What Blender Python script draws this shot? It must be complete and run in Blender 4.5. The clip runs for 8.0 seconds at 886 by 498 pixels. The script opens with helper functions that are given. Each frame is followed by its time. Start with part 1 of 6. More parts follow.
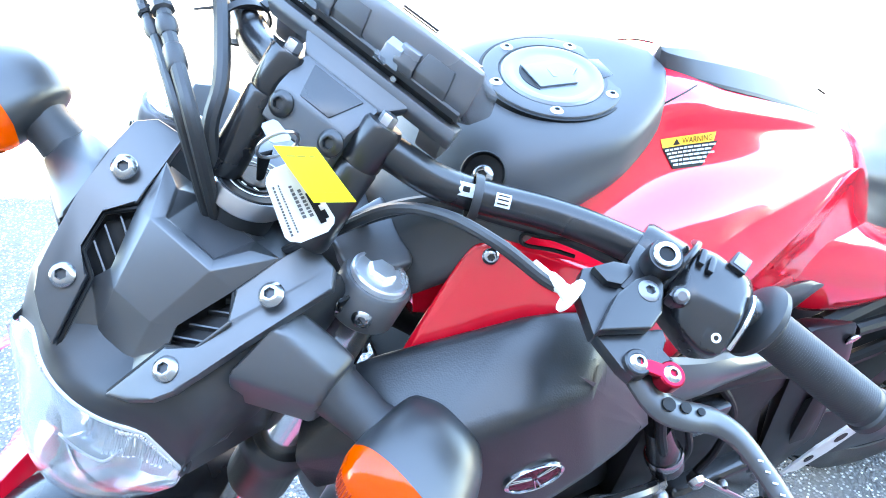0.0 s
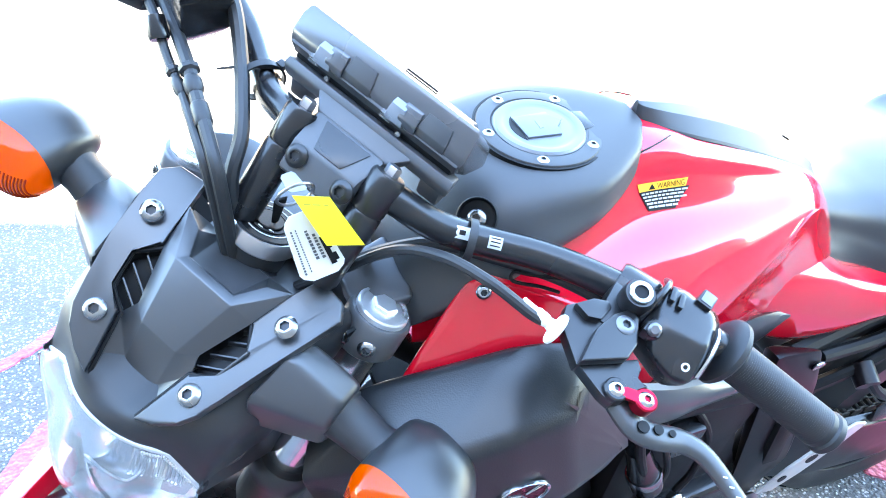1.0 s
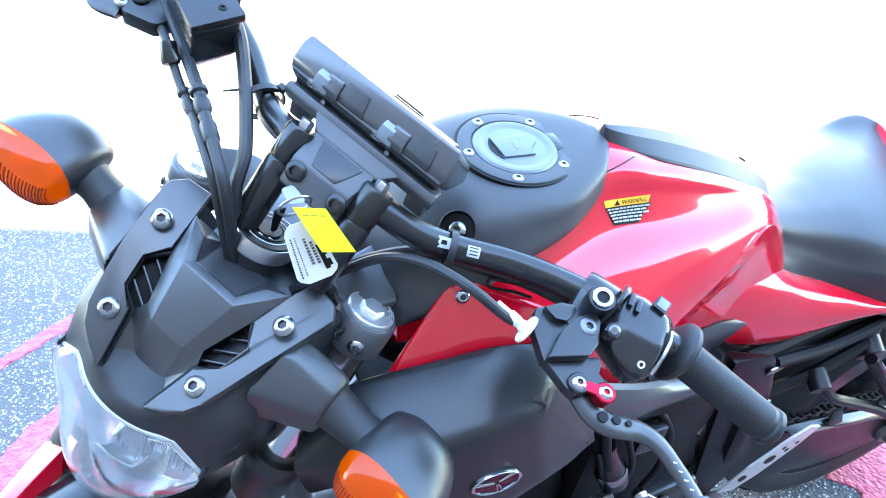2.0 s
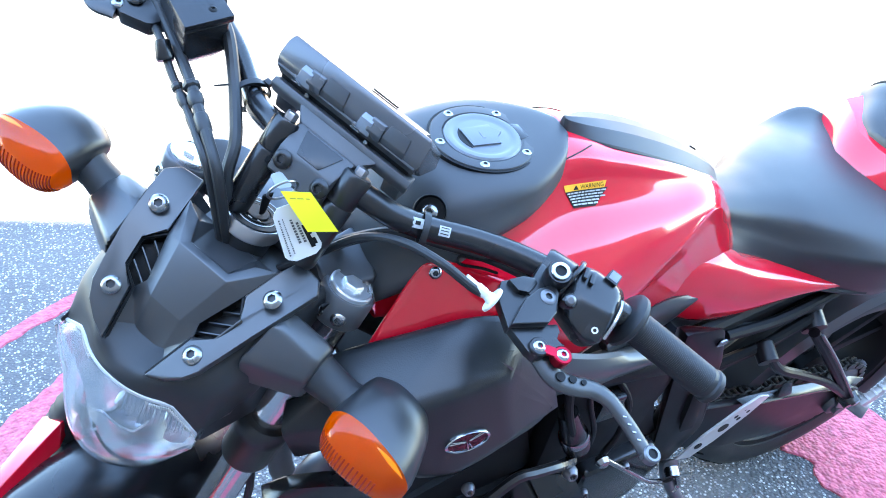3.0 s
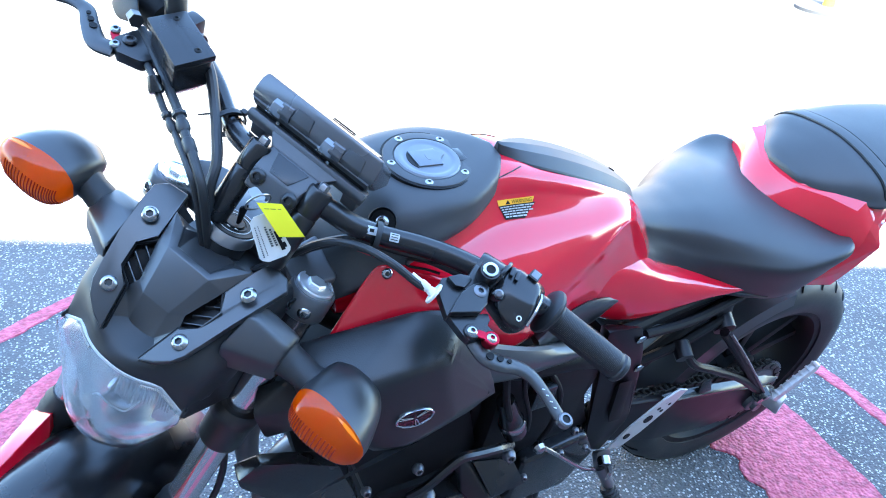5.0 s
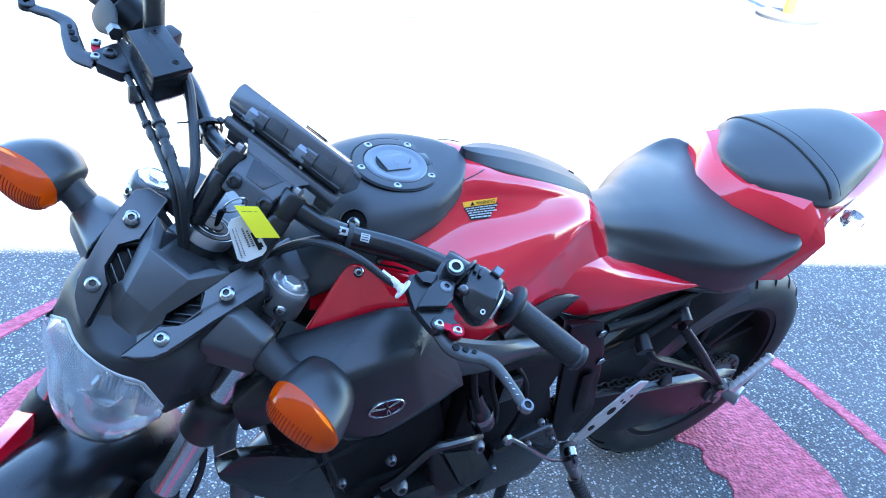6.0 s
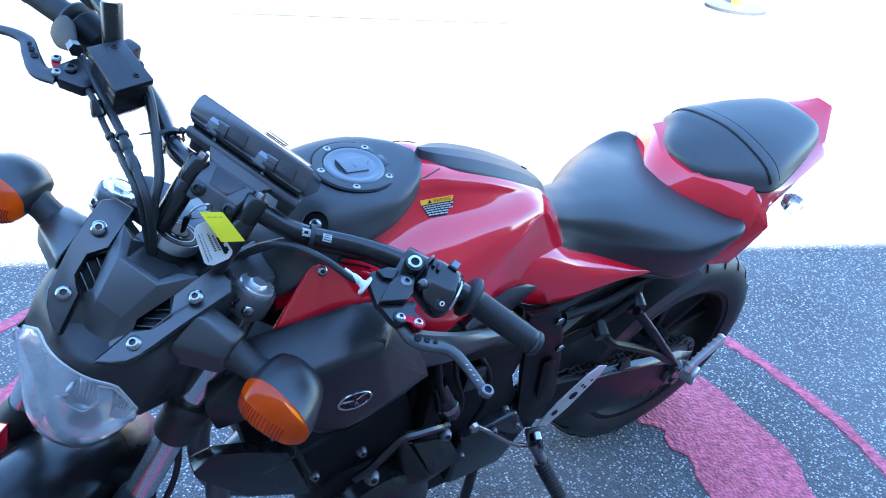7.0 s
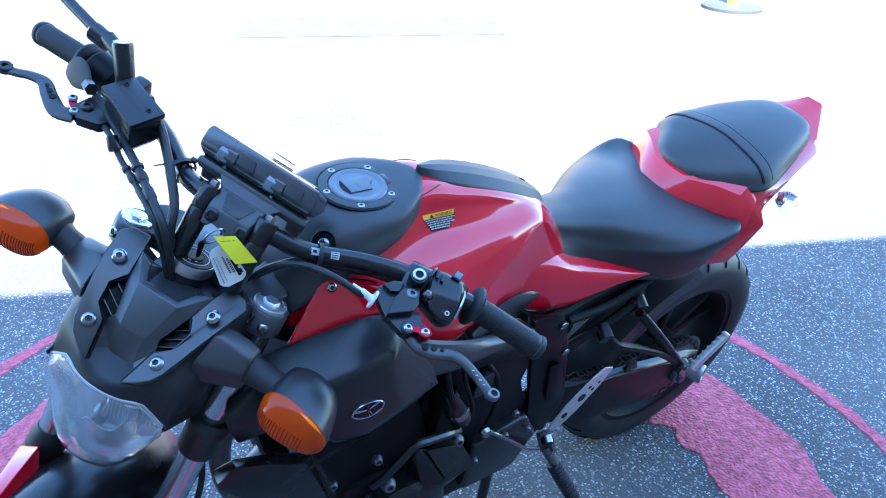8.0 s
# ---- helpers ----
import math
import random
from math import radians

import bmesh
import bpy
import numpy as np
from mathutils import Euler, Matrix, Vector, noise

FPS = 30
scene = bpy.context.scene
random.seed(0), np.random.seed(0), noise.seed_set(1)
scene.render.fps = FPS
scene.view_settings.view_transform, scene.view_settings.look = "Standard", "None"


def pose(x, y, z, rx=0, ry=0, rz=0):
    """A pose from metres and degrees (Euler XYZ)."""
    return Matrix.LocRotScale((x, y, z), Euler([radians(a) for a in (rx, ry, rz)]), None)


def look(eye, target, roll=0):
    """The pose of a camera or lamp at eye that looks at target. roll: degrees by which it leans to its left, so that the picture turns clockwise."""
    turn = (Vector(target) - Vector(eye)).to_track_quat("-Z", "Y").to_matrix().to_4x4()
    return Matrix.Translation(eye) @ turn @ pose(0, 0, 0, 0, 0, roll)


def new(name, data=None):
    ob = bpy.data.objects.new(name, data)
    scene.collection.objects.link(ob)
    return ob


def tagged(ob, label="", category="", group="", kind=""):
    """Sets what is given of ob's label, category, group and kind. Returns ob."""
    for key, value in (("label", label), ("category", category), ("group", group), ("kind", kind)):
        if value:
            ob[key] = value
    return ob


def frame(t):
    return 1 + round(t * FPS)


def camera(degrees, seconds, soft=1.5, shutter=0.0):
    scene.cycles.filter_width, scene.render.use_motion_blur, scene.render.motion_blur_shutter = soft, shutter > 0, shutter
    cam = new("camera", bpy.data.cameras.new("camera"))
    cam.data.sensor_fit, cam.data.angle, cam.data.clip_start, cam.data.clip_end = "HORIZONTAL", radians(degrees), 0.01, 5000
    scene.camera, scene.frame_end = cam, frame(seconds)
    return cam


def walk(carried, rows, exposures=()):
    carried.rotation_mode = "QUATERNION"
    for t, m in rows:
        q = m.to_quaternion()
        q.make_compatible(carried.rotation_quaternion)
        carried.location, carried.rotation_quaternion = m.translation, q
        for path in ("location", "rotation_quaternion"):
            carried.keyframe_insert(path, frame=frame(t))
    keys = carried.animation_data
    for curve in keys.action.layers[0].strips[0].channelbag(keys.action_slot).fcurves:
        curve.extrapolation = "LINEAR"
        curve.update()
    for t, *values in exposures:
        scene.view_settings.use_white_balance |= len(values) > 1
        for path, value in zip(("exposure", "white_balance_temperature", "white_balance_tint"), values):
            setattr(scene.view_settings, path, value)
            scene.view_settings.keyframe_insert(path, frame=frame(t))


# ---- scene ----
# the camera, hand-held, backing away from the motorcycle's front left
cam = camera(60.94, 8.0, 1.0)
PATH = [
    (0, (0.2043, -0.7201, 1.2394), (0.7278, 0.5607, 0.2865), 0.79),
    (0.5, (0.1916, -0.7335, 1.2625), (0.7357, 0.5468, 0.3206), 1.39),
    (1, (0.1806, -0.7540, 1.2808), (0.7417, 0.5412, 0.3697), 1.61),
    (1.5, (0.1699, -0.7780, 1.2978), (0.7480, 0.5264, 0.4107), 2.37),
    (3, (0.1330, -0.8603, 1.3381), (0.7831, 0.4001, 0.4375), 3.93),
    (3.5, (0.1204, -0.8919, 1.3529), (0.7864, 0.3608, 0.4531), 3.92),
    (4, (0.1080, -0.9211, 1.3656), (0.7959, 0.3259, 0.4745), 4.26),
    (4.5, (0.0970, -0.9505, 1.3797), (0.8134, 0.2979, 0.5134), 4.88),
    (6, (0.0670, -1.0244, 1.4115), (0.8605, 0.2002, 0.5791), 5.88),
    (6.5, (0.0599, -1.0453, 1.4220), (0.8923, 0.1533, 0.5896), 5.59),
    (7, (0.0525, -1.0635, 1.4320), (0.9088, 0.1203, 0.6027), 5.02),
    (7.5, (0.0460, -1.0819, 1.4461), (0.9076, 0.1045, 0.6259), 3.81),
    (8, (0.0373, -1.1006, 1.4566), (0.8814, 0.1059, 0.6477), 2.00),
]
EXPOSURES = [(0.0, 5.36, 7700, 4), (1.5, 4.96, 7250, 4), (3.0, 4.45, 6850, 4), (4.5, 4.19, 6550, 3), (6.0, 3.82, 5900, 3), (8.0, 3.38, 5450, 2)]
walk(cam, [(t, look(eye, target, roll)) for t, eye, target, roll in PATH], EXPOSURES)

# ---- light: open shade of an unseen wall, sunlit ground beyond its shadow ----
SHADE = Vector((0.918, -0.397, 0.0))          # direction of the shadow's edge
AWAY = Vector((0.397, 0.918, 0.0))            # from the wall towards the sunlit side
EDGE = Vector((0.95, 1.19, 0.0))              # a point on the shadow's edge
WALL_H = 4.2
SUN_UP = 50.0
world = bpy.data.worlds.new("sky")
scene.world = world
world.use_nodes = True
wn = world.node_tree.nodes
sky = wn.new("ShaderNodeTexSky")
sky.sky_type = "NISHITA"
sky.sun_disc = False
sky.sun_elevation = radians(SUN_UP)
sky.dust_density, sky.ozone_density = 0.2, 3.0
wn["Background"].inputs["Strength"].default_value = 0.13
world.node_tree.links.new(sky.outputs[0], wn["Background"].inputs["Color"])
sun_dir = Vector((AWAY.x * math.cos(radians(SUN_UP)), AWAY.y * math.cos(radians(SUN_UP)), -math.sin(radians(SUN_UP))))
sky.sun_rotation = math.atan2(-sun_dir.x, -sun_dir.y)
lamp = bpy.data.lights.new("sun", "SUN")
lamp.energy, lamp.angle, lamp.color = 4.2, radians(0.6), (1.0, 0.95, 0.88)
sun = new("sun", lamp)
sun.matrix_world = Matrix.Translation((0, -3, 6)) @ sun_dir.to_track_quat("-Z", "Y").to_matrix().to_4x4()

# ---- materials ----
def mat(name, color, rough=0.5, metal=0.0, coat=0.0, spec=0.5):
    m = bpy.data.materials.new(name)
    m.use_nodes = True
    p = m.node_tree.nodes["Principled BSDF"]
    p.inputs["Base Color"].default_value = (*color, 1)
    p.inputs["Roughness"].default_value = rough
    p.inputs["Metallic"].default_value = metal
    p.inputs["Coat Weight"].default_value = coat
    p.inputs["Coat Roughness"].default_value = 0.02
    p.inputs["Specular IOR Level"].default_value = spec
    return m


def grain(m, scale, depth, vary=0.0, rough_vary=0.0, detail=4.0, kind="noise", stain=0.0, stain_scale=6.0):
    """Relief of one size, and uneven colour and gloss at two sizes, in metres of the thing itself."""
    nt = m.node_tree
    n, l = nt.nodes, nt.links
    p = n["Principled BSDF"]
    geo = n.new("ShaderNodeTexCoord")
    if kind == "cells":
        tex = n.new("ShaderNodeTexVoronoi")
        out = tex.outputs["Distance"]
    else:
        tex = n.new("ShaderNodeTexNoise")
        tex.inputs["Detail"].default_value = detail
        out = tex.outputs["Fac"]
    tex.inputs["Scale"].default_value = scale
    l.new(geo.outputs["Object"], tex.inputs["Vector"])
    if depth:
        b = n.new("ShaderNodeBump")
        b.inputs["Strength"].default_value = min(1.0, depth)
        b.inputs["Distance"].default_value = 0.4 / scale
        l.new(out, b.inputs["Height"])
        l.new(b.outputs[0], p.inputs["Normal"])
    big = n.new("ShaderNodeTexNoise")
    big.inputs["Scale"].default_value = stain_scale
    big.inputs["Detail"].default_value = 6
    l.new(geo.outputs["Object"], big.inputs["Vector"])
    if vary or stain:
        base = tuple(p.inputs["Base Color"].default_value)
        mix = n.new("ShaderNodeMix")
        mix.data_type = "RGBA"
        mix.inputs[6].default_value = tuple(c * (1 - vary) for c in base[:3]) + (1,)
        mix.inputs[7].default_value = tuple(min(1, c * (1 + vary) + stain * 0.05) for c in base[:3]) + (1,)
        l.new(big.outputs["Fac"], mix.inputs[0])
        l.new(mix.outputs[2], p.inputs["Base Color"])
    if rough_vary:
        r = p.inputs["Roughness"].default_value
        mr = n.new("ShaderNodeMapRange")
        mr.inputs[1].default_value, mr.inputs[2].default_value = 0.3, 0.7
        mr.inputs[3].default_value, mr.inputs[4].default_value = max(0.02, r - rough_vary), min(1, r + rough_vary)
        l.new(big.outputs["Fac"], mr.inputs[0])
        l.new(mr.outputs[0], p.inputs["Roughness"])
    return m


def glass(name, color, rough=0.0, ior=1.45):
    m = mat(name, color, rough)
    p = m.node_tree.nodes["Principled BSDF"]
    p.inputs["Transmission Weight"].default_value = 1.0
    p.inputs["IOR"].default_value = ior
    return m


RED = grain(mat("red_paint", (0.58, 0.003, 0.019), 0.08, 0.0, 0.8, 0.45), 900, 0.01, 0.08, 0.04)
RED_DEEP = grain(mat("red_plastic", (0.58, 0.003, 0.016), 0.08, 0.0, 0.8, 0.45), 900, 0.01, 0.08, 0.04)
PLASTIC = grain(mat("black_plastic", (0.022, 0.023, 0.0255), 0.34, spec=0.8), 1500, 0.05, 0.25, 0.07)
MATT = grain(mat("matt_black_plastic", (0.032, 0.033, 0.036), 0.5, spec=0.5), 1500, 0.06, 0.25, 0.06)
BRUSHED = grain(mat("turned_alloy", (0.7, 0.72, 0.75), 0.26, 0.8), 900, 0.1, 0.15, 0.1)
POLISHED = grain(mat("polished_alloy", (0.4, 0.415, 0.435), 0.2, 1.0), 700, 0.02, 0.08, 0.05)
CLAMP = grain(mat("grey_painted_casting", (0.1, 0.102, 0.108), 0.36, 0.4), 700, 0.08, 0.15, 0.08)
POD = grain(mat("glossy_pod_plastic", (0.045, 0.047, 0.053), 0.25, spec=0.9), 900, 0.01, 0.2, 0.06)
SHELL = grain(mat("smooth_shell_plastic", (0.014, 0.0145, 0.016), 0.36, spec=0.7), 1200, 0.02, 0.2, 0.05)
# Lifted grey puts the bright background's haze into the bracket's colour.
HAZED = grain(mat("hazed_plastic", (0.05, 0.052, 0.057), 0.42, spec=0.55), 1500, 0.05, 0.25, 0.07)
# Darker copy of black_plastic: the cowl sides' shade is put into its colour.
SHADED_PLASTIC = grain(mat("shaded_black_plastic", (0.018, 0.0185, 0.02), 0.45, spec=0.4), 1200, 0.03, 0.25, 0.06)
SATIN = grain(mat("satin_black_paint", (0.009, 0.009, 0.01), 0.26, spec=0.5), 1200, 0.02, 0.25, 0.07)
# Near-black and dull, so it also carries the engine bay's shade.
DARK = grain(mat("black_metal", (0.004, 0.004, 0.0045), 0.5, spec=0.22), 500, 0.15, 0.3, 0.1)
TEXTURED = grain(mat("textured_black_plastic", (0.012, 0.0127, 0.014), 0.38, spec=0.5), 700, 0.2, 0.15, 0.05, kind="cells")
RUBBER = grain(mat("rubber", (0.014, 0.0145, 0.016), 0.5, spec=0.45), 900, 0.2, 0.2, 0.08)
VINYL = grain(mat("seat_vinyl", (0.02, 0.021, 0.023), 0.46, spec=0.6), 1100, 0.1, 0.15, 0.06, kind="cells")
CHROME = grain(mat("polished_tube", (0.62, 0.63, 0.65), 0.16, 0.9), 700, 0.02, 0.08, 0.05)
STEEL = grain(mat("bright_steel", (0.3, 0.302, 0.31), 0.24, 1.0), 700, 0.04, 0.12, 0.08)
ALLOY = grain(mat("brushed_alloy", (0.4, 0.4, 0.415), 0.34, 1.0), 500, 0.06, 0.12, 0.1)
LID_GREY = grain(mat("dull_grey_alloy", (0.15, 0.158, 0.172), 0.42, 0.6), 600, 0.08, 0.15, 0.1)
GREY = grain(mat("grey_cast_metal", (0.16, 0.16, 0.17), 0.4, 0.8), 600, 0.15, 0.15, 0.1)
CAST = grain(mat("dark_cast_metal", (0.032, 0.033, 0.036), 0.42, 0.3), 600, 0.12, 0.15, 0.1)
BRIGHT = grain(mat("machined_alloy", (0.75, 0.76, 0.78), 0.3, 0.3), 500, 0.03, 0.1, 0.08)
LABEL = grain(mat("pale_label", (0.45, 0.46, 0.47), 0.4), 400, 0.02, 0.3, 0.05, stain_scale=400)
# Reddish black: the pink road paint's reflection is put into the base colour.
PINK_TINGED = grain(mat("pink_tinged_black", (0.006, 0.0035, 0.0045), 0.34, spec=0.22), 900, 0.04, 0.2, 0.08)
CHAIN = grain(mat("greasy_chain", (0.05, 0.045, 0.04), 0.4, 0.8), 300, 0.3, 0.3, 0.1)
MAGENTA = grain(mat("red_anodised", (0.4, 0.01, 0.03), 0.3, 0.9), 700, 0.05, 0.1, 0.05)
BADGE = grain(mat("badge_field", (0.06, 0.004, 0.012), 0.25, 0.0, 0.6), 300, 0.0, 0.2)
WHITE = grain(mat("white_plastic", (0.62, 0.61, 0.58), 0.4), 600, 0.08, 0.06, 0.05)
YELLOW = grain(mat("yellow_tag", (0.85, 0.75, 0.02), 0.5), 300, 0.08, 0.06, 0.05)
INK = mat("black_ink", (0.004, 0.004, 0.0045), 0.5, spec=0.2)
ORANGE = mat("warning_orange", (0.9, 0.42, 0.02), 0.45)
CLEAR = grain(glass("clear_lens", (0.9, 0.93, 0.96), 0.02), 300, 0.01, 0.04, 0.03, stain_scale=25)
CLEAR.node_tree.nodes["Principled BSDF"].inputs["Transmission Weight"].default_value = 0.93
AMBER = mat("amber_lens", (0.95, 0.1, 0.0), 0.08)
for key, value in (("Transmission Weight", 0.55), ("Subsurface Weight", 0.3), ("Subsurface Radius", (0.03, 0.012, 0.001))):
    AMBER.node_tree.nodes["Principled BSDF"].inputs[key].default_value = value
nt = AMBER.node_tree
through_lens = nt.nodes.new("ShaderNodeBsdfTranslucent")
through_lens.inputs["Color"].default_value = (1.0, 0.36, 0.01, 1)
blend_lens = nt.nodes.new("ShaderNodeMixShader")
blend_lens.inputs[0].default_value = 0.42
nt.links.new(nt.nodes["Principled BSDF"].outputs[0], blend_lens.inputs[1])
nt.links.new(through_lens.outputs[0], blend_lens.inputs[2])
nt.links.new(blend_lens.outputs[0], nt.nodes["Material Output"].inputs["Surface"])
# Ribs take a darker amber: their shade lines are put into colour.
AMBER_RIB = mat("amber_rib", (0.3, 0.025, 0.0), 0.2)
# Paler amber paints the streak of light that passes through the lens.
AMBER_STREAK = mat("amber_streak", (1.0, 0.2, 0.0), 0.05)
ORANGE_RIM = mat("amber_backing", (0.75, 0.22, 0.02), 0.3, 0.3)
DASH_TAB = grain(mat("smoked_clip", (0.15, 0.17, 0.2), 0.1, 0.0, 0.5), 300, 0.0, 0.3)
SILVER = grain(mat("silver_paint", (0.5, 0.5, 0.5), 0.38, 0.35), 500, 0.03, 0.08, 0.06)
MIRROR = grain(mat("reflector", (0.66, 0.68, 0.7), 0.17, 0.95), 120, 0.08, 0.25, 0.06, stain_scale=40)
SCREEN = mat("dash_screen", (0.012, 0.013, 0.016), 0.03, spec=0.9)
YELLOW_POST = grain(mat("yellow_paint", (0.8, 0.55, 0.03), 0.5), 60, 0.1, 0.12, 0.1)
STUCCO = grain(mat("grey_stucco", (0.17, 0.168, 0.165), 0.9), 60, 0.4, 0.1, 0.05)
from mathutils.bvhtree import BVHTree

# ---- building tools ----
def link(name, bm, material, parent=None, sharp=35, local=None):
    me = bpy.data.meshes.new(name)
    bmesh.ops.recalc_face_normals(bm, faces=bm.faces)
    for f in bm.faces:
        f.smooth = True
    bm.to_mesh(me)
    bm.free()
    me.set_sharp_from_angle(angle=radians(sharp))
    me.materials.append(material)
    ob = new(name, me)
    if parent is not None:
        ob.parent = parent
    if local is not None:
        ob.matrix_local = local
    return ob


def merge(*bms):
    """One bmesh out of several."""
    out = bmesh.new()
    for b in bms:
        me = bpy.data.meshes.new("tmp")
        b.to_mesh(me)
        b.free()
        out.from_mesh(me)
        bpy.data.meshes.remove(me)
    return out


def moved(bm, m):
    bmesh.ops.transform(bm, matrix=m, verts=bm.verts)
    return bm


def catmull(pts, n, closed=False):
    """A smooth line through a few points."""
    pts = [Vector(p) for p in pts]
    k = len(pts)
    out = []
    for i in range(k if closed else k - 1):
        a = pts[(i - 1) % k] if closed or i > 0 else pts[0] * 2 - pts[1]
        b, c = pts[i], pts[(i + 1) % k]
        d = pts[(i + 2) % k] if closed or i + 2 < k else pts[-1] * 2 - pts[-2]
        for j in range(n):
            t = j / n
            out.append(0.5 * (2 * b + (c - a) * t + (2 * a - 5 * b + 4 * c - d) * t * t + (3 * b - 3 * c + d - a) * t ** 3))
    if not closed:
        out.append(pts[-1])
    return out


def skin(rings, caps=True, closed=True):
    bm = bmesh.new()
    vs = [[bm.verts.new(p) for p in r] for r in rings]
    k = len(rings[0])
    for a, b in zip(vs, vs[1:]):
        for i in range(k if closed else k - 1):
            j = (i + 1) % k
            bm.faces.new((a[i], a[j], b[j], b[i]))
    if caps and closed:
        bm.faces.new(vs[0][::-1])
        bm.faces.new(vs[-1])
    bmesh.ops.remove_doubles(bm, verts=bm.verts, dist=1e-5)
    return bm


def loft(sections, nu=4, nv=4, closed=True, caps=True):
    """A smooth skin through a few cross-sections of equally many points."""
    rows = [catmull(s, nv, closed) for s in sections]
    cols = [catmull([r[i] for r in rows], nu) for i in range(len(rows[0]))]
    return skin([[c[j] for c in cols] for j in range(len(cols[0]))], caps, closed)


def both(half):
    """A closed cross-section from its left half, top centre to bottom centre."""
    return half + [(x, -y, z) for x, y, z in half[::-1] if abs(y) > 1e-6]


def tube(pts, r, n=10, seg=6, smooth=True, r_end=None):
    line = catmull(pts, seg) if smooth and len(pts) > 2 else [Vector(p) for p in pts]
    rings = []
    up = None
    for i, p in enumerate(line):
        d = (line[min(i + 1, len(line) - 1)] - line[max(i - 1, 0)]).normalized()
        if up is None:
            up = d.orthogonal().normalized()
        side = d.cross(up).normalized()
        up = side.cross(d).normalized()
        q = r if r_end is None else r + (r_end - r) * i / (len(line) - 1)
        rings.append([p + (up * math.cos(a) + side * math.sin(a)) * q for a in (2 * math.pi * k / n for k in range(n))])
    return skin(rings)


def shell(verts, faces, thick, soft=0.0):
    """A faceted sheet with thickness, from corners of the left half: a face's corner n < 0 is the mirror image of corner -n."""
    bm = bmesh.new()
    vs = {}
    for f in faces:
        for i in f:
            if i not in vs:
                x, u, z = verts[abs(i)]
                vs[i] = bm.verts.new((x, CY + (u if i >= 0 else -u), z))
        bm.faces.new([vs[i] for i in f])
    bmesh.ops.recalc_face_normals(bm, faces=bm.faces)
    if soft:
        bmesh.ops.bevel(bm, geom=[e for e in bm.edges if len(e.link_faces) == 2 and e.calc_face_angle() > 0.12], offset=soft, segments=2, affect="EDGES", profile=0.5, clamp_overlap=True)
    bmesh.ops.solidify(bm, geom=bm.faces[:], thickness=thick)
    return bm


def hoop(profile, at, axis, n=48):
    """A turned ring, hollow in the middle, from its closed outline."""
    axis = Vector(axis).normalized()
    u = axis.orthogonal().normalized()
    v = axis.cross(u)
    return skin([[Vector(at) + axis * h + (u * math.cos(a) + v * math.sin(a)) * r for a in (2 * math.pi * k / n for k in range(n))] for h, r in profile + profile[:1]], False)


def lathe(profile, at, axis, n=24):
    """A turned piece: (distance along the axis, radius) from end to end."""
    axis = Vector(axis).normalized()
    u = axis.orthogonal().normalized()
    v = axis.cross(u)
    return skin([[Vector(at) + axis * h + (u * math.cos(a) + v * math.sin(a)) * r for a in (2 * math.pi * k / n for k in range(n))] for h, r in profile])


def slab(poly, thick, bevel=0.0, segments=2):
    """A plate from its outline in space, thick along its normal (to both sides)."""
    pts = [Vector(p) for p in poly]
    nrm = Vector((0, 0, 0))
    for a, b in zip(pts, pts[1:] + pts[:1]):
        nrm += a.cross(b)
    nrm.normalize()
    bm = bmesh.new()
    top = [bm.verts.new(p + nrm * thick / 2) for p in pts]
    low = [bm.verts.new(p - nrm * thick / 2) for p in pts]
    bm.faces.new(top)
    bm.faces.new(low[::-1])
    k = len(pts)
    for i in range(k):
        j = (i + 1) % k
        bm.faces.new((top[j], top[i], low[i], low[j]))
    if bevel:
        bmesh.ops.bevel(bm, geom=bm.edges[:], offset=bevel, segments=segments, affect="EDGES", profile=0.6)
    return bm


def box(at, size, bevel=0.0, turn=None, segments=2):
    bm = bmesh.new()
    bmesh.ops.create_cube(bm, size=1)
    bmesh.ops.scale(bm, vec=size, verts=bm.verts)
    if bevel:
        bmesh.ops.bevel(bm, geom=bm.edges[:], offset=bevel, segments=segments, affect="EDGES", profile=0.6)
    m = Matrix.Translation(at)
    return moved(bm, m @ turn if turn is not None else m)


def hull(pts, bevel=0.0, segments=2):
    """A solid with flat facets round a few corners."""
    bm = bmesh.new()
    for p in pts:
        bm.verts.new(p)
    got = bmesh.ops.convex_hull(bm, input=bm.verts)
    bmesh.ops.delete(bm, geom=[g for g in got["geom_interior"] if isinstance(g, bmesh.types.BMVert)], context="VERTS")
    bmesh.ops.dissolve_limit(bm, angle_limit=radians(3), verts=bm.verts[:], edges=bm.edges[:])
    if bevel:
        bmesh.ops.bevel(bm, geom=bm.edges[:], offset=bevel, segments=segments, affect="EDGES", profile=0.6)
    return bm


CY = 0.02          # shifts the cowl, lamp and fork sideways to fit the camera's view

# the motorcycle's own frames: x to its rear, y to its right, z up; it leans on its side stand with the bars turned
LEAN = pose(0, 0, 0, 12, 0, 0)
RAKE = Vector((math.sin(radians(24.8)), 0, math.cos(radians(24.8))))
HEAD = Matrix.Translation((-0.13, 0, 0)) @ Matrix.Rotation(radians(36), 4, RAKE) @ Matrix.Translation((0.13, 0, 0))
bike = tagged(new("motorcycle"), "red and black naked motorcycle leaning on its side stand", "motorcycle")
bike.matrix_world = LEAN


def part(name, bm, material, parent=None, label="", sharp=35):
    """A piece of the motorcycle's body."""
    ob = link(name, bm, material, parent or bike, sharp)
    return tagged(ob, label) if label else ob


def front(name, bm, material, parent=None, label="", sharp=35):
    """A piece that turns with the handlebar."""
    ob = link(name, bm, material, parent or bike, sharp, None if parent else HEAD)
    return tagged(ob, label) if label else ob


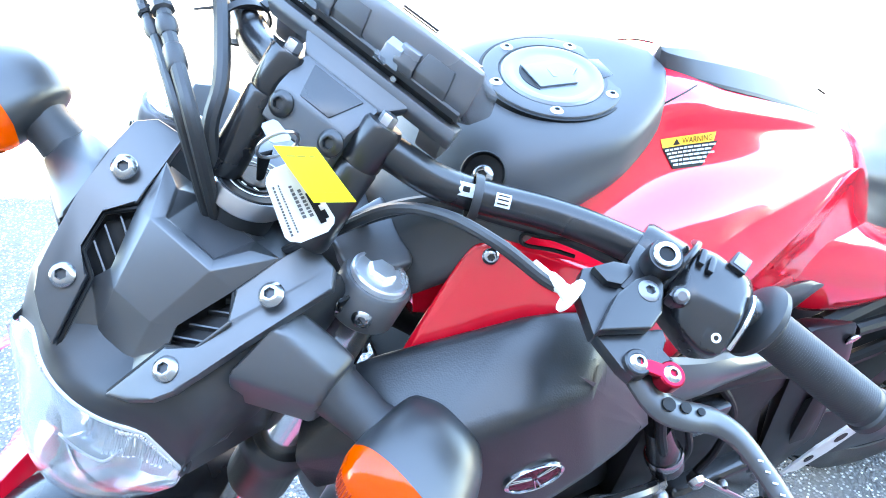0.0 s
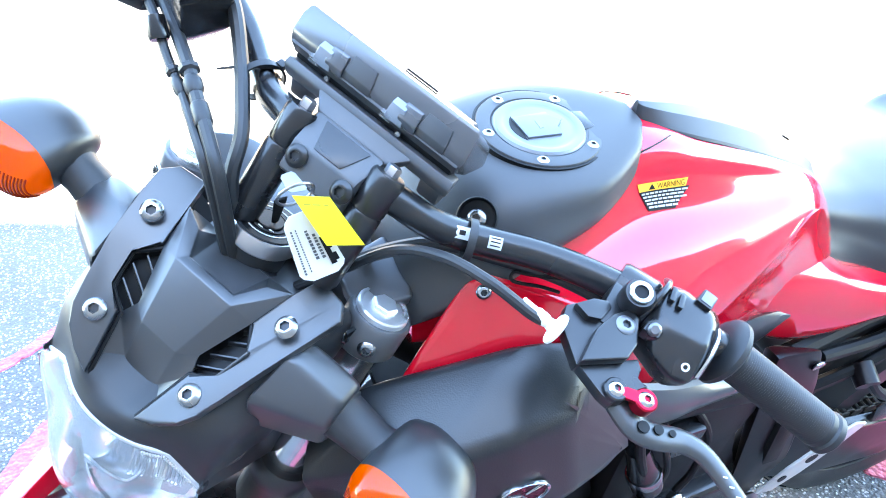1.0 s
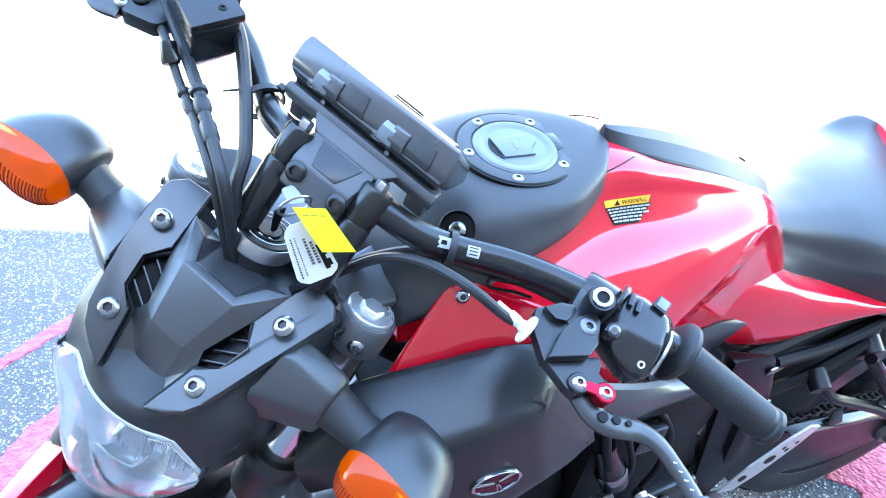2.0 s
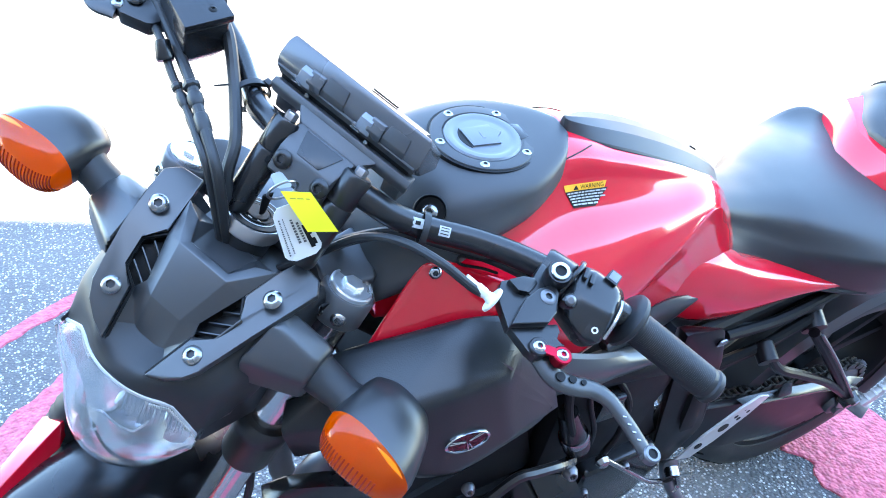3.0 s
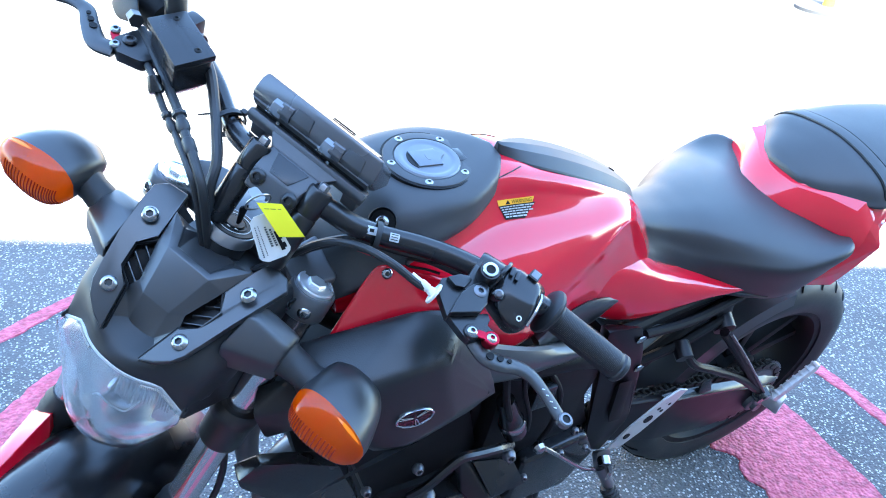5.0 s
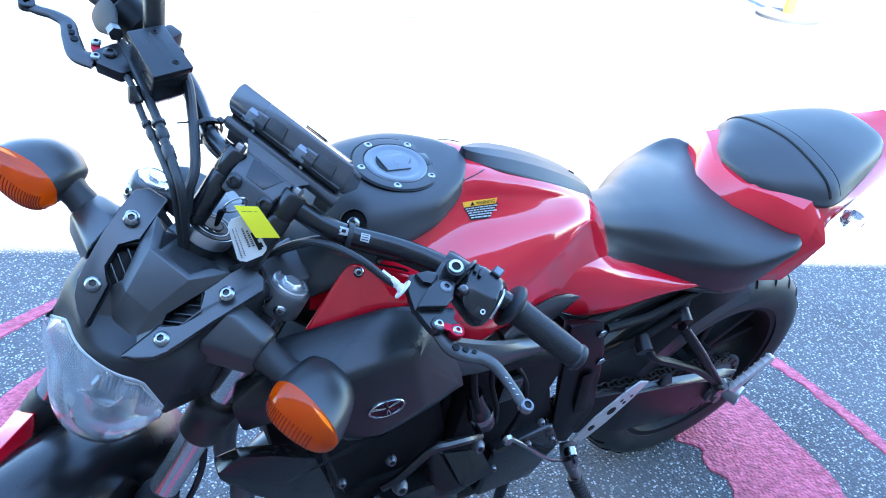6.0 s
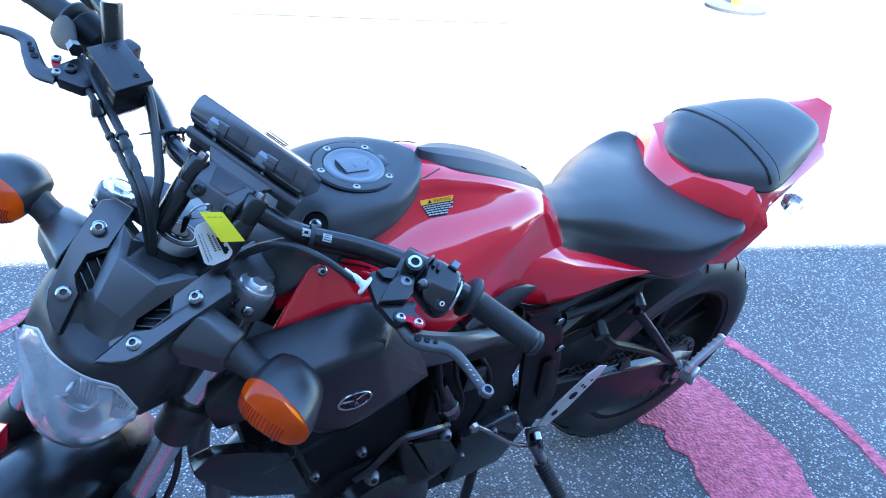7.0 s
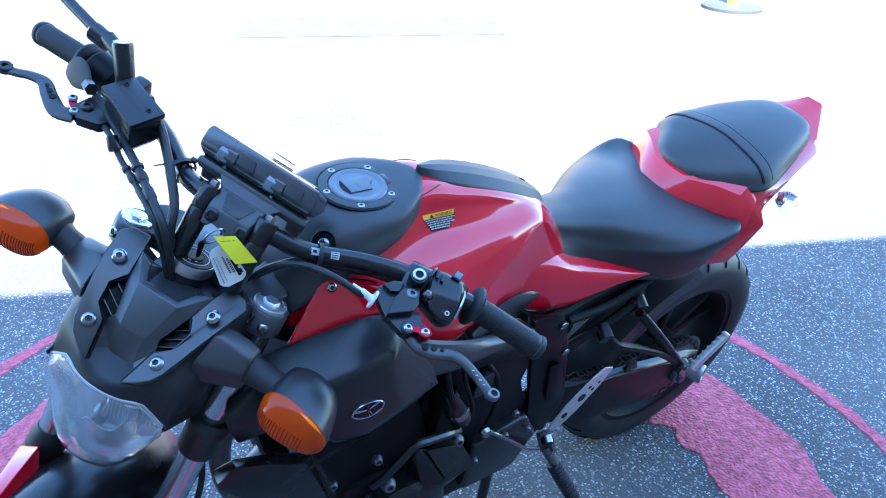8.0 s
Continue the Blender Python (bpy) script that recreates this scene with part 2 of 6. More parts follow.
def hexbolt(name, at, axis, r, parent, material=STEEL, deep=0.35, h=0.45, holder=None):
    """A button-head bolt with a hexagon socket, standing on a surface."""
    at, axis = Vector(at), Vector(axis).normalized()
    u = axis.orthogonal().normalized()
    v = axis.cross(u)

    def loop(k, h_, n=24, hexed=False):
        out = []
        for i in range(n):
            a = 2 * math.pi * i / n
            q = k / math.cos((a % (math.pi / 3)) - math.pi / 6) if hexed else k
            out.append(at + axis * h_ + (u * math.cos(a) + v * math.sin(a)) * q)
        return out
    rings = [loop(r, -0.001), loop(r, r * h * 0.22), loop(r * 0.94, r * h * 0.38), loop(r * 0.7, r * h * 0.9), loop(r * 0.6, r * h), loop(r * 0.4, r * h, hexed=True), loop(r * 0.37, r * h - r * 0.08, hexed=True), loop(r * 0.34, r * h - r * 0.3, hexed=True)]
    head = (holder or front)(name, skin(rings), material, parent)
    # Socket faces get the darker CAST: the recess's shade is put into colour.
    head.data.materials.append(CAST)
    for f in head.data.polygons:
        c = f.center - at
        if (c - axis * c.dot(axis)).length < r * 0.36 and c.dot(axis) > 0:
            f.material_index = 1
    return head

# ---- ground, painted rings and the shading wall ----
def asphalt():
    m = bpy.data.materials.new("asphalt")
    m.use_nodes = True
    n, l = m.node_tree.nodes, m.node_tree.links
    p = n["Principled BSDF"]
    tc = n.new("ShaderNodeTexCoord")
    stones = n.new("ShaderNodeTexVoronoi")
    stones.inputs["Scale"].default_value = 150
    l.new(tc.outputs["Object"], stones.inputs["Vector"])
    pick = n.new("ShaderNodeSeparateColor")
    l.new(stones.outputs["Color"], pick.inputs[0])
    keep = n.new("ShaderNodeMath")
    keep.operation = "GREATER_THAN"
    keep.inputs[1].default_value = 0.3
    l.new(pick.outputs[0], keep.inputs[0])
    near = n.new("ShaderNodeMath")
    near.operation = "LESS_THAN"
    near.inputs[1].default_value = 0.48
    l.new(stones.outputs["Distance"], near.inputs[0])
    both_ = n.new("ShaderNodeMath")
    both_.operation = "MULTIPLY"
    l.new(keep.outputs[0], both_.inputs[0])
    l.new(near.outputs[0], both_.inputs[1])
    tone = n.new("ShaderNodeMath")
    tone.operation = "MULTIPLY"
    l.new(both_.outputs[0], tone.inputs[0])
    power = n.new("ShaderNodeMath")
    power.operation, power.inputs[1].default_value = "POWER", 2.2
    l.new(pick.outputs[1], power.inputs[0])
    l.new(power.outputs[0], tone.inputs[1])
    worn = n.new("ShaderNodeTexNoise")
    worn.inputs["Scale"].default_value = 1.3
    worn.inputs["Detail"].default_value = 7
    l.new(tc.outputs["Object"], worn.inputs["Vector"])
    ramp = n.new("ShaderNodeValToRGB")
    ramp.color_ramp.elements[0].position, ramp.color_ramp.elements[1].position = 0.3, 0.72
    ramp.color_ramp.elements[0].color = (0.062, 0.065, 0.069, 1)
    ramp.color_ramp.elements[1].color = (0.125, 0.127, 0.13, 1)
    l.new(worn.outputs["Fac"], ramp.inputs[0])
    mix = n.new("ShaderNodeMix")
    mix.data_type = "RGBA"
    l.new(tone.outputs[0], mix.inputs[0])
    l.new(ramp.outputs[0], mix.inputs[6])
    mix.inputs[7].default_value = (0.58, 0.58, 0.57, 1)
    l.new(mix.outputs[2], p.inputs["Base Color"])
    p.inputs["Roughness"].default_value = 0.85
    fine = n.new("ShaderNodeTexNoise")
    fine.inputs["Scale"].default_value = 160
    fine.inputs["Detail"].default_value = 5
    l.new(tc.outputs["Object"], fine.inputs["Vector"])
    add = n.new("ShaderNodeMath")
    add.operation = "SUBTRACT"
    l.new(fine.outputs["Fac"], add.inputs[0])
    l.new(stones.outputs["Distance"], add.inputs[1])
    b = n.new("ShaderNodeBump")
    b.inputs["Strength"].default_value = 0.9
    b.inputs["Distance"].default_value = 0.006
    l.new(add.outputs[0], b.inputs["Height"])
    l.new(b.outputs[0], p.inputs["Normal"])
    return m


def road_paint(name, color):
    m = mat(name, color, 0.75)
    n, l = m.node_tree.nodes, m.node_tree.links
    p = n["Principled BSDF"]
    tc = n.new("ShaderNodeTexCoord")
    stones = n.new("ShaderNodeTexVoronoi")
    stones.inputs["Scale"].default_value = 105
    l.new(tc.outputs["Object"], stones.inputs["Vector"])
    worn = n.new("ShaderNodeTexNoise")
    worn.inputs["Scale"].default_value = 45
    worn.inputs["Detail"].default_value = 8
    l.new(tc.outputs["Object"], worn.inputs["Vector"])
    big = n.new("ShaderNodeTexNoise")
    big.inputs["Scale"].default_value = 4
    big.inputs["Detail"].default_value = 5
    l.new(tc.outputs["Object"], big.inputs["Vector"])
    sumf = n.new("ShaderNodeMath")
    sumf.operation = "MULTIPLY_ADD"
    l.new(big.outputs["Fac"], sumf.inputs[0])
    sumf.inputs[1].default_value = 0.35
    l.new(worn.outputs["Fac"], sumf.inputs[2])
    ramp = n.new("ShaderNodeValToRGB")
    ramp.color_ramp.elements[0].position, ramp.color_ramp.elements[1].position = 0.52, 0.82
    ramp.color_ramp.elements[0].color = (*[c * 0.75 for c in color], 1)
    ramp.color_ramp.elements[1].color = (*[min(1, c * 1.15 + 0.04) for c in color], 1)
    l.new(sumf.outputs[0], ramp.inputs[0])
    pits = n.new("ShaderNodeTexVoronoi")
    pits.inputs["Scale"].default_value = 70
    l.new(tc.outputs["Object"], pits.inputs["Vector"])
    deep = n.new("ShaderNodeMapRange")
    deep.inputs[1].default_value, deep.inputs[2].default_value = 0.5, 0.75
    deep.inputs[3].default_value, deep.inputs[4].default_value = 0.0, 0.25
    l.new(pits.outputs["Distance"], deep.inputs[0])
    dirt = n.new("ShaderNodeMix")
    dirt.data_type = "RGBA"
    l.new(deep.outputs[0], dirt.inputs[0])
    l.new(ramp.outputs[0], dirt.inputs[6])
    dirt.inputs[7].default_value = (0.07, 0.05, 0.055, 1)
    l.new(dirt.outputs[2], p.inputs["Base Color"])
    add = n.new("ShaderNodeMath")
    add.operation = "SUBTRACT"
    l.new(worn.outputs["Fac"], add.inputs[0])
    l.new(stones.outputs["Distance"], add.inputs[1])
    b = n.new("ShaderNodeBump")
    b.inputs["Strength"].default_value = 0.9
    b.inputs["Distance"].default_value = 0.006
    l.new(add.outputs[0], b.inputs["Height"])
    l.new(b.outputs[0], p.inputs["Normal"])
    return m


ROAD = asphalt()
ROAD_PINK = road_paint("pink_road_paint", (0.5, 0.075, 0.13))
RING_AT = (0.69, -0.04)


def flat(points, z=0.004):
    bm = bmesh.new()
    bm.faces.new([bm.verts.new((x, y, z)) for x, y in points])
    return bm


def ring(r_in, r_out, ragged, seed, steps=420):
    """A hand-painted ring with wavering edges, laid on the road."""
    rng = random.Random(seed)
    bm = bmesh.new()
    rows = []
    for i in range(steps):
        a = 2 * math.pi * i / steps
        c, s = math.cos(a), math.sin(a)
        w = noise.noise(Vector((c * 9 + seed, s * 9, 0))) * ragged + rng.uniform(-1, 1) * 0.0035
        v = noise.noise(Vector((c * 7 - seed, s * 7, 4))) * ragged * 0.3 + rng.uniform(-1, 1) * 0.0035
        rows.append([bm.verts.new((RING_AT[0] + c * r, RING_AT[1] + s * r, z)) for r, z in ((r_in + w, 0.0), (r_in + w + 0.002, 0.004), (r_out + v - 0.002, 0.004), (r_out + v, 0.0))])
    for a, b in zip(rows, rows[1:] + rows[:1]):
        for i in range(3):
            bm.faces.new((a[i], a[i + 1], b[i + 1], b[i]))
    return bm


bm = bmesh.new()
bmesh.ops.create_grid(bm, x_segments=2, y_segments=2, size=400)
tagged(link("ground", bm, ROAD), "grey asphalt with pale stone chips", "ground", kind="structure")
tagged(link("painted_line_thin", ring(1.345, 1.39, 0.02, 3), ROAD_PINK), "thin pink painted circle on the asphalt", "road marking", kind="structure")
tagged(link("painted_line_wide", ring(0.84, 1.125, 0.09, 8), ROAD_PINK), "broad worn pink painted circle on the asphalt", "road marking", kind="structure")

# an unseen wall, added where its shadow ends at the sunlit ground
back = EDGE - AWAY * (WALL_H / math.tan(radians(SUN_UP)))
bm = box((0, 0, WALL_H / 2), (26, 0.3, WALL_H), 0.0)
wall = link("shade_wall", moved(bm, Matrix.Translation(back - AWAY * 0.15) @ Matrix.Rotation(math.atan2(SHADE.y, SHADE.x), 4, "Z")), STUCCO)
tagged(wall, "unseen grey stucco wall added to shade the near ground", "wall", kind="structure")

# ---- body of the motorcycle ----
def station(x, half):
    return both([(x, y, z) for y, z in half])


def bolt(name, at, axis, r, parent, material=STEEL, deep=0.35, h=0.45):
    return hexbolt(name, at, axis, r, parent, material, deep, h, part)


def sided(pts, s):
    """Places of a left-hand piece, or of its mirror image."""
    return [(x, -s * y, z) for x, y, z in pts]


tank_shape = loft([
    station(0.36, [(0, 0.95), (-0.03, 0.945), (-0.05, 0.935), (-0.07, 0.93), (-0.08, 0.925), (-0.088, 0.915), (-0.09, 0.905), (-0.085, 0.885), (0, 0.87)]),
    station(0.42, [(0, 1.0), (-0.05, 0.985), (-0.07, 0.97), (-0.082, 0.958), (-0.095, 0.945), (-0.104, 0.932), (-0.107, 0.915), (-0.095, 0.88), (0, 0.86)]),
    station(0.50, [(0, 1.018), (-0.05, 1.008), (-0.078, 0.984), (-0.098, 0.964), (-0.122, 0.948), (-0.142, 0.925), (-0.148, 0.895), (-0.125, 0.855), (0, 0.84)]),
    station(0.59, [(0, 1.032), (-0.046, 1.028), (-0.061, 1.0), (-0.078, 0.973), (-0.118, 0.95), (-0.148, 0.905), (-0.152, 0.83), (-0.132, 0.785), (0, 0.77)]),
    station(0.66, [(0, 1.022), (-0.046, 1.014), (-0.06, 0.99), (-0.077, 0.968), (-0.11, 0.947), (-0.133, 0.905), (-0.139, 0.856), (-0.122, 0.785), (0, 0.77)]),
    station(0.74, [(0, 1.0), (-0.046, 0.99), (-0.058, 0.973), (-0.074, 0.958), (-0.096, 0.945), (-0.11, 0.92), (-0.115, 0.893), (-0.11, 0.775), (0, 0.76)]),
    station(0.81, [(0, 0.967), (-0.042, 0.96), (-0.055, 0.953), (-0.066, 0.948), (-0.076, 0.942), (-0.083, 0.935), (-0.089, 0.922), (-0.104, 0.765), (0, 0.75)]),
    station(0.86, [(0, 0.93), (-0.04, 0.927), (-0.053, 0.92), (-0.061, 0.914), (-0.067, 0.907), (-0.073, 0.897), (-0.079, 0.88), (-0.11, 0.755), (0, 0.745)]),
    station(0.915, [(0, 0.86), (-0.04, 0.858), (-0.052, 0.847), (-0.058, 0.84), (-0.064, 0.832), (-0.07, 0.822), (-0.078, 0.808), (-0.11, 0.755), (0, 0.745)]),
], 6, 5)
tank_skin = BVHTree.FromBMesh(tank_shape)
tank = part("fuel_tank", tank_shape, RED, None, "glossy red tank", 28)
cover = part("tank_cover", loft([
    station(0.335, [(0, 0.925), (-0.04, 0.925), (-0.065, 0.915), (-0.075, 0.89), (0, 0.87)]),
    station(0.37, [(0, 0.98), (-0.05, 0.973), (-0.082, 0.953), (-0.095, 0.92), (0, 0.88)]),
    station(0.42, [(0, 1.022), (-0.064, 1.016), (-0.093, 0.988), (-0.105, 0.948), (0, 0.9)]),
    station(0.47, [(0, 1.033), (-0.07, 1.029), (-0.094, 1.005), (-0.098, 0.973), (0, 0.93)]),
    station(0.53, [(0, 1.034), (-0.07, 1.031), (-0.085, 1.012), (-0.08, 0.985), (0, 0.95)]),
    station(0.58, [(0, 1.036), (-0.042, 1.034), (-0.053, 1.022), (-0.05, 1.0), (0, 0.97)]),
    station(0.602, [(0, 1.036), (-0.016, 1.035), (-0.02, 1.028), (-0.02, 1.01), (0, 0.98)]),
], 6, 5), MATT, None, "matt black tank cover", 50)
CAP_AT, CAP_UP = Vector((0.5032, -0.0014, 1.0325)), Vector((0.02, 0, 1)).normalized()


def cap_spot(x, y, h=0.0):
    """A place on the fuel cap: x to the rear, y to the right, h over its face."""
    return CAP_AT + Vector((x, y, h - 0.02 * x))


cap = part("fuel_cap", lathe([(-0.012, 0.058), (0.001, 0.058), (0.0026, 0.057), (0.003, 0.0555), (0.003, 0.0445), (0.0012, 0.0435), (0.0012, 0.02)], CAP_AT, CAP_UP, 64), MATT, None, "black ring round a grey lid")
part("cap_groove", hoop([(-0.004, 0.0582), (0.0014, 0.0582), (0.0014, 0.0605), (-0.004, 0.0605)], CAP_AT, CAP_UP, 64), INK, cap)
part("cap_lid", lathe([(-0.004, 0.0425), (0.0022, 0.0425), (0.0042, 0.0405), (0.0046, 0.037), (0.0036, 0.0335), (0.0028, 0.031), (0.0032, 0.0285), (0.0032, 0.01)], CAP_AT, CAP_UP, 64), LID_GREY, cap, "grey alloy lid")
part("lid_slot", slab([cap_spot(-0.0275 * math.cos(a), 0.0275 * math.sin(a), 0.0033) for a in (radians(-42 + 84 * k / 9) for k in range(10))], 0.0008), INK, cap)
part("lid_flap", slab([cap_spot(x, y, 0.0042) for x, y in ((-0.0195, -0.0165), (-0.0215, 0.0145), (0.014, 0.0165), (0.014, 0.0095), (0.0235, 0.002), (0.014, -0.0065), (0.0135, -0.0175))], 0.0022, 0.0006), LID_GREY, cap)
part("flap_writing", slab([cap_spot(x, y, 0.0054) for x, y in ((-0.003, -0.0065), (-0.003, 0.0045), (0.0005, 0.0045), (0.0005, -0.0065))], 0.0004), GREY, cap, "small moulded print bar")
part("lid_hinge", slab([cap_spot(x, y, 0.0015) for x, y in ((0.037, 0.015), (0.05, 0.013), (0.051, -0.012), (0.038, -0.0145))], 0.004, 0.0008), SATIN, cap)
for deg in (46, -46, 113.5, -113.5, 180):
    a = radians(deg)
    bolt("cap_screw", cap_spot(0.0502 * math.cos(a), 0.0502 * math.sin(a), 0.0028), CAP_UP, 0.0052, cap, STEEL, 0.5, 0.35)
for s in (-1, 1):
    part("cover_seam", tube([tank_skin.ray_cast(Vector((x, s * y, 1.5)), Vector((0, 0, -1)))[0] for x, y in ((0.575, 0.05), (0.585, 0.048), (0.595, 0.046), (0.605, 0.043), (0.615, 0.039), (0.625, 0.034))], 0.0008, 6, 3), INK, tank)
# Ink-black well: the recess's shade is put into its colour.
part("screw_well", lathe([(-0.006, 0.0145), (0.002, 0.0165), (0.0035, 0.0175), (0.0045, 0.0165), (0.004, 0.0155), (0.001, 0.0145), (0.001, 0.004)], (0.4155, -0.0725, 1.008), (-0.5, -0.5, 0.7), 28), INK, cover)
bolt("cover_screw", (0.4135, -0.0745, 1.0095), (-0.5, -0.5, 0.7), 0.0082, cover)


def pad_row(x, w, z):
    """Half of the tank pad's faceted cross-section: flat top, sloping border and a thin upright edge."""
    return station(x, [(0, z + 0.0155), (-0.5 * w, z + 0.0135), (-0.56 * w, z + 0.0122), (-0.95 * w, z + 0.0025), (-w, z), (-w + 0.001, z - 0.007), (0, z - 0.02)])


pad = part("tank_pad", loft([pad_row(*r) for r in ((0.604, 0.004, 1.0315), (0.61, 0.0125, 1.0295), (0.63, 0.0265, 1.0255), (0.66, 0.0365, 1.0185), (0.7, 0.041, 1.006), (0.75, 0.0435, 0.9865), (0.8, 0.0435, 0.9635), (0.84, 0.04, 0.9405), (0.862, 0.032, 0.925))], 4, 1), MATT, None, "matt black tank-top pad", 9)
part("pad_clip", box((0.832, 0.006, 0.9605), (0.014, 0.003, 0.004), 0.001, Matrix.Rotation(radians(30), 4, "Y")), INK, pad)


# warning sticker, laid on the tank's shoulder
def on_tank(x, z, h=0.0006):
    place, normal, _, _ = tank_skin.ray_cast(Vector((x, -0.4, z)), Vector((0, 1, 0)))
    if normal.y > 0:
        normal = -normal
    return place + normal * h


def sticker_spot(u, v, h=0.0006):
    """u along the print, v down from the upper edge, in metres."""
    return on_tank(0.5795 + u, 1.0005 - 0.085 * u - v, h)


def sticker_patch(name, corners, material, h, label="", n=8):
    """A patch between four corners (u, v) of the sticker, following the tank."""
    a, b, c, d = corners
    rows = []
    for j in range(4):
        q = j / 3
        rows.append([sticker_spot((a[0] + (b[0] - a[0]) * i / n) * (1 - q) + (d[0] + (c[0] - d[0]) * i / n) * q, (a[1] + (b[1] - a[1]) * i / n) * (1 - q) + (d[1] + (c[1] - d[1]) * i / n) * q, h) for i in range(n + 1)])
    return part(name, skin(rows, closed=False), material, tank, label)


sticker_patch("warning_band", ((0.0, 0.0), (0.06, 0.0), (0.057, 0.0068), (0.002, 0.0068)), ORANGE, 0.0007, "orange heading of the warning sticker")
sticker_patch("warning_panel", ((0.002, 0.0068), (0.062, 0.0068), (0.043, 0.0232), (0.0125, 0.0232)), INK, 0.0007, "black panel of the warning sticker")
sticker_patch("warning_triangle", ((0.0165, 0.0012), (0.0168, 0.0012), (0.0205, 0.0058), (0.0128, 0.0058)), INK, 0.0011)
txt = bpy.data.curves.new("txt", "FONT")
txt.body, txt.size, txt.extrude, txt.align_x, txt.align_y = "WARNING", 0.0068, 0.0001, "LEFT", "CENTER"
word = new("txt", txt)
bpy.context.view_layer.update()
me = bpy.data.meshes.new_from_object(word)
bpy.data.objects.remove(word)
bmw = bmesh.new()
bmw.from_mesh(me)
for vert in bmw.verts:
    vert.co = sticker_spot(0.0225 + vert.co.x, 0.0037 - vert.co.y * 0.95, 0.0012)
part("warning_word", bmw, INK, tank)
rng = random.Random(4)
rows = []
for k in range(5):
    v, u, end = 0.0082 + 0.0029 * k, 0.0045 + 0.0021 * k, 0.058 - 0.0034 * k
    while u < end:
        w = rng.uniform(0.003, 0.008)
        rows.append(skin([[sticker_spot(p, q, 0.0011) for p in (u, u + w)] for q in (v, v + 0.0015)], closed=False))
        u += w + 0.001
part("warning_text", merge(*rows), LABEL, tank, "small white print bars")


def seat_row(x, zc, ys, zs, ye, ze):
    """Half of the seat's cross-section: crown, shoulder crease and tucked-in skirt."""
    d = zc - zs
    return station(x, [(0, zc), (-0.42 * ys, zc - 0.06 * d), (-0.76 * ys, zc - 0.33 * d), (-ys + 0.007, zs + 0.009), (-ys - 0.001, zs - 0.004), (-(ys + ye) / 2 - 0.002, (zs + ze) / 2), (-ye, ze), (-ye + 0.02, ze - 0.008), (0, ze - 0.01)])


seat = part("seat", loft([seat_row(*r) for r in (
    (0.868, 0.906, 0.055, 0.875, 0.07, 0.85), (0.9, 0.894, 0.062, 0.855, 0.078, 0.825), (0.95, 0.882, 0.07, 0.838, 0.084, 0.793), (1.0, 0.877, 0.09, 0.825, 0.098, 0.782),
    (1.05, 0.875, 0.121, 0.826, 0.118, 0.768), (1.1, 0.873, 0.149, 0.826, 0.138, 0.757), (1.15, 0.869, 0.169, 0.827, 0.152, 0.748), (1.2, 0.862, 0.18, 0.836, 0.16, 0.752),
    (1.245, 0.856, 0.183, 0.847, 0.163, 0.782), (1.275, 0.852, 0.176, 0.85, 0.16, 0.806), (1.294, 0.846, 0.156, 0.846, 0.148, 0.828))], 6, 4), VINYL, None, "smooth black vinyl rider seat", 50)
for s in (-1, 1):
    part("seat_trim", tube([(x, s * y, z) for x, y, z in ((0.872, 0.073, 0.846), (0.9, 0.081, 0.82), (0.95, 0.087, 0.788), (1.0, 0.101, 0.777), (1.05, 0.121, 0.763), (1.1, 0.139, 0.756), (1.15, 0.15, 0.75))], 0.0045, 8, 4), RUBBER, seat)


def tail_ramp():
    """The sloping front of the tail, from the rider's seat up to the pillion."""
    low = [(1.206, 0.0, 0.852), (1.214, 0.05, 0.852), (1.254, 0.1, 0.85), (1.282, 0.143, 0.846), (1.302, 0.17, 0.842)]
    mid = [(1.213, 0.0, 0.868), (1.22, 0.05, 0.868), (1.259, 0.098, 0.872), (1.284, 0.14, 0.874), (1.31, 0.166, 0.86)]
    high = [(1.24, 0.0, 0.893), (1.243, 0.048, 0.895), (1.272, 0.09, 0.9), (1.3, 0.132, 0.897), (1.322, 0.158, 0.874)]
    back = [(1.3, 0.0, 0.91), (1.3, 0.045, 0.91), (1.315, 0.085, 0.91), (1.335, 0.122, 0.907), (1.343, 0.146, 0.883)]
    bm = loft([[(x, -y, z) for x, y, z in r[:0:-1]] + r for r in (low, mid, high, back)], 1, 1, closed=False)
    bmesh.ops.recalc_face_normals(bm, faces=bm.faces)
    bmesh.ops.solidify(bm, geom=bm.faces[:], thickness=0.004)
    return bm


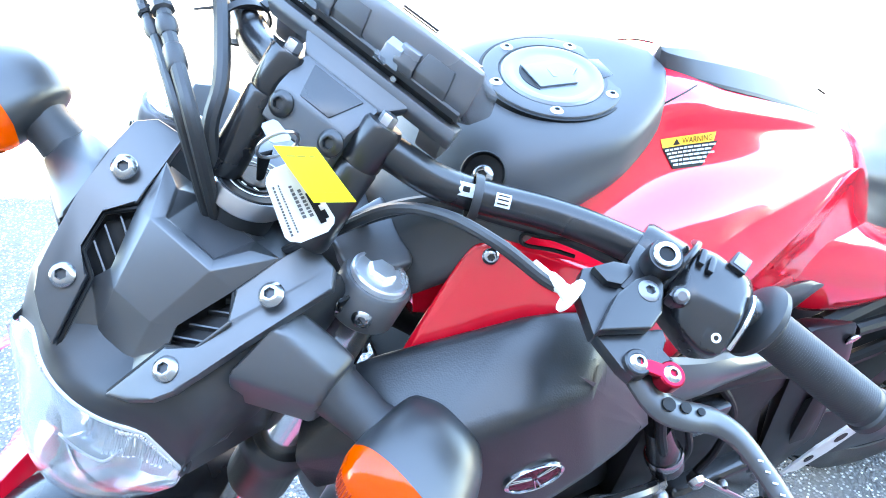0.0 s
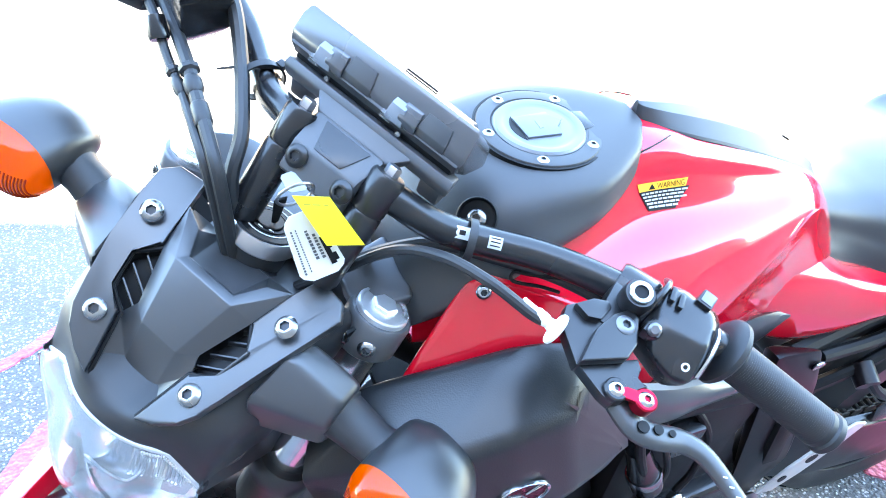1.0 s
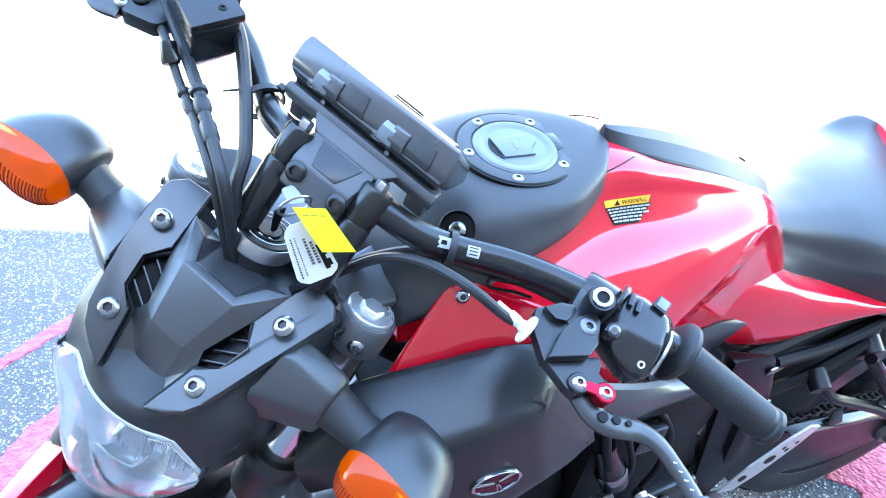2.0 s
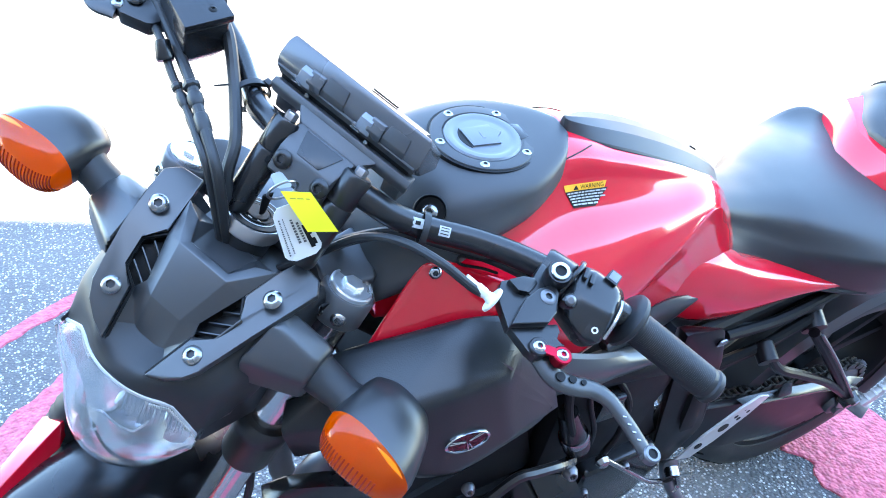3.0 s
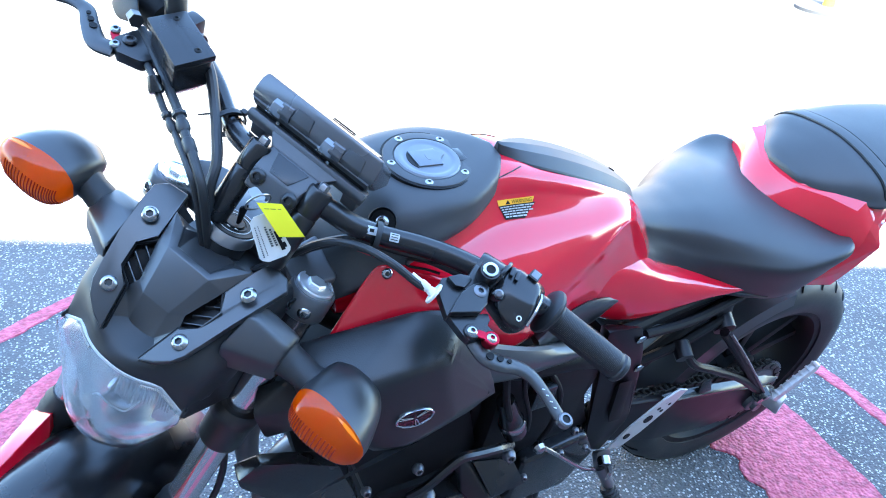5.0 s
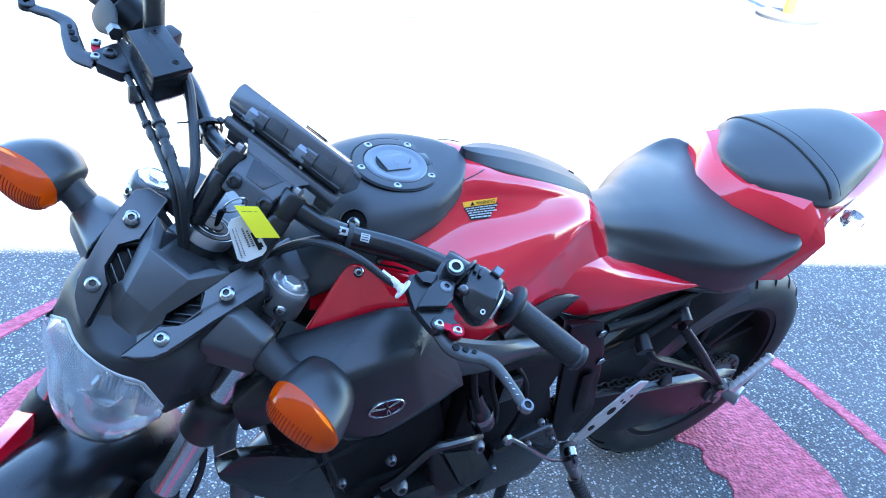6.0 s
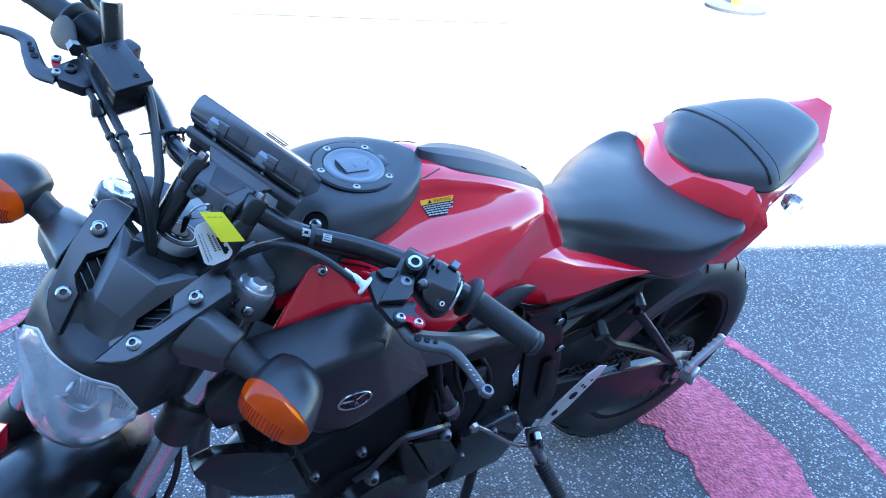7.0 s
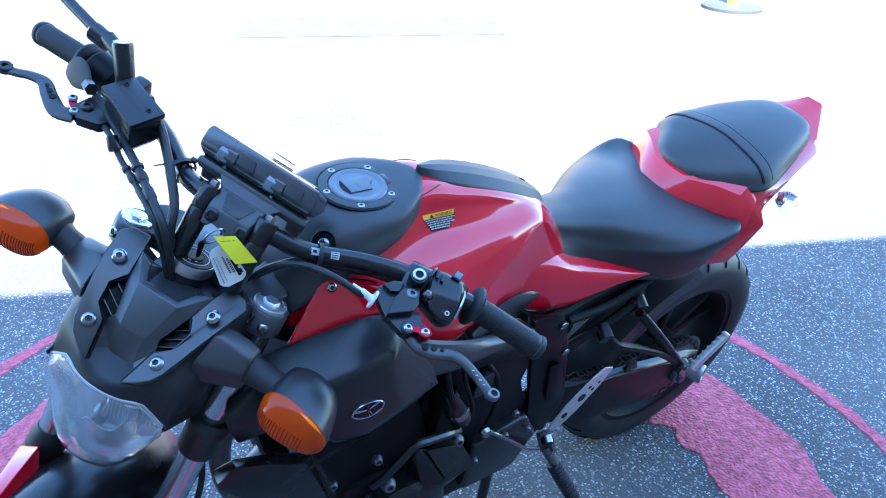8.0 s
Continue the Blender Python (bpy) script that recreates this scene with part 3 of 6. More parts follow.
tail = part("tail_cowl", merge(
    loft([
        station(1.252, [(0, 0.838), (-0.03, 0.838), (-0.07, 0.845), (-0.1, 0.85), (-0.11, 0.83), (0, 0.79)]),
        station(1.275, [(0, 0.86), (-0.04, 0.862), (-0.085, 0.872), (-0.118, 0.868), (-0.13, 0.83), (0, 0.78)]),
        station(1.31, [(0, 0.895), (-0.06, 0.896), (-0.11, 0.9), (-0.15, 0.875), (-0.158, 0.828), (0, 0.78)]),
        station(1.345, [(0, 0.905), (-0.08, 0.905), (-0.13, 0.9), (-0.15, 0.877), (-0.166, 0.84), (0, 0.8)]),
        station(1.38, [(0, 0.912), (-0.1, 0.91), (-0.132, 0.904), (-0.145, 0.885), (-0.148, 0.862), (0, 0.82)]),
        station(1.46, [(0, 0.92), (-0.1, 0.918), (-0.118, 0.912), (-0.134, 0.9), (-0.13, 0.88), (0, 0.85)]),
        station(1.58, [(0, 0.94), (-0.06, 0.938), (-0.09, 0.932), (-0.106, 0.918), (-0.1, 0.898), (0, 0.88)]),
        station(1.605, [(0, 0.948), (-0.05, 0.945), (-0.08, 0.937), (-0.096, 0.92), (-0.092, 0.9), (0, 0.885)]),
        station(1.65, [(0, 0.962), (-0.036, 0.961), (-0.048, 0.954), (-0.053, 0.936), (-0.05, 0.924), (0, 0.905)]),
        station(1.683, [(0, 0.976), (-0.018, 0.976), (-0.022, 0.972), (-0.025, 0.952), (-0.021, 0.945), (0, 0.935)]),
    ], 1, 1), tail_ramp()), RED, None, "glossy red tail cowl", 30)
part("ramp_facet", hull([(1.223, -0.045, 0.872), (1.226, 0.045, 0.872), (1.262, 0.05, 0.902), (1.258, -0.045, 0.902), (1.283, -0.105, 0.895), (1.262, -0.085, 0.874), (1.235, -0.04, 0.862), (1.29, -0.05, 0.88)], 0.002), RED, tail)
pillion_shape = loft([
    station(1.25, [(0, 0.908), (-0.022, 0.907), (-0.034, 0.9), (-0.032, 0.89), (0, 0.876)]),
    station(1.27, [(0, 0.924), (-0.047, 0.917), (-0.068, 0.903), (-0.066, 0.889), (0, 0.876)]),
    station(1.31, [(0, 0.943), (-0.073, 0.929), (-0.104, 0.907), (-0.103, 0.892), (0, 0.88)]),
    station(1.36, [(0, 0.958), (-0.1, 0.941), (-0.138, 0.912), (-0.132, 0.897), (0, 0.89)]),
    station(1.45, [(0, 0.967), (-0.09, 0.955), (-0.12, 0.928), (-0.113, 0.91), (0, 0.9)]),
    station(1.55, [(0, 0.973), (-0.066, 0.964), (-0.088, 0.944), (-0.08, 0.928), (0, 0.92)]),
    station(1.592, [(0, 0.97), (-0.048, 0.964), (-0.066, 0.947), (-0.06, 0.932), (0, 0.925)]),
    station(1.606, [(0, 0.957), (-0.036, 0.954), (-0.05, 0.946), (-0.046, 0.936), (0, 0.93)]),
], 6, 6)
crown = BVHTree.FromBMesh(pillion_shape)
pillion = part("pillion_seat", pillion_shape, VINYL, None, "black vinyl pillion seat with a strap", 50)


def strap_at(x, t, h=0.0):
    """A place on the pillion's crown, t from side to side."""
    place, normal, _, _ = crown.ray_cast(Vector((x, 0.1365 * t, 1.2)), Vector((0, 0, -1)))
    return place + normal * h if place else Vector((x, 0.1365 * t, 0.92))


part("strap", skin([[strap_at(1.358 + dx, t, h) for dx, h in ((0, -0.002), (0.002, 0.0025), (0.013, 0.0032), (0.024, 0.0025), (0.026, -0.002))] for t in [-1 + 0.05 * k for k in range(41)]], closed=False), VINYL, pillion, "stitched strap")
for dx in (-0.001, 0.027):
    part("strap_seam", tube([strap_at(1.358 + dx, -1 + 0.1 * k, 0.0006) for k in range(21)], 0.0011, 6, 2), INK, pillion)
for s in (-1, 1):
    part("tail_side", hull(sided([(1.3, -0.145, 0.862), (1.357, -0.177, 0.838), (1.349, -0.156, 0.875), (1.32, -0.148, 0.878), (1.24, -0.15, 0.75), (1.31, -0.164, 0.745), (1.33, -0.172, 0.79), (1.24, -0.12, 0.76), (1.35, -0.13, 0.85)], s), 0.0012, 2), RED, tail)
    signal_r = part("rear_signal", lathe([(0, 0.007), (0.008, 0.016), (0.02, 0.0205), (0.034, 0.019), (0.044, 0.009)], (1.43, -s * 0.138, 0.868), (0.35, -s * 0.9, -0.1), 20), CLEAR, None, "small clear rear turn signal")
    part("signal_core", lathe([(0.004, 0.01), (0.014, 0.016), (0.022, 0.012)], (1.43, -s * 0.138, 0.868), (0.35, -s * 0.9, -0.1), 16), MIRROR, signal_r)
    part("rear_stalk", tube([(1.41, -s * 0.08, 0.876), (1.438, -s * 0.13, 0.868)], 0.009, 10, 2, False), SATIN, signal_r)

for s in (1, -1):
    panel_shape = hull(sided([(0.337, -0.127, 0.888), (0.349, -0.134, 0.880), (0.397, -0.1, 0.966), (0.41, -0.104, 0.972), (0.445, -0.118, 0.966), (0.5, -0.146, 0.948), (0.53, -0.155, 0.93), (0.48, -0.152, 0.928), (0.4, -0.145, 0.9), (0.35, -0.11, 0.885), (0.44, -0.09, 0.94), (0.52, -0.12, 0.92)], s), 0.004, 3)
    screw_at, screw_dir = BVHTree.FromBMesh(panel_shape).find_nearest(Vector(sided([(0.4085, -0.1185, 0.966)], s)[0]))[:2]
    panel = part("side_panel", panel_shape, RED_DEEP, None, "red side panel")
    part("screw_well", lathe([(-0.003, 0.0078), (0.0002, 0.0078), (0.0004, 0.0074), (0.0002, 0.003)], screw_at, screw_dir, 24), RED_DEEP, panel)
    bolt("panel_screw", screw_at + screw_dir * 0.0008, screw_dir, 0.0066, panel, POLISHED)
    scoop_shape = hull(sided([(0.3, -0.12, 0.89), (0.285, -0.155, 0.875), (0.33, -0.212, 0.892), (0.4, -0.217, 0.905), (0.45, -0.213, 0.906), (0.475, -0.2, 0.9), (0.5, -0.16, 0.925), (0.44, -0.15, 0.935), (0.4, -0.145, 0.92),
                              (0.34, -0.215, 0.845), (0.36, -0.238, 0.795), (0.4, -0.242, 0.79), (0.47, -0.232, 0.81), (0.53, -0.2, 0.768), (0.585, -0.186, 0.758), (0.515, -0.19, 0.85), (0.36, -0.12, 0.79), (0.5, -0.12, 0.8), (0.29, -0.11, 0.84), (0.3, -0.17, 0.82)], s), 0.011, 4)
    scoop_skin = BVHTree.FromBMesh(scoop_shape)
    scoop = part("air_scoop", scoop_shape, TEXTURED, None, "textured black air scoop")
    # The badge is squeezed along E2 to fit the camera's view.
    E1, E2 = Vector((0.938, 0.016 * s, 0.07)), Vector((-0.374, 0.245 * s, 1.065))
    EN = E1.cross(E2).normalized()
    if EN.y * s > 0:
        EN = -EN

    def badge(a, k, h):
        """A place on the badge, at the angle a and the share k of its radius, h over the scoop."""
        c = Vector((0.412, -0.232 * s, 0.8385)) + (E1 * math.cos(a) * 0.027 + E2 * math.sin(a) * 0.0115) * k
        place, _, _, _ = scoop_skin.ray_cast(c + EN * 0.06, -EN)
        return (place or c) + EN * h

    def badge_loop(k, h, n=40):
        return [badge(2 * math.pi * i / n, k, h) for i in range(n)]
    part("emblem", skin([badge_loop(1.02, -0.001), badge_loop(1.0, 0.0016), badge_loop(0.95, 0.0024), badge_loop(0.88, 0.002), badge_loop(0.86, 0.0005)], False), POLISHED, scoop, "badge flattened to fit the camera's view, with a chrome rim")
    part("badge_field", skin([badge_loop(k, 0.0008) for k in (0.87, 0.6, 0.3, 0.02)]), BADGE, scoop)
    for a in (0.52, 2.62, 4.71):
        for q in (-0.13, 0.13):
            part("badge_spoke", tube([badge(a + q * 2, 0.12, 0.0012), badge(a + q, 0.45, 0.0012), badge(a + q * 0.8, 0.85, 0.0012)], 0.0008, 6, 2, False), POLISHED, scoop)
    part("lower_trim", loft([sided([(x, y0, z1), (x, y0 - 0.018, (z0 + z1) / 2 + 0.006), (x, y0 - 0.012, z0), (x, y0 + 0.03, z0)], s) for x, y0, z0, z1 in ((0.49, -0.175, 0.8, 0.9), (0.55, -0.165, 0.775, 0.85), (0.62, -0.16, 0.758, 0.812), (0.67, -0.152, 0.75, 0.788), (0.73, -0.146, 0.745, 0.768), (0.79, -0.14, 0.748, 0.758))], 4, 3), PLASTIC, None, "black trim under the tank")
    part("knee_insert", loft([sided([(x, y + 0.006, z0), (x, y, (z0 + z1) / 2), (x, y + 0.006, z1), (x, y + 0.03, (z0 + z1) / 2)], s) for x, y, z0, z1 in ((0.66, -0.147, 0.775, 0.79), (0.7, -0.138, 0.758, 0.815), (0.745, -0.128, 0.752, 0.822), (0.79, -0.122, 0.77, 0.815), (0.822, -0.117, 0.796, 0.802))], 4, 3), PLASTIC, None)
    part("side_cover", loft([sided([(x, y + 0.016, z1), (x, y + 0.003, z1 - 0.2 * (z1 - z0)), (x, y - 0.003, (z0 + z1) / 2), (x, y - 0.003, z0 + 0.12 * (z1 - z0)), (x, y + 0.008, z0), (x, y + 0.05, z0 + 0.01), (x, y + 0.05, z1)], s) for x, y, z0, z1 in ((0.72, -0.106, 0.78, 0.86), (0.79, -0.11, 0.765, 0.86), (0.83, -0.113, 0.747, 0.854), (0.87, -0.116, 0.737, 0.842), (0.92, -0.12, 0.738, 0.82), (0.97, -0.125, 0.75, 0.803), (1.02, -0.13, 0.761, 0.791), (1.07, -0.134, 0.764, 0.78), (1.11, -0.136, 0.766, 0.772))], 5, 3), RED, None, "red side cover", 40)

# ---- engine and chassis ----
def block(name, at, size, bevel=0.006, material=DARK, parent=None, turn=None, label=""):
    return part(name, box(at, size, bevel, turn), material, parent, label)


engine = part("engine", box((0.62, 0.0, 0.40), (0.36, 0.30, 0.2), 0.03), DARK, None, "black engine block")
part("cylinder_block", box((0.50, 0.0, 0.60), (0.2, 0.27, 0.26), 0.02, Matrix.Rotation(radians(-18), 4, "Y")), DARK, engine)
part("gearbox", box((0.70, 0.0, 0.56), (0.2, 0.24, 0.16), 0.03), DARK, engine)
part("head_cover", hull([(x, s * y, z) for s in (-1, 1) for x, y, z in ((0.43, 0.13, 0.72), (0.58, 0.13, 0.77), (0.6, 0.12, 0.71), (0.45, 0.12, 0.66), (0.5, 0.11, 0.78))], 0.012, 3), SATIN, engine)
part("alternator_cover", lathe([(0, 0.1), (0.03, 0.098), (0.045, 0.085), (0.052, 0.06), (0.052, 0.02)], (0.55, -0.15, 0.39), (0, -1, 0), 36), SATIN, engine)
# Added dark filler, outlined to fit the camera's view of the bay's gap.
part("bay_filler", slab([(x, -0.13, z) for x, z in ((0.62, 0.74), (0.8, 0.72), (0.815, 0.66), (0.808, 0.64), (0.798, 0.615), (0.822, 0.562), (0.845, 0.52), (0.8, 0.48), (0.62, 0.5))], 0.04, 0.004), DARK, engine)
part("sprocket_cover", hull([(x, y, z) for y in (-0.12, -0.175) for x, z in ((0.70, 0.50), (0.83, 0.52), (0.87, 0.45), (0.83, 0.36), (0.7, 0.36))], 0.012, 3), SATIN, engine)
part("throttle_cover", merge(
    slab([(0.5955, -0.1617, 0.545), (0.6602, -0.1771, 0.545), (0.682, -0.205, 0.5), (0.6161, -0.2086, 0.5)], 0.008, 0.002),
    hull([(0.585, -0.15, 0.54), (0.5955, -0.157, 0.536), (0.6161, -0.204, 0.492), (0.58, -0.19, 0.46), (0.62, -0.2, 0.46), (0.68, -0.2, 0.49), (0.66, -0.16, 0.52), (0.57, -0.15, 0.49)], 0.003)), SATIN, engine, "satin black cover")
part("cover_strap", tube([(0.47, -0.19, 0.56), (0.487, -0.2, 0.59), (0.51, -0.203, 0.624), (0.534, -0.203, 0.646), (0.56, -0.203, 0.643), (0.6, -0.2, 0.632), (0.635, -0.19, 0.61)], 0.0075, 8, 5), SATIN, engine)
for at, r in (((0.627, -0.2, 0.602), 0.011), ((0.497, -0.195, 0.555), 0.013), ((0.475, -0.185, 0.625), 0.009), ((0.647, -0.185, 0.625), 0.008), ((0.40, -0.18, 0.60), 0.008), ((0.70, -0.185, 0.475), 0.007), ((0.77, -0.18, 0.505), 0.007), ((0.78, -0.18, 0.565), 0.007), ((0.83, -0.18, 0.49), 0.006)):
    bolt("engine_bolt", at, (-0.2, -0.9, 0.3), r, engine, GREY, 0.3, 1.1)
for k, line in enumerate((
        [(0.6, -0.15, 0.8), (0.605, -0.175, 0.72), (0.63, -0.18, 0.65), (0.65, -0.175, 0.57)],
        [(0.635, -0.15, 0.79), (0.64, -0.17, 0.72), (0.66, -0.18, 0.66), (0.68, -0.17, 0.6)],
        [(0.715, -0.17, 0.545), (0.76, -0.185, 0.51), (0.83, -0.19, 0.44), (0.88, -0.185, 0.4)],
        [(0.68, -0.14, 0.74), (0.72, -0.165, 0.68), (0.73, -0.17, 0.6), (0.72, -0.17, 0.55)])):
    part("hose", tube(line, (0.006, 0.004, 0.004, 0.005)[k], 10, 6), STEEL if k == 2 else DARK, engine, "bright shift rod" if k == 2 else "")
part("injector", lathe([(0, 0.014), (0.03, 0.016), (0.05, 0.018), (0.055, 0.02), (0.08, 0.02), (0.085, 0.012)], (0.615, -0.165, 0.70), (0.35, -0.15, -0.9), 18), SATIN, engine)
part("clamp_band", lathe([(0.052, 0.0205), (0.055, 0.0215), (0.062, 0.0215), (0.065, 0.0205)], (0.615, -0.165, 0.70), (0.35, -0.15, -0.9), 18), STEEL, engine)
part("ball_joint", lathe([(-0.01, 0.004), (-0.007, 0.009), (0, 0.0115), (0.007, 0.009), (0.01, 0.004)], (0.715, -0.178, 0.545), (0, -1, 0), 16), STEEL, engine)
block("junction", (0.69, -0.155, 0.675), (0.04, 0.03, 0.05), 0.006, SATIN, engine)

radiator = part("radiator", merge(box((0.345, 0.0, 0.6), (0.04, 0.2, 0.26), 0.01, Matrix.Rotation(radians(-12), 4, "Y"))), DARK, None, "black radiator core")
for s in (1, -1):
    part("radiator_shroud", hull(sided([(0.223, -0.165, 0.704), (0.225, -0.165, 0.686), (0.249, -0.165, 0.725), (0.292, -0.165, 0.705), (0.36, -0.165, 0.662), (0.373, -0.165, 0.601), (0.41, -0.165, 0.52), (0.3, -0.165, 0.587), (0.255, -0.14, 0.712), (0.3, -0.14, 0.694), (0.38, -0.13, 0.64), (0.225, -0.13, 0.69), (0.4, -0.13, 0.53), (0.3, -0.13, 0.56)], s), 0.004), SATIN, radiator, "angular black shroud")
    part("shroud_upper", hull(sided([(0.247, -0.135, 0.79), (0.262, -0.14, 0.74), (0.3, -0.15, 0.755), (0.33, -0.15, 0.79), (0.31, -0.12, 0.83), (0.26, -0.11, 0.81), (0.3, -0.1, 0.75)], s), 0.004), TEXTURED, radiator)

frame_ = part("frame", merge(
    *[tube(sided([(0.36, -0.05, 0.86), (0.45, -0.115, 0.83), (0.62, -0.135, 0.74), (0.8, -0.135, 0.70), (0.88, -0.13, 0.62), (0.9, -0.125, 0.45)], s), 0.022, 12, 6) for s in (-1, 1)],
    *[tube(sided([(0.86, -0.12, 0.72), (1.0, -0.11, 0.735), (1.15, -0.11, 0.76), (1.35, -0.1, 0.83)], s), 0.014, 10, 5) for s in (-1, 1)],
    *[tube(sided([(0.9, -0.12, 0.56), (1.02, -0.115, 0.66), (1.15, -0.11, 0.74)], s), 0.013, 10, 5) for s in (-1, 1)],
    lathe([(-0.14, 0.022), (0.14, 0.022)], (0.9, 0, 0.4), (0, 1, 0), 20),
    lathe([(0, 0.035), (0.17, 0.035)], (0.26, 0, 0.78), (0.42, 0, 0.908), 20)), DARK, None, "black tubular frame")
for s in (1, -1):
    pivot = part("pivot_plate", hull(sided([(0.79, -0.15, 0.775), (0.866, -0.15, 0.762), (0.894, -0.155, 0.69), (0.9, -0.16, 0.63), (0.935, -0.165, 0.51), (0.9, -0.165, 0.42), (0.85, -0.165, 0.45), (0.835, -0.16, 0.56), (0.8, -0.12, 0.76), (0.9, -0.13, 0.45), (0.88, -0.12, 0.72)], s), 0.006), PINK_TINGED, frame_, "cast black pivot plate")
    # A raised black block stands in for the shade of the plate's recess.
    part("recess_shade", hull(sided([(0.855, -0.166, 0.645), (0.885, -0.166, 0.64), (0.9, -0.171, 0.53), (0.87, -0.171, 0.53), (0.86, -0.15, 0.6), (0.89, -0.15, 0.6)], s), 0.003), DARK, frame_)
    for x, y, z in ((0.868, -0.155, 0.735), (0.892, -0.16, 0.66)):
        bolt("plate_bolt", sided([(x, y, z)], s)[0], (0, -s, 0.2), 0.009, frame_)
    # rider's foot peg, heel plate and passenger's bracket
    heel = part("heel_plate", slab(sided([(0.905, -0.172, 0.435), (0.935, -0.174, 0.495), (0.99, -0.174, 0.552), (1.018, -0.174, 0.570), (1.043, -0.174, 0.560), (1.02, -0.174, 0.52), (0.975, -0.173, 0.46), (0.94, -0.172, 0.425)], s), 0.004, 0.0012), SILVER, None, "drilled alloy heel plate")
    for x, z, r in ((0.94, 0.462, 0.008), (0.975, 0.5, 0.011), (0.99, 0.525, 0.0045), (1.0, 0.515, 0.0045), (1.003, 0.54, 0.004), (1.013, 0.53, 0.004), (1.02, 0.552, 0.0035), (1.028, 0.543, 0.0035)):
        # Holes are black discs on the plate, with their shade as colour.
        part("plate_hole", lathe([(0, r), (0.0012, r * 0.95), (0.0012, r * 0.3)], sided([(x, -0.1757, z)], s)[0], (0, -s, 0), 14), INK, heel)
    peg = part("foot_peg", merge(
        tube(sided([(0.913, -0.175, 0.375), (0.93, -0.2, 0.34)], s), 0.012, 12, 2, False),
        hull(sided([(0.895, -0.165, 0.42), (0.93, -0.165, 0.415), (0.935, -0.18, 0.37), (0.9, -0.18, 0.36), (0.9, -0.15, 0.4), (0.93, -0.15, 0.36)], s), 0.005)), GREY, None, "folding foot peg with rubber")
    a, b = Vector(sided([(0.925, -0.2, 0.338)], s)[0]), Vector(sided([(0.968, -0.262, 0.25)], s)[0])
    part("peg_rubber", lathe([(0, 0.013)] + [(0.006 + 0.0085 * k + d, 0.016 if d else 0.0135) for k in range(12) for d in (0, 0.002, 0.006)] + [((b - a).length, 0.012)], a, b - a, 20), RUBBER, peg)
    part("peg_pin", lathe([(-0.008, 0.013), (0.008, 0.013)], sided([(0.91, -0.178, 0.40)], s)[0], (0.3, -s, 0.3), 16), STEEL, peg)
    part("peg_spring", tube(sided([(0.915, -0.185, 0.4), (0.925, -0.19, 0.375), (0.918, -0.195, 0.36)], s), 0.005, 8), STEEL, peg)
    bracket_p = part("passenger_bracket", merge(
        tube(sided([(1.095, -0.15, 0.672), (1.16, -0.167, 0.6), (1.285, -0.185, 0.462)], s), 0.009, 10, 5),
        tube(sided([(1.012, -0.15, 0.647), (1.045, -0.16, 0.612), (1.1, -0.168, 0.585), (1.19, -0.177, 0.536), (1.28, -0.185, 0.468)], s), 0.0085, 10, 5)), PINK_TINGED, None, "black passenger foot peg bracket")
    # A grey tube along the bracket puts its edge highlight into the shape.
    part("edge_highlight", tube(sided([(1.1, -0.161, 0.676), (1.165, -0.177, 0.606), (1.28, -0.194, 0.477)], s), 0.003, 6, 5), GREY, bracket_p)
    part("bracket_hub", lathe([(-0.01, 0.017), (0.008, 0.019), (0.012, 0.015)], sided([(1.288, -0.19, 0.46)], s)[0], (0, -s, 0.2), 18), SATIN, bracket_p)
    bolt("hub_bolt", sided([(1.29, -0.202, 0.462)], s)[0], (0, -s, 0.2), 0.008, bracket_p, GREY)
    p_peg = part("passenger_peg", slab(sided([(1.305, -0.2, 0.455), (1.39, -0.2, 0.535), (1.402, -0.2, 0.528), (1.4, -0.2, 0.51), (1.325, -0.2, 0.44)], s), 0.014, 0.003), SILVER, bracket_p, "alloy passenger peg, folded up")
    for k in range(7):
        t = k / 6
        part("peg_tooth", box(sided([(1.318 + 0.068 * t, -0.2, 0.467 + 0.064 * t)], s)[0], (0.005, 0.016, 0.005), 0.001, Matrix.Rotation(radians(-43), 4, "Y")), SILVER, bracket_p)
    part("hanger_boss", lathe([(-0.02, 0.02), (0.012, 0.022), (0.016, 0.018), (0.016, 0.008)], sided([(1.108, -0.125, 0.675)], s)[0], (0.2, -s, 0.35), 18), PINK_TINGED, frame_)
    part("hanger_arm", hull(sided([(1.08, -0.12, 0.73), (1.12, -0.125, 0.72), (1.13, -0.13, 0.66), (1.09, -0.13, 0.67), (1.09, -0.1, 0.7), (1.12, -0.1, 0.68)], s), 0.004), DARK, frame_)
    part("hanger_rail", tube(sided([(0.9, -0.135, 0.716), (1.0, -0.135, 0.716), (1.09, -0.132, 0.735), (1.16, -0.125, 0.755)], s), 0.009, 10, 4), DARK, frame_)
    part("hanger_rail", tube(sided([(0.93, -0.128, 0.625), (1.012, -0.132, 0.65), (1.1, -0.13, 0.684)], s), 0.0095, 10, 4), DARK, frame_)
    part("hanger_boss", lathe([(-0.02, 0.016), (0.01, 0.017), (0.013, 0.014), (0.013, 0.006)], sided([(1.012, -0.14, 0.647)], s)[0], (0.2, -s, 0.35), 18), PINK_TINGED, frame_)

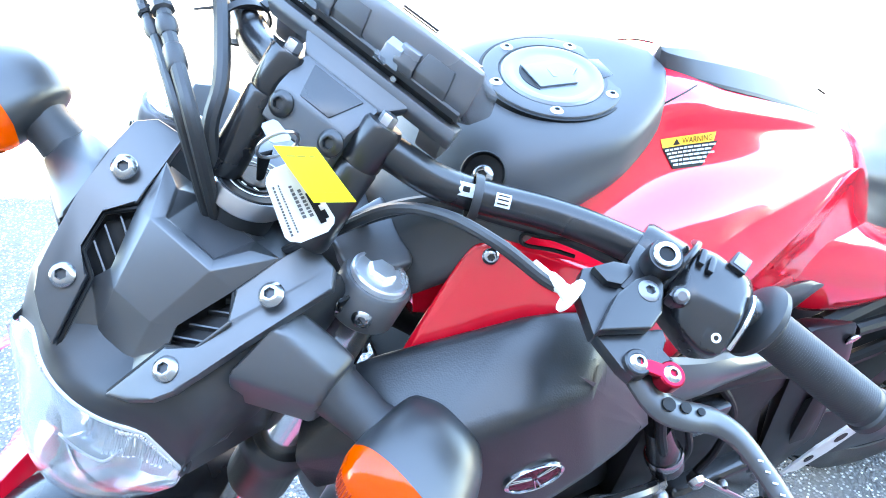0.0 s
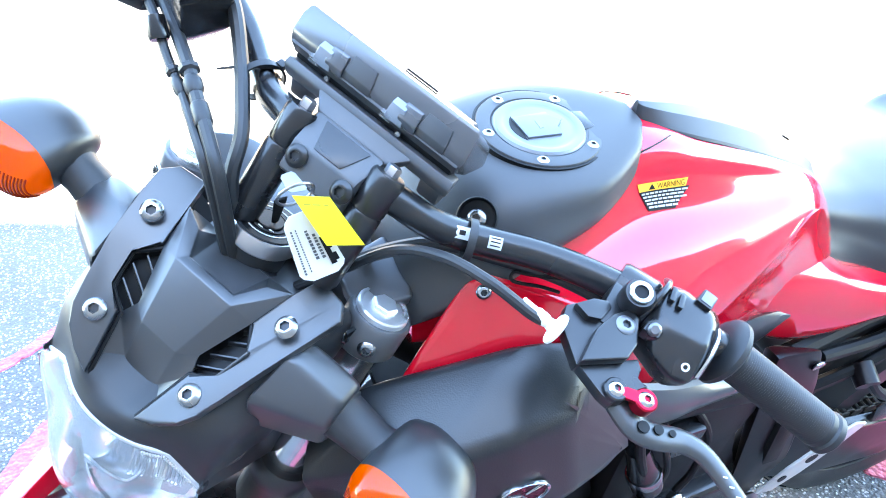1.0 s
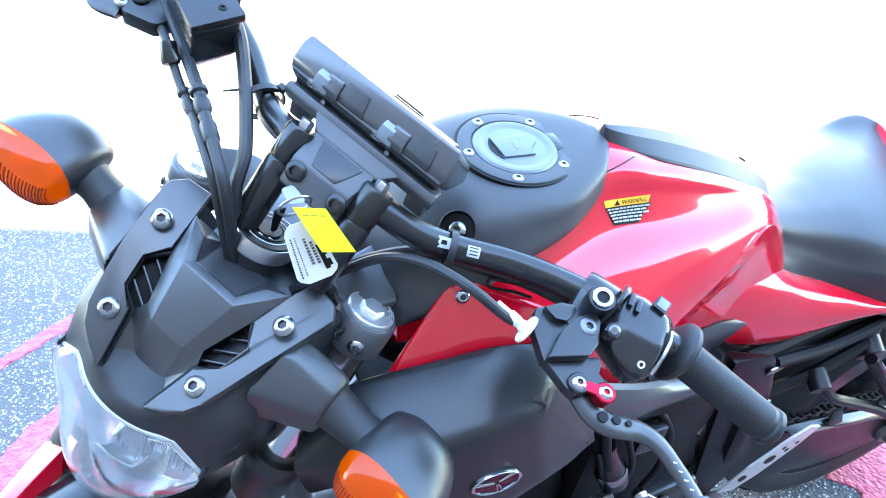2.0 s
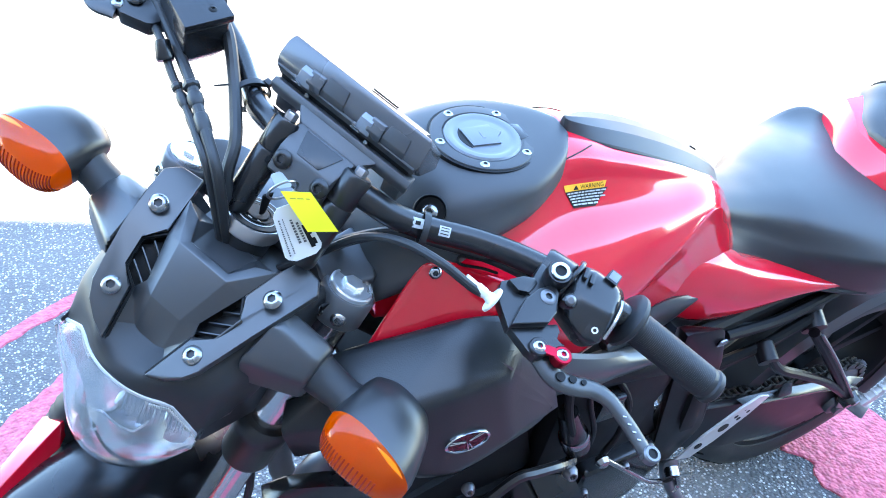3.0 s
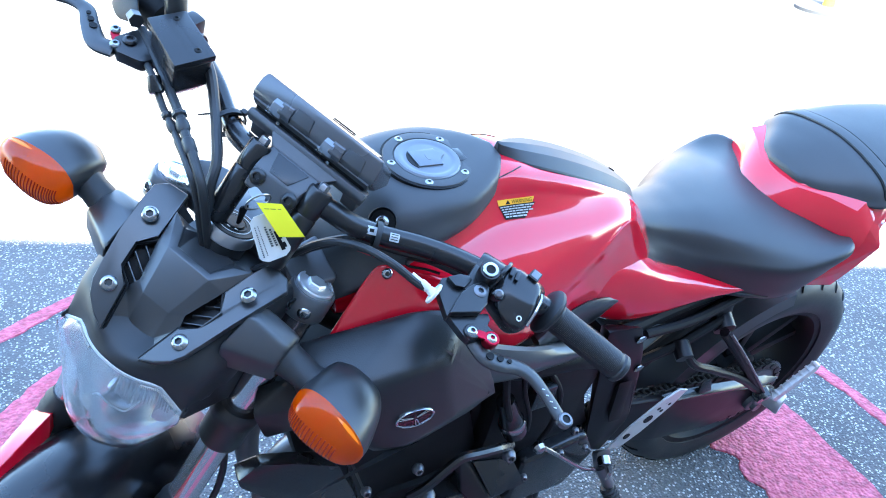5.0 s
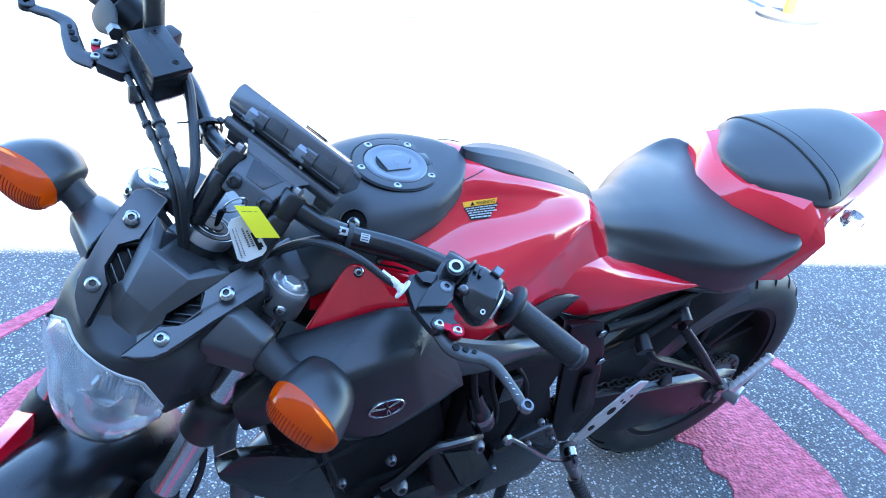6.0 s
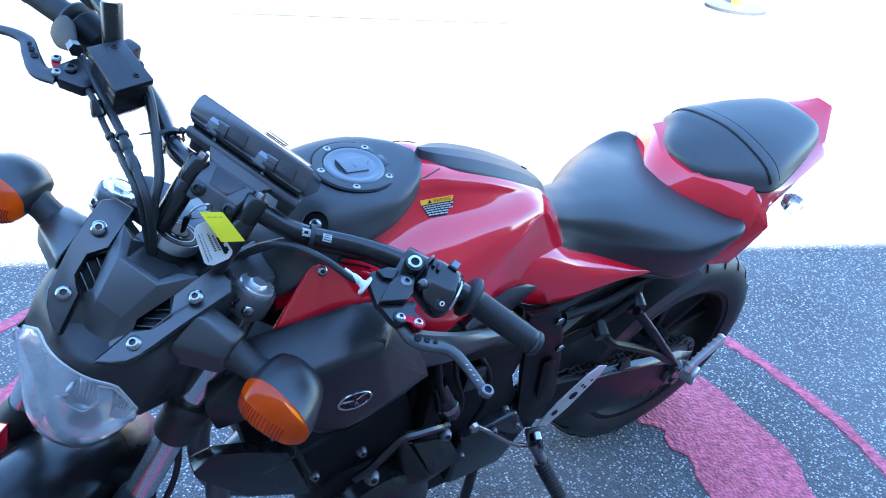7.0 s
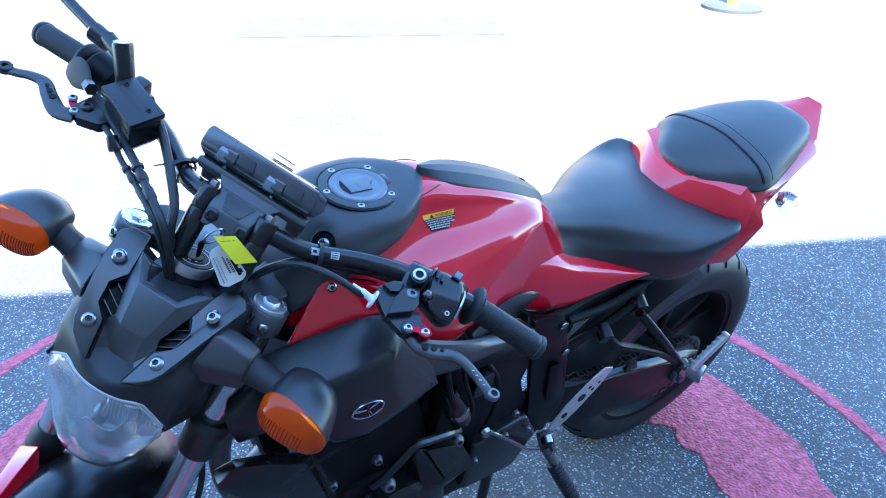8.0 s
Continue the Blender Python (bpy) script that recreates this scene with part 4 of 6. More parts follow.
swing = part("swingarm", merge(
    hull([(0.9, -0.115, 0.485), (1.1, -0.13, 0.455), (1.3, -0.132, 0.40), (1.45, -0.13, 0.35), (1.49, -0.13, 0.325), (1.47, -0.13, 0.285), (1.3, -0.135, 0.27), (1.1, -0.135, 0.31), (0.9, -0.12, 0.385), (0.9, -0.08, 0.46), (1.45, -0.1, 0.34), (1.45, -0.1, 0.29), (1.1, -0.095, 0.33), (1.1, -0.1, 0.45)], 0.008, 3),
    hull([(0.9, 0.12, 0.485), (1.1, 0.13, 0.455), (1.45, 0.13, 0.35), (1.49, 0.13, 0.325), (1.47, 0.13, 0.285), (1.1, 0.135, 0.35), (0.9, 0.12, 0.4), (1.45, 0.1, 0.34), (1.1, 0.1, 0.4)], 0.008, 3)), PINK_TINGED, None, "glossy black swingarm")
part("chain_guard", hull([(1.06, -0.12, 0.47), (1.18, -0.125, 0.455), (1.4, -0.125, 0.402), (1.49, -0.125, 0.36), (1.4, -0.14, 0.39), (1.18, -0.142, 0.445), (1.08, -0.14, 0.46), (1.2, -0.14, 0.437), (1.42, -0.138, 0.378)], 0.003), SATIN, swing)
part("guard_tab", hull([(1.16, -0.128, 0.45), (1.2, -0.128, 0.446), (1.195, -0.128, 0.478), (1.17, -0.128, 0.478), (1.16, -0.14, 0.45), (1.2, -0.14, 0.446)], 0.004), SATIN, swing)
axle_end = part("axle_nut", merge(lathe([(0, 0.022), (0.012, 0.022), (0.014, 0.019), (0.014, 0.012), (0.024, 0.012)], (1.40, -0.13, 0.318), (0, -1, 0), 24)), GREY, swing)
part("chain_adjuster", lathe([(-0.03, 0.02), (0.004, 0.024), (0.012, 0.025), (0.016, 0.023), (0.016, 0.015), (0.006, 0.012), (0.006, 0.004)], (1.422, -0.168, 0.352), (0.35, -0.9, 0.1), 28), ALLOY, swing, "alloy chain adjuster")
part("adjuster_plate", hull([(1.375, -0.15, 0.362), (1.40, -0.158, 0.376), (1.405, -0.16, 0.335), (1.385, -0.15, 0.33), (1.4, -0.125, 0.37), (1.4, -0.125, 0.335)], 0.003), ALLOY, swing)

WHEEL = Vector((1.42, 0, 0.318))
wheel = part("rear_wheel", merge(
    hoop([(-0.08, 0.232), (-0.076, 0.212), (-0.05, 0.2), (0.05, 0.2), (0.076, 0.212), (0.08, 0.232), (0.07, 0.215), (-0.07, 0.215)], WHEEL, (0, 1, 0), 56),
    lathe([(-0.06, 0.03), (-0.055, 0.06), (0.055, 0.06), (0.06, 0.03)], WHEEL, (0, 1, 0), 28)), DARK, None, "black cast rear wheel")
for k in range(10):
    part("spoke", hull([WHEEL + Matrix.Rotation(2 * math.pi * k / 10 + 0.2 * (k % 2), 3, "Y") @ Vector((x, y, z)) for x, y, z in ((-0.014, -0.035, 0.05), (0.014, -0.035, 0.05), (-0.014, 0.035, 0.05), (0.014, 0.035, 0.05), (-0.01, -0.04, 0.212), (0.01, -0.04, 0.212), (-0.01, 0.03, 0.212), (0.01, 0.03, 0.212))], 0.005), DARK, wheel)
tyre = part("tyre", hoop([(-0.082, 0.225), (-0.09, 0.245), (-0.0905, 0.265), (-0.082, 0.288), (-0.062, 0.306), (-0.03, 0.3155), (0, 0.318), (0.03, 0.3155), (0.062, 0.306), (0.082, 0.288), (0.0905, 0.265), (0.09, 0.245), (0.082, 0.225)], WHEEL, (0, 1, 0), 72), RUBBER, wheel, "worn black tyre")
for s in (-1, 1):
    first = None
    for k in range(26):
        if first is None:
            first = part("tread_groove", tube([Vector((math.cos(t) * r, s * y, math.sin(t) * r)) for y, r, t in ((0.02, 0.3172, 0.0), (0.045, 0.3118, 0.03), (0.068, 0.3022, 0.075), (0.08, 0.29, 0.1))], 0.0024, 5, 3), INK, wheel)
        else:
            groove = new("tread_groove", first.data)
            groove.parent = wheel
        (first if k == 0 else groove).matrix_local = Matrix.Translation(WHEEL) @ Matrix.Rotation(-2 * math.pi * k / 26 - (0.12 if s > 0 else 0), 4, "Y")
rings = []
for h in (-0.1, -0.106):
    rings.append([WHEEL + Vector((math.cos(2 * math.pi * i / 172) * q, h, math.sin(2 * math.pi * i / 172) * q)) for i in range(172) for q in [0.088 + 0.005 * math.cos(math.pi * 2 * (i % 4) / 4)]])
part("sprocket", merge(skin(rings), lathe([(-0.096, 0.05), (-0.1, 0.07), (-0.108, 0.07), (-0.112, 0.05)], WHEEL, (0, 1, 0), 32)), GREY, wheel)
# drive chain: one link as a mesh, repeated along the loop
chain = tagged(new("drive_chain"), "greasy dark roller chain")
chain.parent = bike


def chain_path(n):
    c1, r1, c2, r2 = Vector((0.855, -0.103, 0.44)), 0.04, Vector((1.40, -0.103, 0.318)), 0.092
    d = c2 - c1
    base = math.atan2(d.z, d.x)
    off = math.asin((r2 - r1) / d.length)
    up, dn = base + math.pi / 2 + off, base - math.pi / 2 - off
    pts = []
    span = d.length * math.cos(off)
    arc2 = r2 * (math.pi + 2 * off)
    arc1 = r1 * (math.pi - 2 * off)
    total = 2 * span + arc1 + arc2
    for i in range(n):
        q = total * i / n
        if q < span:
            a = c1 + Vector((math.cos(up), 0, math.sin(up))) * r1
            b = c2 + Vector((math.cos(up), 0, math.sin(up))) * r2
            pts.append((a.lerp(b, q / span), math.atan2((b - a).z, (b - a).x)))
        elif q < span + arc2:
            t = up - (q - span) / r2
            pts.append((c2 + Vector((math.cos(t), 0, math.sin(t))) * r2, t - math.pi / 2))
        elif q < 2 * span + arc2:
            a = c2 + Vector((math.cos(dn), 0, math.sin(dn))) * r2
            b = c1 + Vector((math.cos(dn), 0, math.sin(dn))) * r1
            pts.append((a.lerp(b, (q - span - arc2) / span), math.atan2((b - a).z, (b - a).x)))
        else:
            t = dn - (q - 2 * span - arc2) / r1
            pts.append((c1 + Vector((math.cos(t), 0, math.sin(t))) * r1, t - math.pi / 2))
    return pts


def link_mesh(gap, name):
    bms = []
    for y in (-gap, gap):
        bms.append(hull([(x, y + h, z) for h in (-0.0012, 0.0012) for x, z in ((-0.0125, 0.003), (-0.0125, -0.003), (-0.009, 0.0068), (-0.009, -0.0068), (-0.004, 0.0068), (0, 0.0048), (0, -0.0048), (-0.004, -0.0068), (0.004, 0.0068), (0.004, -0.0068), (0.009, 0.0068), (0.009, -0.0068), (0.0125, 0.003), (0.0125, -0.003))]))
    for x in (-0.0079, 0.0079):
        bms.append(lathe([(-0.009, 0.005), (0.009, 0.005)], (x, 0, 0), (0, 1, 0), 8))
    ob = link(name, merge(*bms), CHAIN)
    me = ob.data
    bpy.data.objects.remove(ob)
    return me


wide, slim = link_mesh(0.0092, "link"), link_mesh(0.0062, "link")
LINKS = 96
for i, (p, a) in enumerate(chain_path(LINKS)):
    lk = new("chain_link", wide if i % 2 else slim)
    lk.parent = chain
    lk.matrix_local = Matrix.Translation(p) @ Matrix.Rotation(-a, 4, "Y")

part("rear_hugger", skin([[WHEEL + Vector((math.cos(a) * q, y, math.sin(a) * q)) for y, q in ((-0.105, 0.3), (-0.1, 0.33), (-0.05, 0.342), (0.05, 0.342), (0.1, 0.33), (0.105, 0.3))] for a in (radians(100 + 70 * k / 8) for k in range(9))], closed=False), PLASTIC)
part("under_tail", hull([(x, s * y, z) for s in (-1, 1) for x, y, z in ((0.95, 0.1, 0.75), (0.95, 0.1, 0.68), (1.1, 0.11, 0.66), (1.3, 0.1, 0.75), (1.4, 0.08, 0.84), (1.2, 0.12, 0.77))], 0.01), DARK)
part("shock", merge(tube([(0.92, 0.0, 0.66), (1.06, 0.0, 0.52)], 0.03, 14, 2, False)), DARK)
part("muffler", hull([(x, y, z) for y in (-0.05, 0.15) for x, z in ((0.62, 0.18), (0.95, 0.16), (1.02, 0.22), (1.0, 0.3), (0.66, 0.29))], 0.03, 3), DARK, None, "short black muffler under the engine")
part("exhaust_pipe", merge(*[tube([(0.4, y, 0.62), (0.3, y, 0.5), (0.33, y, 0.3), (0.5, y, 0.2), (0.66, y, 0.22)], 0.02, 12, 6) for y in (-0.05, 0.05)]), GREY)
# side stand, folded out to the ground
foot = LEAN.inverted() @ Vector((0.70, -0.30, 0.008))
part("side_stand", merge(tube([(0.79, -0.15, 0.33), (0.76, -0.19, 0.2), tuple(foot)], 0.011, 12, 4), moved(box((0, 0, 0), (0.06, 0.035, 0.01), 0.003), Matrix.Translation(foot) @ LEAN.inverted().to_3x3().to_4x4())), SATIN, None, "black side stand on the ground")

# ---- front end: headlight, cowl, fork and handlebar (drawn straight ahead, then turned with the bars) ----

def cy(pts, s=1):
    """Half-widths from the cowl's middle to places."""
    return [(x, CY + s * u, z) for x, u, z in pts]


def plane_z(x, u):
    return min(0.954 + 0.42 * (x - 0.128) + 0.25 * (u - 0.05), 0.99 + 0.1 * (x - 0.2)) - 0.45 * max(0.0, 0.114 - x)


# headlight
def lens_point(u, v, inset=0.0):
    au = abs(u)
    if au < 0.65:
        top = 0.908 - 0.006 * au / 0.65
        xt = 0.083 + 0.018 * (au / 0.65) ** 2
    else:
        k = (au - 0.65) / 0.35
        top = 0.902 - 0.03 * k
        xt = 0.101 + 0.004 * k
    low = 0.731 + 0.128 * au ** 3.3
    y = u * 0.086 * (1 + 0.06 * math.sin(math.pi * v))
    z = top + (low - top) * v
    x = xt - 0.02 * v * (1 - au * au) - 0.03 * math.sin(math.pi * v) * (1 - 0.6 * au * au)
    nx = -1.0
    return (x - nx * inset, CY + y * (1 - inset * 2), z)


def lens_skin(inset, nu=30, nv=18):
    return [[lens_point(-1 + 2 * i / nu, j / nv, inset) for i in range(nu + 1)] for j in range(nv + 1)]


def lens_solid():
    a, b = lens_skin(0.0), lens_skin(0.003)
    bm = bmesh.new()
    va = [[bm.verts.new(p) for p in r] for r in a]
    vb = [[bm.verts.new(p) for p in r] for r in b]
    nr, nc = len(a), len(a[0])
    for j in range(nr - 1):
        for i in range(nc - 1):
            bm.faces.new((va[j][i], va[j][i + 1], va[j + 1][i + 1], va[j + 1][i]))
            bm.faces.new((vb[j][i], vb[j + 1][i], vb[j + 1][i + 1], vb[j][i + 1]))
    for i in range(nc - 1):
        bm.faces.new((va[0][i], vb[0][i], vb[0][i + 1], va[0][i + 1]))
        bm.faces.new((va[-1][i], va[-1][i + 1], vb[-1][i + 1], vb[-1][i]))
    for j in range(nr - 1):
        bm.faces.new((va[j][0], va[j + 1][0], vb[j + 1][0], vb[j][0]))
        bm.faces.new((va[j][-1], vb[j][-1], vb[j + 1][-1], va[j + 1][-1]))
    return bm


def bowl():
    """The silvered reflector behind the lens: a shallow dish with stepped facets."""
    rows = []
    for j in range(17):
        v = j / 16
        row = []
        for i in range(29):
            u = -1 + 2 * i / 28
            x, y, z = lens_point(u * 0.985, 0.02 + 0.96 * v, 0.004)
            deep = 0.042 * max(0.0, 1 - (u * u + (2 * v - 0.95) ** 2)) ** 0.7
            row.append((x + 0.004 + deep, y, z))
        rows.append(row)
    return skin(rows, closed=False)


headlight = front("headlight", loft([
    cy([(0.112, 0.0, 0.905), (0.112, 0.05, 0.9), (0.112, 0.086, 0.868), (0.115, 0.07, 0.8), (0.118, 0.03, 0.745), (0.118, 0, 0.735)]) + cy([(0.118, -0.03, 0.745), (0.115, -0.07, 0.8), (0.112, -0.086, 0.868), (0.112, -0.05, 0.9)]),
    cy([(0.16, 0.0, 0.9), (0.16, 0.05, 0.89), (0.16, 0.09, 0.86), (0.165, 0.075, 0.79), (0.165, 0.03, 0.755), (0.165, 0, 0.75)]) + cy([(0.165, -0.03, 0.755), (0.165, -0.075, 0.79), (0.16, -0.09, 0.86), (0.16, -0.05, 0.89)]),
    cy([(0.21, 0.0, 0.88), (0.21, 0.04, 0.875), (0.21, 0.06, 0.85), (0.21, 0.05, 0.81), (0.21, 0.02, 0.79), (0.21, 0, 0.79)]) + cy([(0.21, -0.02, 0.79), (0.21, -0.05, 0.81), (0.21, -0.06, 0.85), (0.21, -0.04, 0.875)]),
], 3, 2), PLASTIC, label="black housing behind a clear faceted lamp")
lens = front("lens", lens_solid(), CLEAR, headlight, "clear slightly hazed lens")
front("reflector", bowl(), MIRROR, headlight, "silvered reflector bowl")
lip = catmull([lens_point(u, v, d) for u, v, d in ((0.06, 0.37, 0.02), (-0.05, 0.275, 0.012), (-0.12, 0.3, 0.014), (-0.2, 0.33, 0.016), (-0.37, 0.355, 0.016), (-0.45, 0.3, 0.014), (-0.5, 0.22, 0.012))], 4)
front("reflector_lip", tube(lip, 0.0011, 6, 1), BRIGHT, headlight, "bright lip of the main bowl")
front("reflector_shelf", skin([[p, p + Vector((0.004, 0, -0.008)), p + Vector((0.011, 0, -0.018)), p + Vector((0.02, 0, -0.022))] for p in lip], closed=False), MIRROR, headlight)
for k in range(9):
    u = -0.14 - 0.05 * k
    front("bowl_flute", tube([lens_point(u, 0.05, 0.014), lens_point(u - 0.02, 0.15, 0.02), lens_point(u - 0.05, 0.27, 0.022)], 0.0016, 6, 2), MIRROR, headlight)
for corners in (((-0.65, 0.125), (-0.9, 0.3), (-0.875, 0.475), (-0.75, 0.475), (-0.675, 0.375)),):
    pts = [Vector(lens_point(u, v, 0.011 + 0.003 * (k % 2))) for k, (u, v) in enumerate(corners)]
    front("reflector_facet", slab(pts, 0.002, 0.0006), BRIGHT, headlight)
for k in range(13):
    u = -0.4 - 0.034 * k
    front("lens_flute", tube([lens_point(u, 0.03, 0.004), lens_point(u - 0.02, 0.13, 0.004), lens_point(u - 0.03, 0.2, 0.004)], 0.0009, 6, 2), CLEAR, headlight)
for k in range(22):
    u = -0.48 - 0.021 * k
    front("rim_tooth", box(Vector(lens_point(u, 0.035, -0.0012)), (0.0016, 0.0009, 0.005)), WHITE, headlight)
for k in range(14):
    u = 0.35 + 0.03 * k
    front("rim_tooth", box(Vector(lens_point(u, 0.03, -0.0012)), (0.0016, 0.0009, 0.0045)), WHITE, headlight)
front("bulb", lathe([(0, 0.004), (0.012, 0.008), (0.03, 0.008), (0.034, 0.012), (0.045, 0.012)], (0.085, CY, 0.835), (1, 0, 0.05), 14), STEEL, headlight)
front("lens_rim", tube([lens_point(-1 + 2 * i / 24, 0.0, -0.001) for i in range(25)], 0.0024, 6, 1), LABEL, headlight, "pale moulded rim")

# cowl: body, side plates, central hood, vents and pocket
def cowl_rows():
    """The cowl's skin from the rim over the lens back to the clamps, one half-row after another."""
    rim = [lens_point(k, 0.0) for k in (0, 0.2, 0.4, 0.6, 0.8, 0.94, 1.0)] + [lens_point(1.0, 0.14)]
    rim = [(x, y - CY, z) for x, y, z in rim]
    return [
        [(x + 0.006, u, z - 0.004) for x, u, z in rim],
        [(x - 0.001, u, z + 0.0005) for x, u, z in rim],
        [(x + 0.001, u * 1.01, z + 0.007) for x, u, z in rim],
        [(0.094, 0, 0.921), (0.094, 0.014, 0.922), (0.096, 0.03, 0.926), (0.104, 0.048, 0.927), (0.11, 0.064, 0.922), (0.112, 0.079, 0.909), (0.112, 0.087, 0.893), (0.112, 0.0885, 0.877)],
        [(0.112, 0, 0.923), (0.112, 0.014, 0.924), (0.114, 0.03, 0.93), (0.12, 0.05, 0.939), (0.127, 0.067, 0.94), (0.127, 0.082, 0.931), (0.128, 0.0905, 0.914), (0.133, 0.0895, 0.868)],
        [(0.14, 0, 0.925), (0.14, 0.014, 0.926), (0.144, 0.03, 0.934), (0.149, 0.05, 0.942), (0.154, 0.072, 0.952), (0.155, 0.087, 0.943), (0.156, 0.096, 0.924), (0.158, 0.09, 0.85)],
        [(0.18, 0, 0.93), (0.18, 0.02, 0.932), (0.18, 0.04, 0.938), (0.18, 0.06, 0.944), (0.18, 0.083, 0.97), (0.183, 0.096, 0.95), (0.183, 0.101, 0.92), (0.185, 0.09, 0.84)],
        [(0.25, 0, 0.94), (0.25, 0.02, 0.942), (0.25, 0.045, 0.955), (0.25, 0.07, 0.972), (0.25, 0.092, 0.984), (0.25, 0.1, 0.955), (0.25, 0.096, 0.91), (0.245, 0.082, 0.86)]]


def cowl_skin():
    rows = [cy(r[:0:-1]) + cy(r, -1) for r in cowl_rows()]
    bm = loft(rows, 3, 3, closed=False)
    bmesh.ops.recalc_face_normals(bm, faces=bm.faces)
    bmesh.ops.solidify(bm, geom=bm.faces[:], thickness=0.003)
    return bm


cowl = front("cowl", cowl_skin(), SHADED_PLASTIC, None, "moulded matt black cowl", 40)
hood_pts = [None, (0.1435, 0.018, 0.957), (0.187, 0.029, 0.9885), (0.224, 0.054, 0.993), (0.1955, 0.0235, 0.987), (0.2165, 0.036, 0.9905), (0.153, 0.032, 0.957), (0.14, 0.0375, 0.951), (0.231, 0.026, 0.975), (0.125, 0.017, 0.9255), (0.191, 0.047, 0.979), (0.241, 0.05, 0.96), (0.11, 0.0305, 0.9285), (0.1965, 0.0225, 0.9845), (0.2175, 0.035, 0.988)]
hood = front("hood", shell(hood_pts, [(1, -1, -2, 2), (1, 2, 10, 6), (-1, -6, -10, -2), (2, 3, 10), (-2, -10, -3), (2, -2, -4, 4), (2, 4, 5, 3), (-2, -3, -5, -4),
                                      (4, -4, -13, 13), (4, 13, 14, 5), (-4, -5, -14, -13), (13, -13, -8, 8), (13, 8, 14), (-13, -14, -8), (14, 8, 11), (-14, -11, -8), (5, 14, 11, 3), (-5, -3, -11, -14),
                                      (9, -9, -1, 1), (9, 1, 6, 7), (-9, -7, -6, -1), (9, 7, 12), (-9, -12, -7)], 0.002, 0.0009), PLASTIC, cowl, "", 40)
inner = [None, (0.231, 0.026, 0.9745), (0.241, 0.05, 0.9595), (0.285, 0.052, 0.955), (0.245, 0.024, 0.96), (0.285, 0.03, 0.945)]
front("key_surround", shell(inner, [(1, -1, -4, 4), (1, 4, 5, 3, 2), (-1, -2, -3, -5, -4), (4, -4, -5, 5)], 0.003), PLASTIC, cowl, "", 12)
for s in (-1, 1):
    edge = [(0.0965, 0.0265), (0.1395, 0.0385), (0.148, 0.0572), (0.174, 0.0635), (0.1925, 0.0485), (0.2265, 0.0565), (0.25, 0.063), (0.247, 0.088), (0.234, 0.098), (0.205, 0.091), (0.172, 0.082), (0.139, 0.0715), (0.122, 0.0665), (0.11, 0.0575), (0.102, 0.044)]
    plate = front("cowl_plate", slab(cy([(x, u, plane_z(x, u) - 0.003) for x, u in edge], s), 0.009, 0.002, 3), PLASTIC, cowl)
    seam = [(0.0962, 0.0245), (0.1402, 0.0366), (0.1488, 0.0552), (0.1738, 0.0615), (0.1922, 0.0465), (0.2265, 0.0545)]
    front("seam", tube(cy([(x, u, plane_z(x, u) - 0.0035) for x, u in seam], s), 0.002, 6, 1, False), INK, cowl)
    hexbolt("bolt", cy([(0.2015, 0.071, plane_z(0.2015, 0.071) + 0.0015)], s)[0], (-0.38, -0.2 * s, 1), 0.0092, plate)
    hexbolt("bolt", cy([(0.128, 0.05, plane_z(0.128, 0.05) + 0.0015)], s)[0], (-0.4, -0.2 * s, 1), 0.0092, plate)
    hole = [(0.1415, 0.0385), (0.1495, 0.0562), (0.1742, 0.062), (0.1905, 0.049), (0.188, 0.046), (0.153, 0.033)]
    # The black floor sheet puts the shade behind the fins into colour.
    vent = front("vent", slab(cy([(x, u, plane_z(x, u) - 0.0165) for x, u in hole], s), 0.003, 0.0008), INK, cowl, "recessed vent with an ink-black floor")
    front("vent_wall", tube(cy([(x, u, plane_z(x, u) - 0.0055) for x, u in hole[:4]], s), 0.0018, 8, 1, False), PLASTIC, vent)
    for (xa, ua), (xb, ub) in (((0.149, 0.033), (0.1585, 0.0555)), ((0.161, 0.036), (0.1705, 0.058)), ((0.175, 0.04), (0.1815, 0.0545)), ((0.187, 0.044), (0.189, 0.0485))):
        front("fin", slab(cy([(xa, ua, plane_z(xa, ua) - 0.016), (xb, ub, plane_z(xb, ub) - 0.016), (xb, ub, plane_z(xb, ub) - 0.009), (xa, ua, plane_z(xa, ua) - 0.009)], s), 0.0013), PLASTIC, vent)
    low = [(0.1071, 0.0880, 0.8516), (0.1433, 0.0920, 0.8284), (0.1888, 0.0940, 0.7925), (0.2183, 0.0920, 0.7789), (0.2333, 0.0880, 0.8048)]
    front("cowl_flank", skin([cy([(x, u, z) for x, u, z in row], s) for row in zip(*[[(x + (0.17 + 0.018 * k - x) * 0.5, 0.086, 0.905 + 0.01 * k), (x + 0.006, u - 0.001, z + 0.4 * (0.9 - z)), (x, u, z), (x + 0.012, u - 0.022, z + 0.006)] for k, (x, u, z) in enumerate(low)])], closed=False), SHADED_PLASTIC, cowl)
    # socket of the turn signal, its stalk, shell and lens
    socket = [(0.15, 0.085, 0.92), (0.15, 0.082, 0.962), (0.19, 0.085, 0.985), (0.216, 0.09, 0.975), (0.216, 0.09, 0.92), (0.178, 0.142, 0.918), (0.178, 0.14, 0.952), (0.195, 0.139, 0.965), (0.222, 0.137, 0.96), (0.224, 0.137, 0.918)]
    front("signal_socket", hull(cy(socket, s), 0.005, 3), PLASTIC, cowl)

    SY = CY - (0.02 if s > 0 else 0.0)
    LIFT = 0.028 if s > 0 else 0.0
    TALL = 0.88 if s > 0 else 1.0
    BACK = 0.007 if s > 0 else 0.0

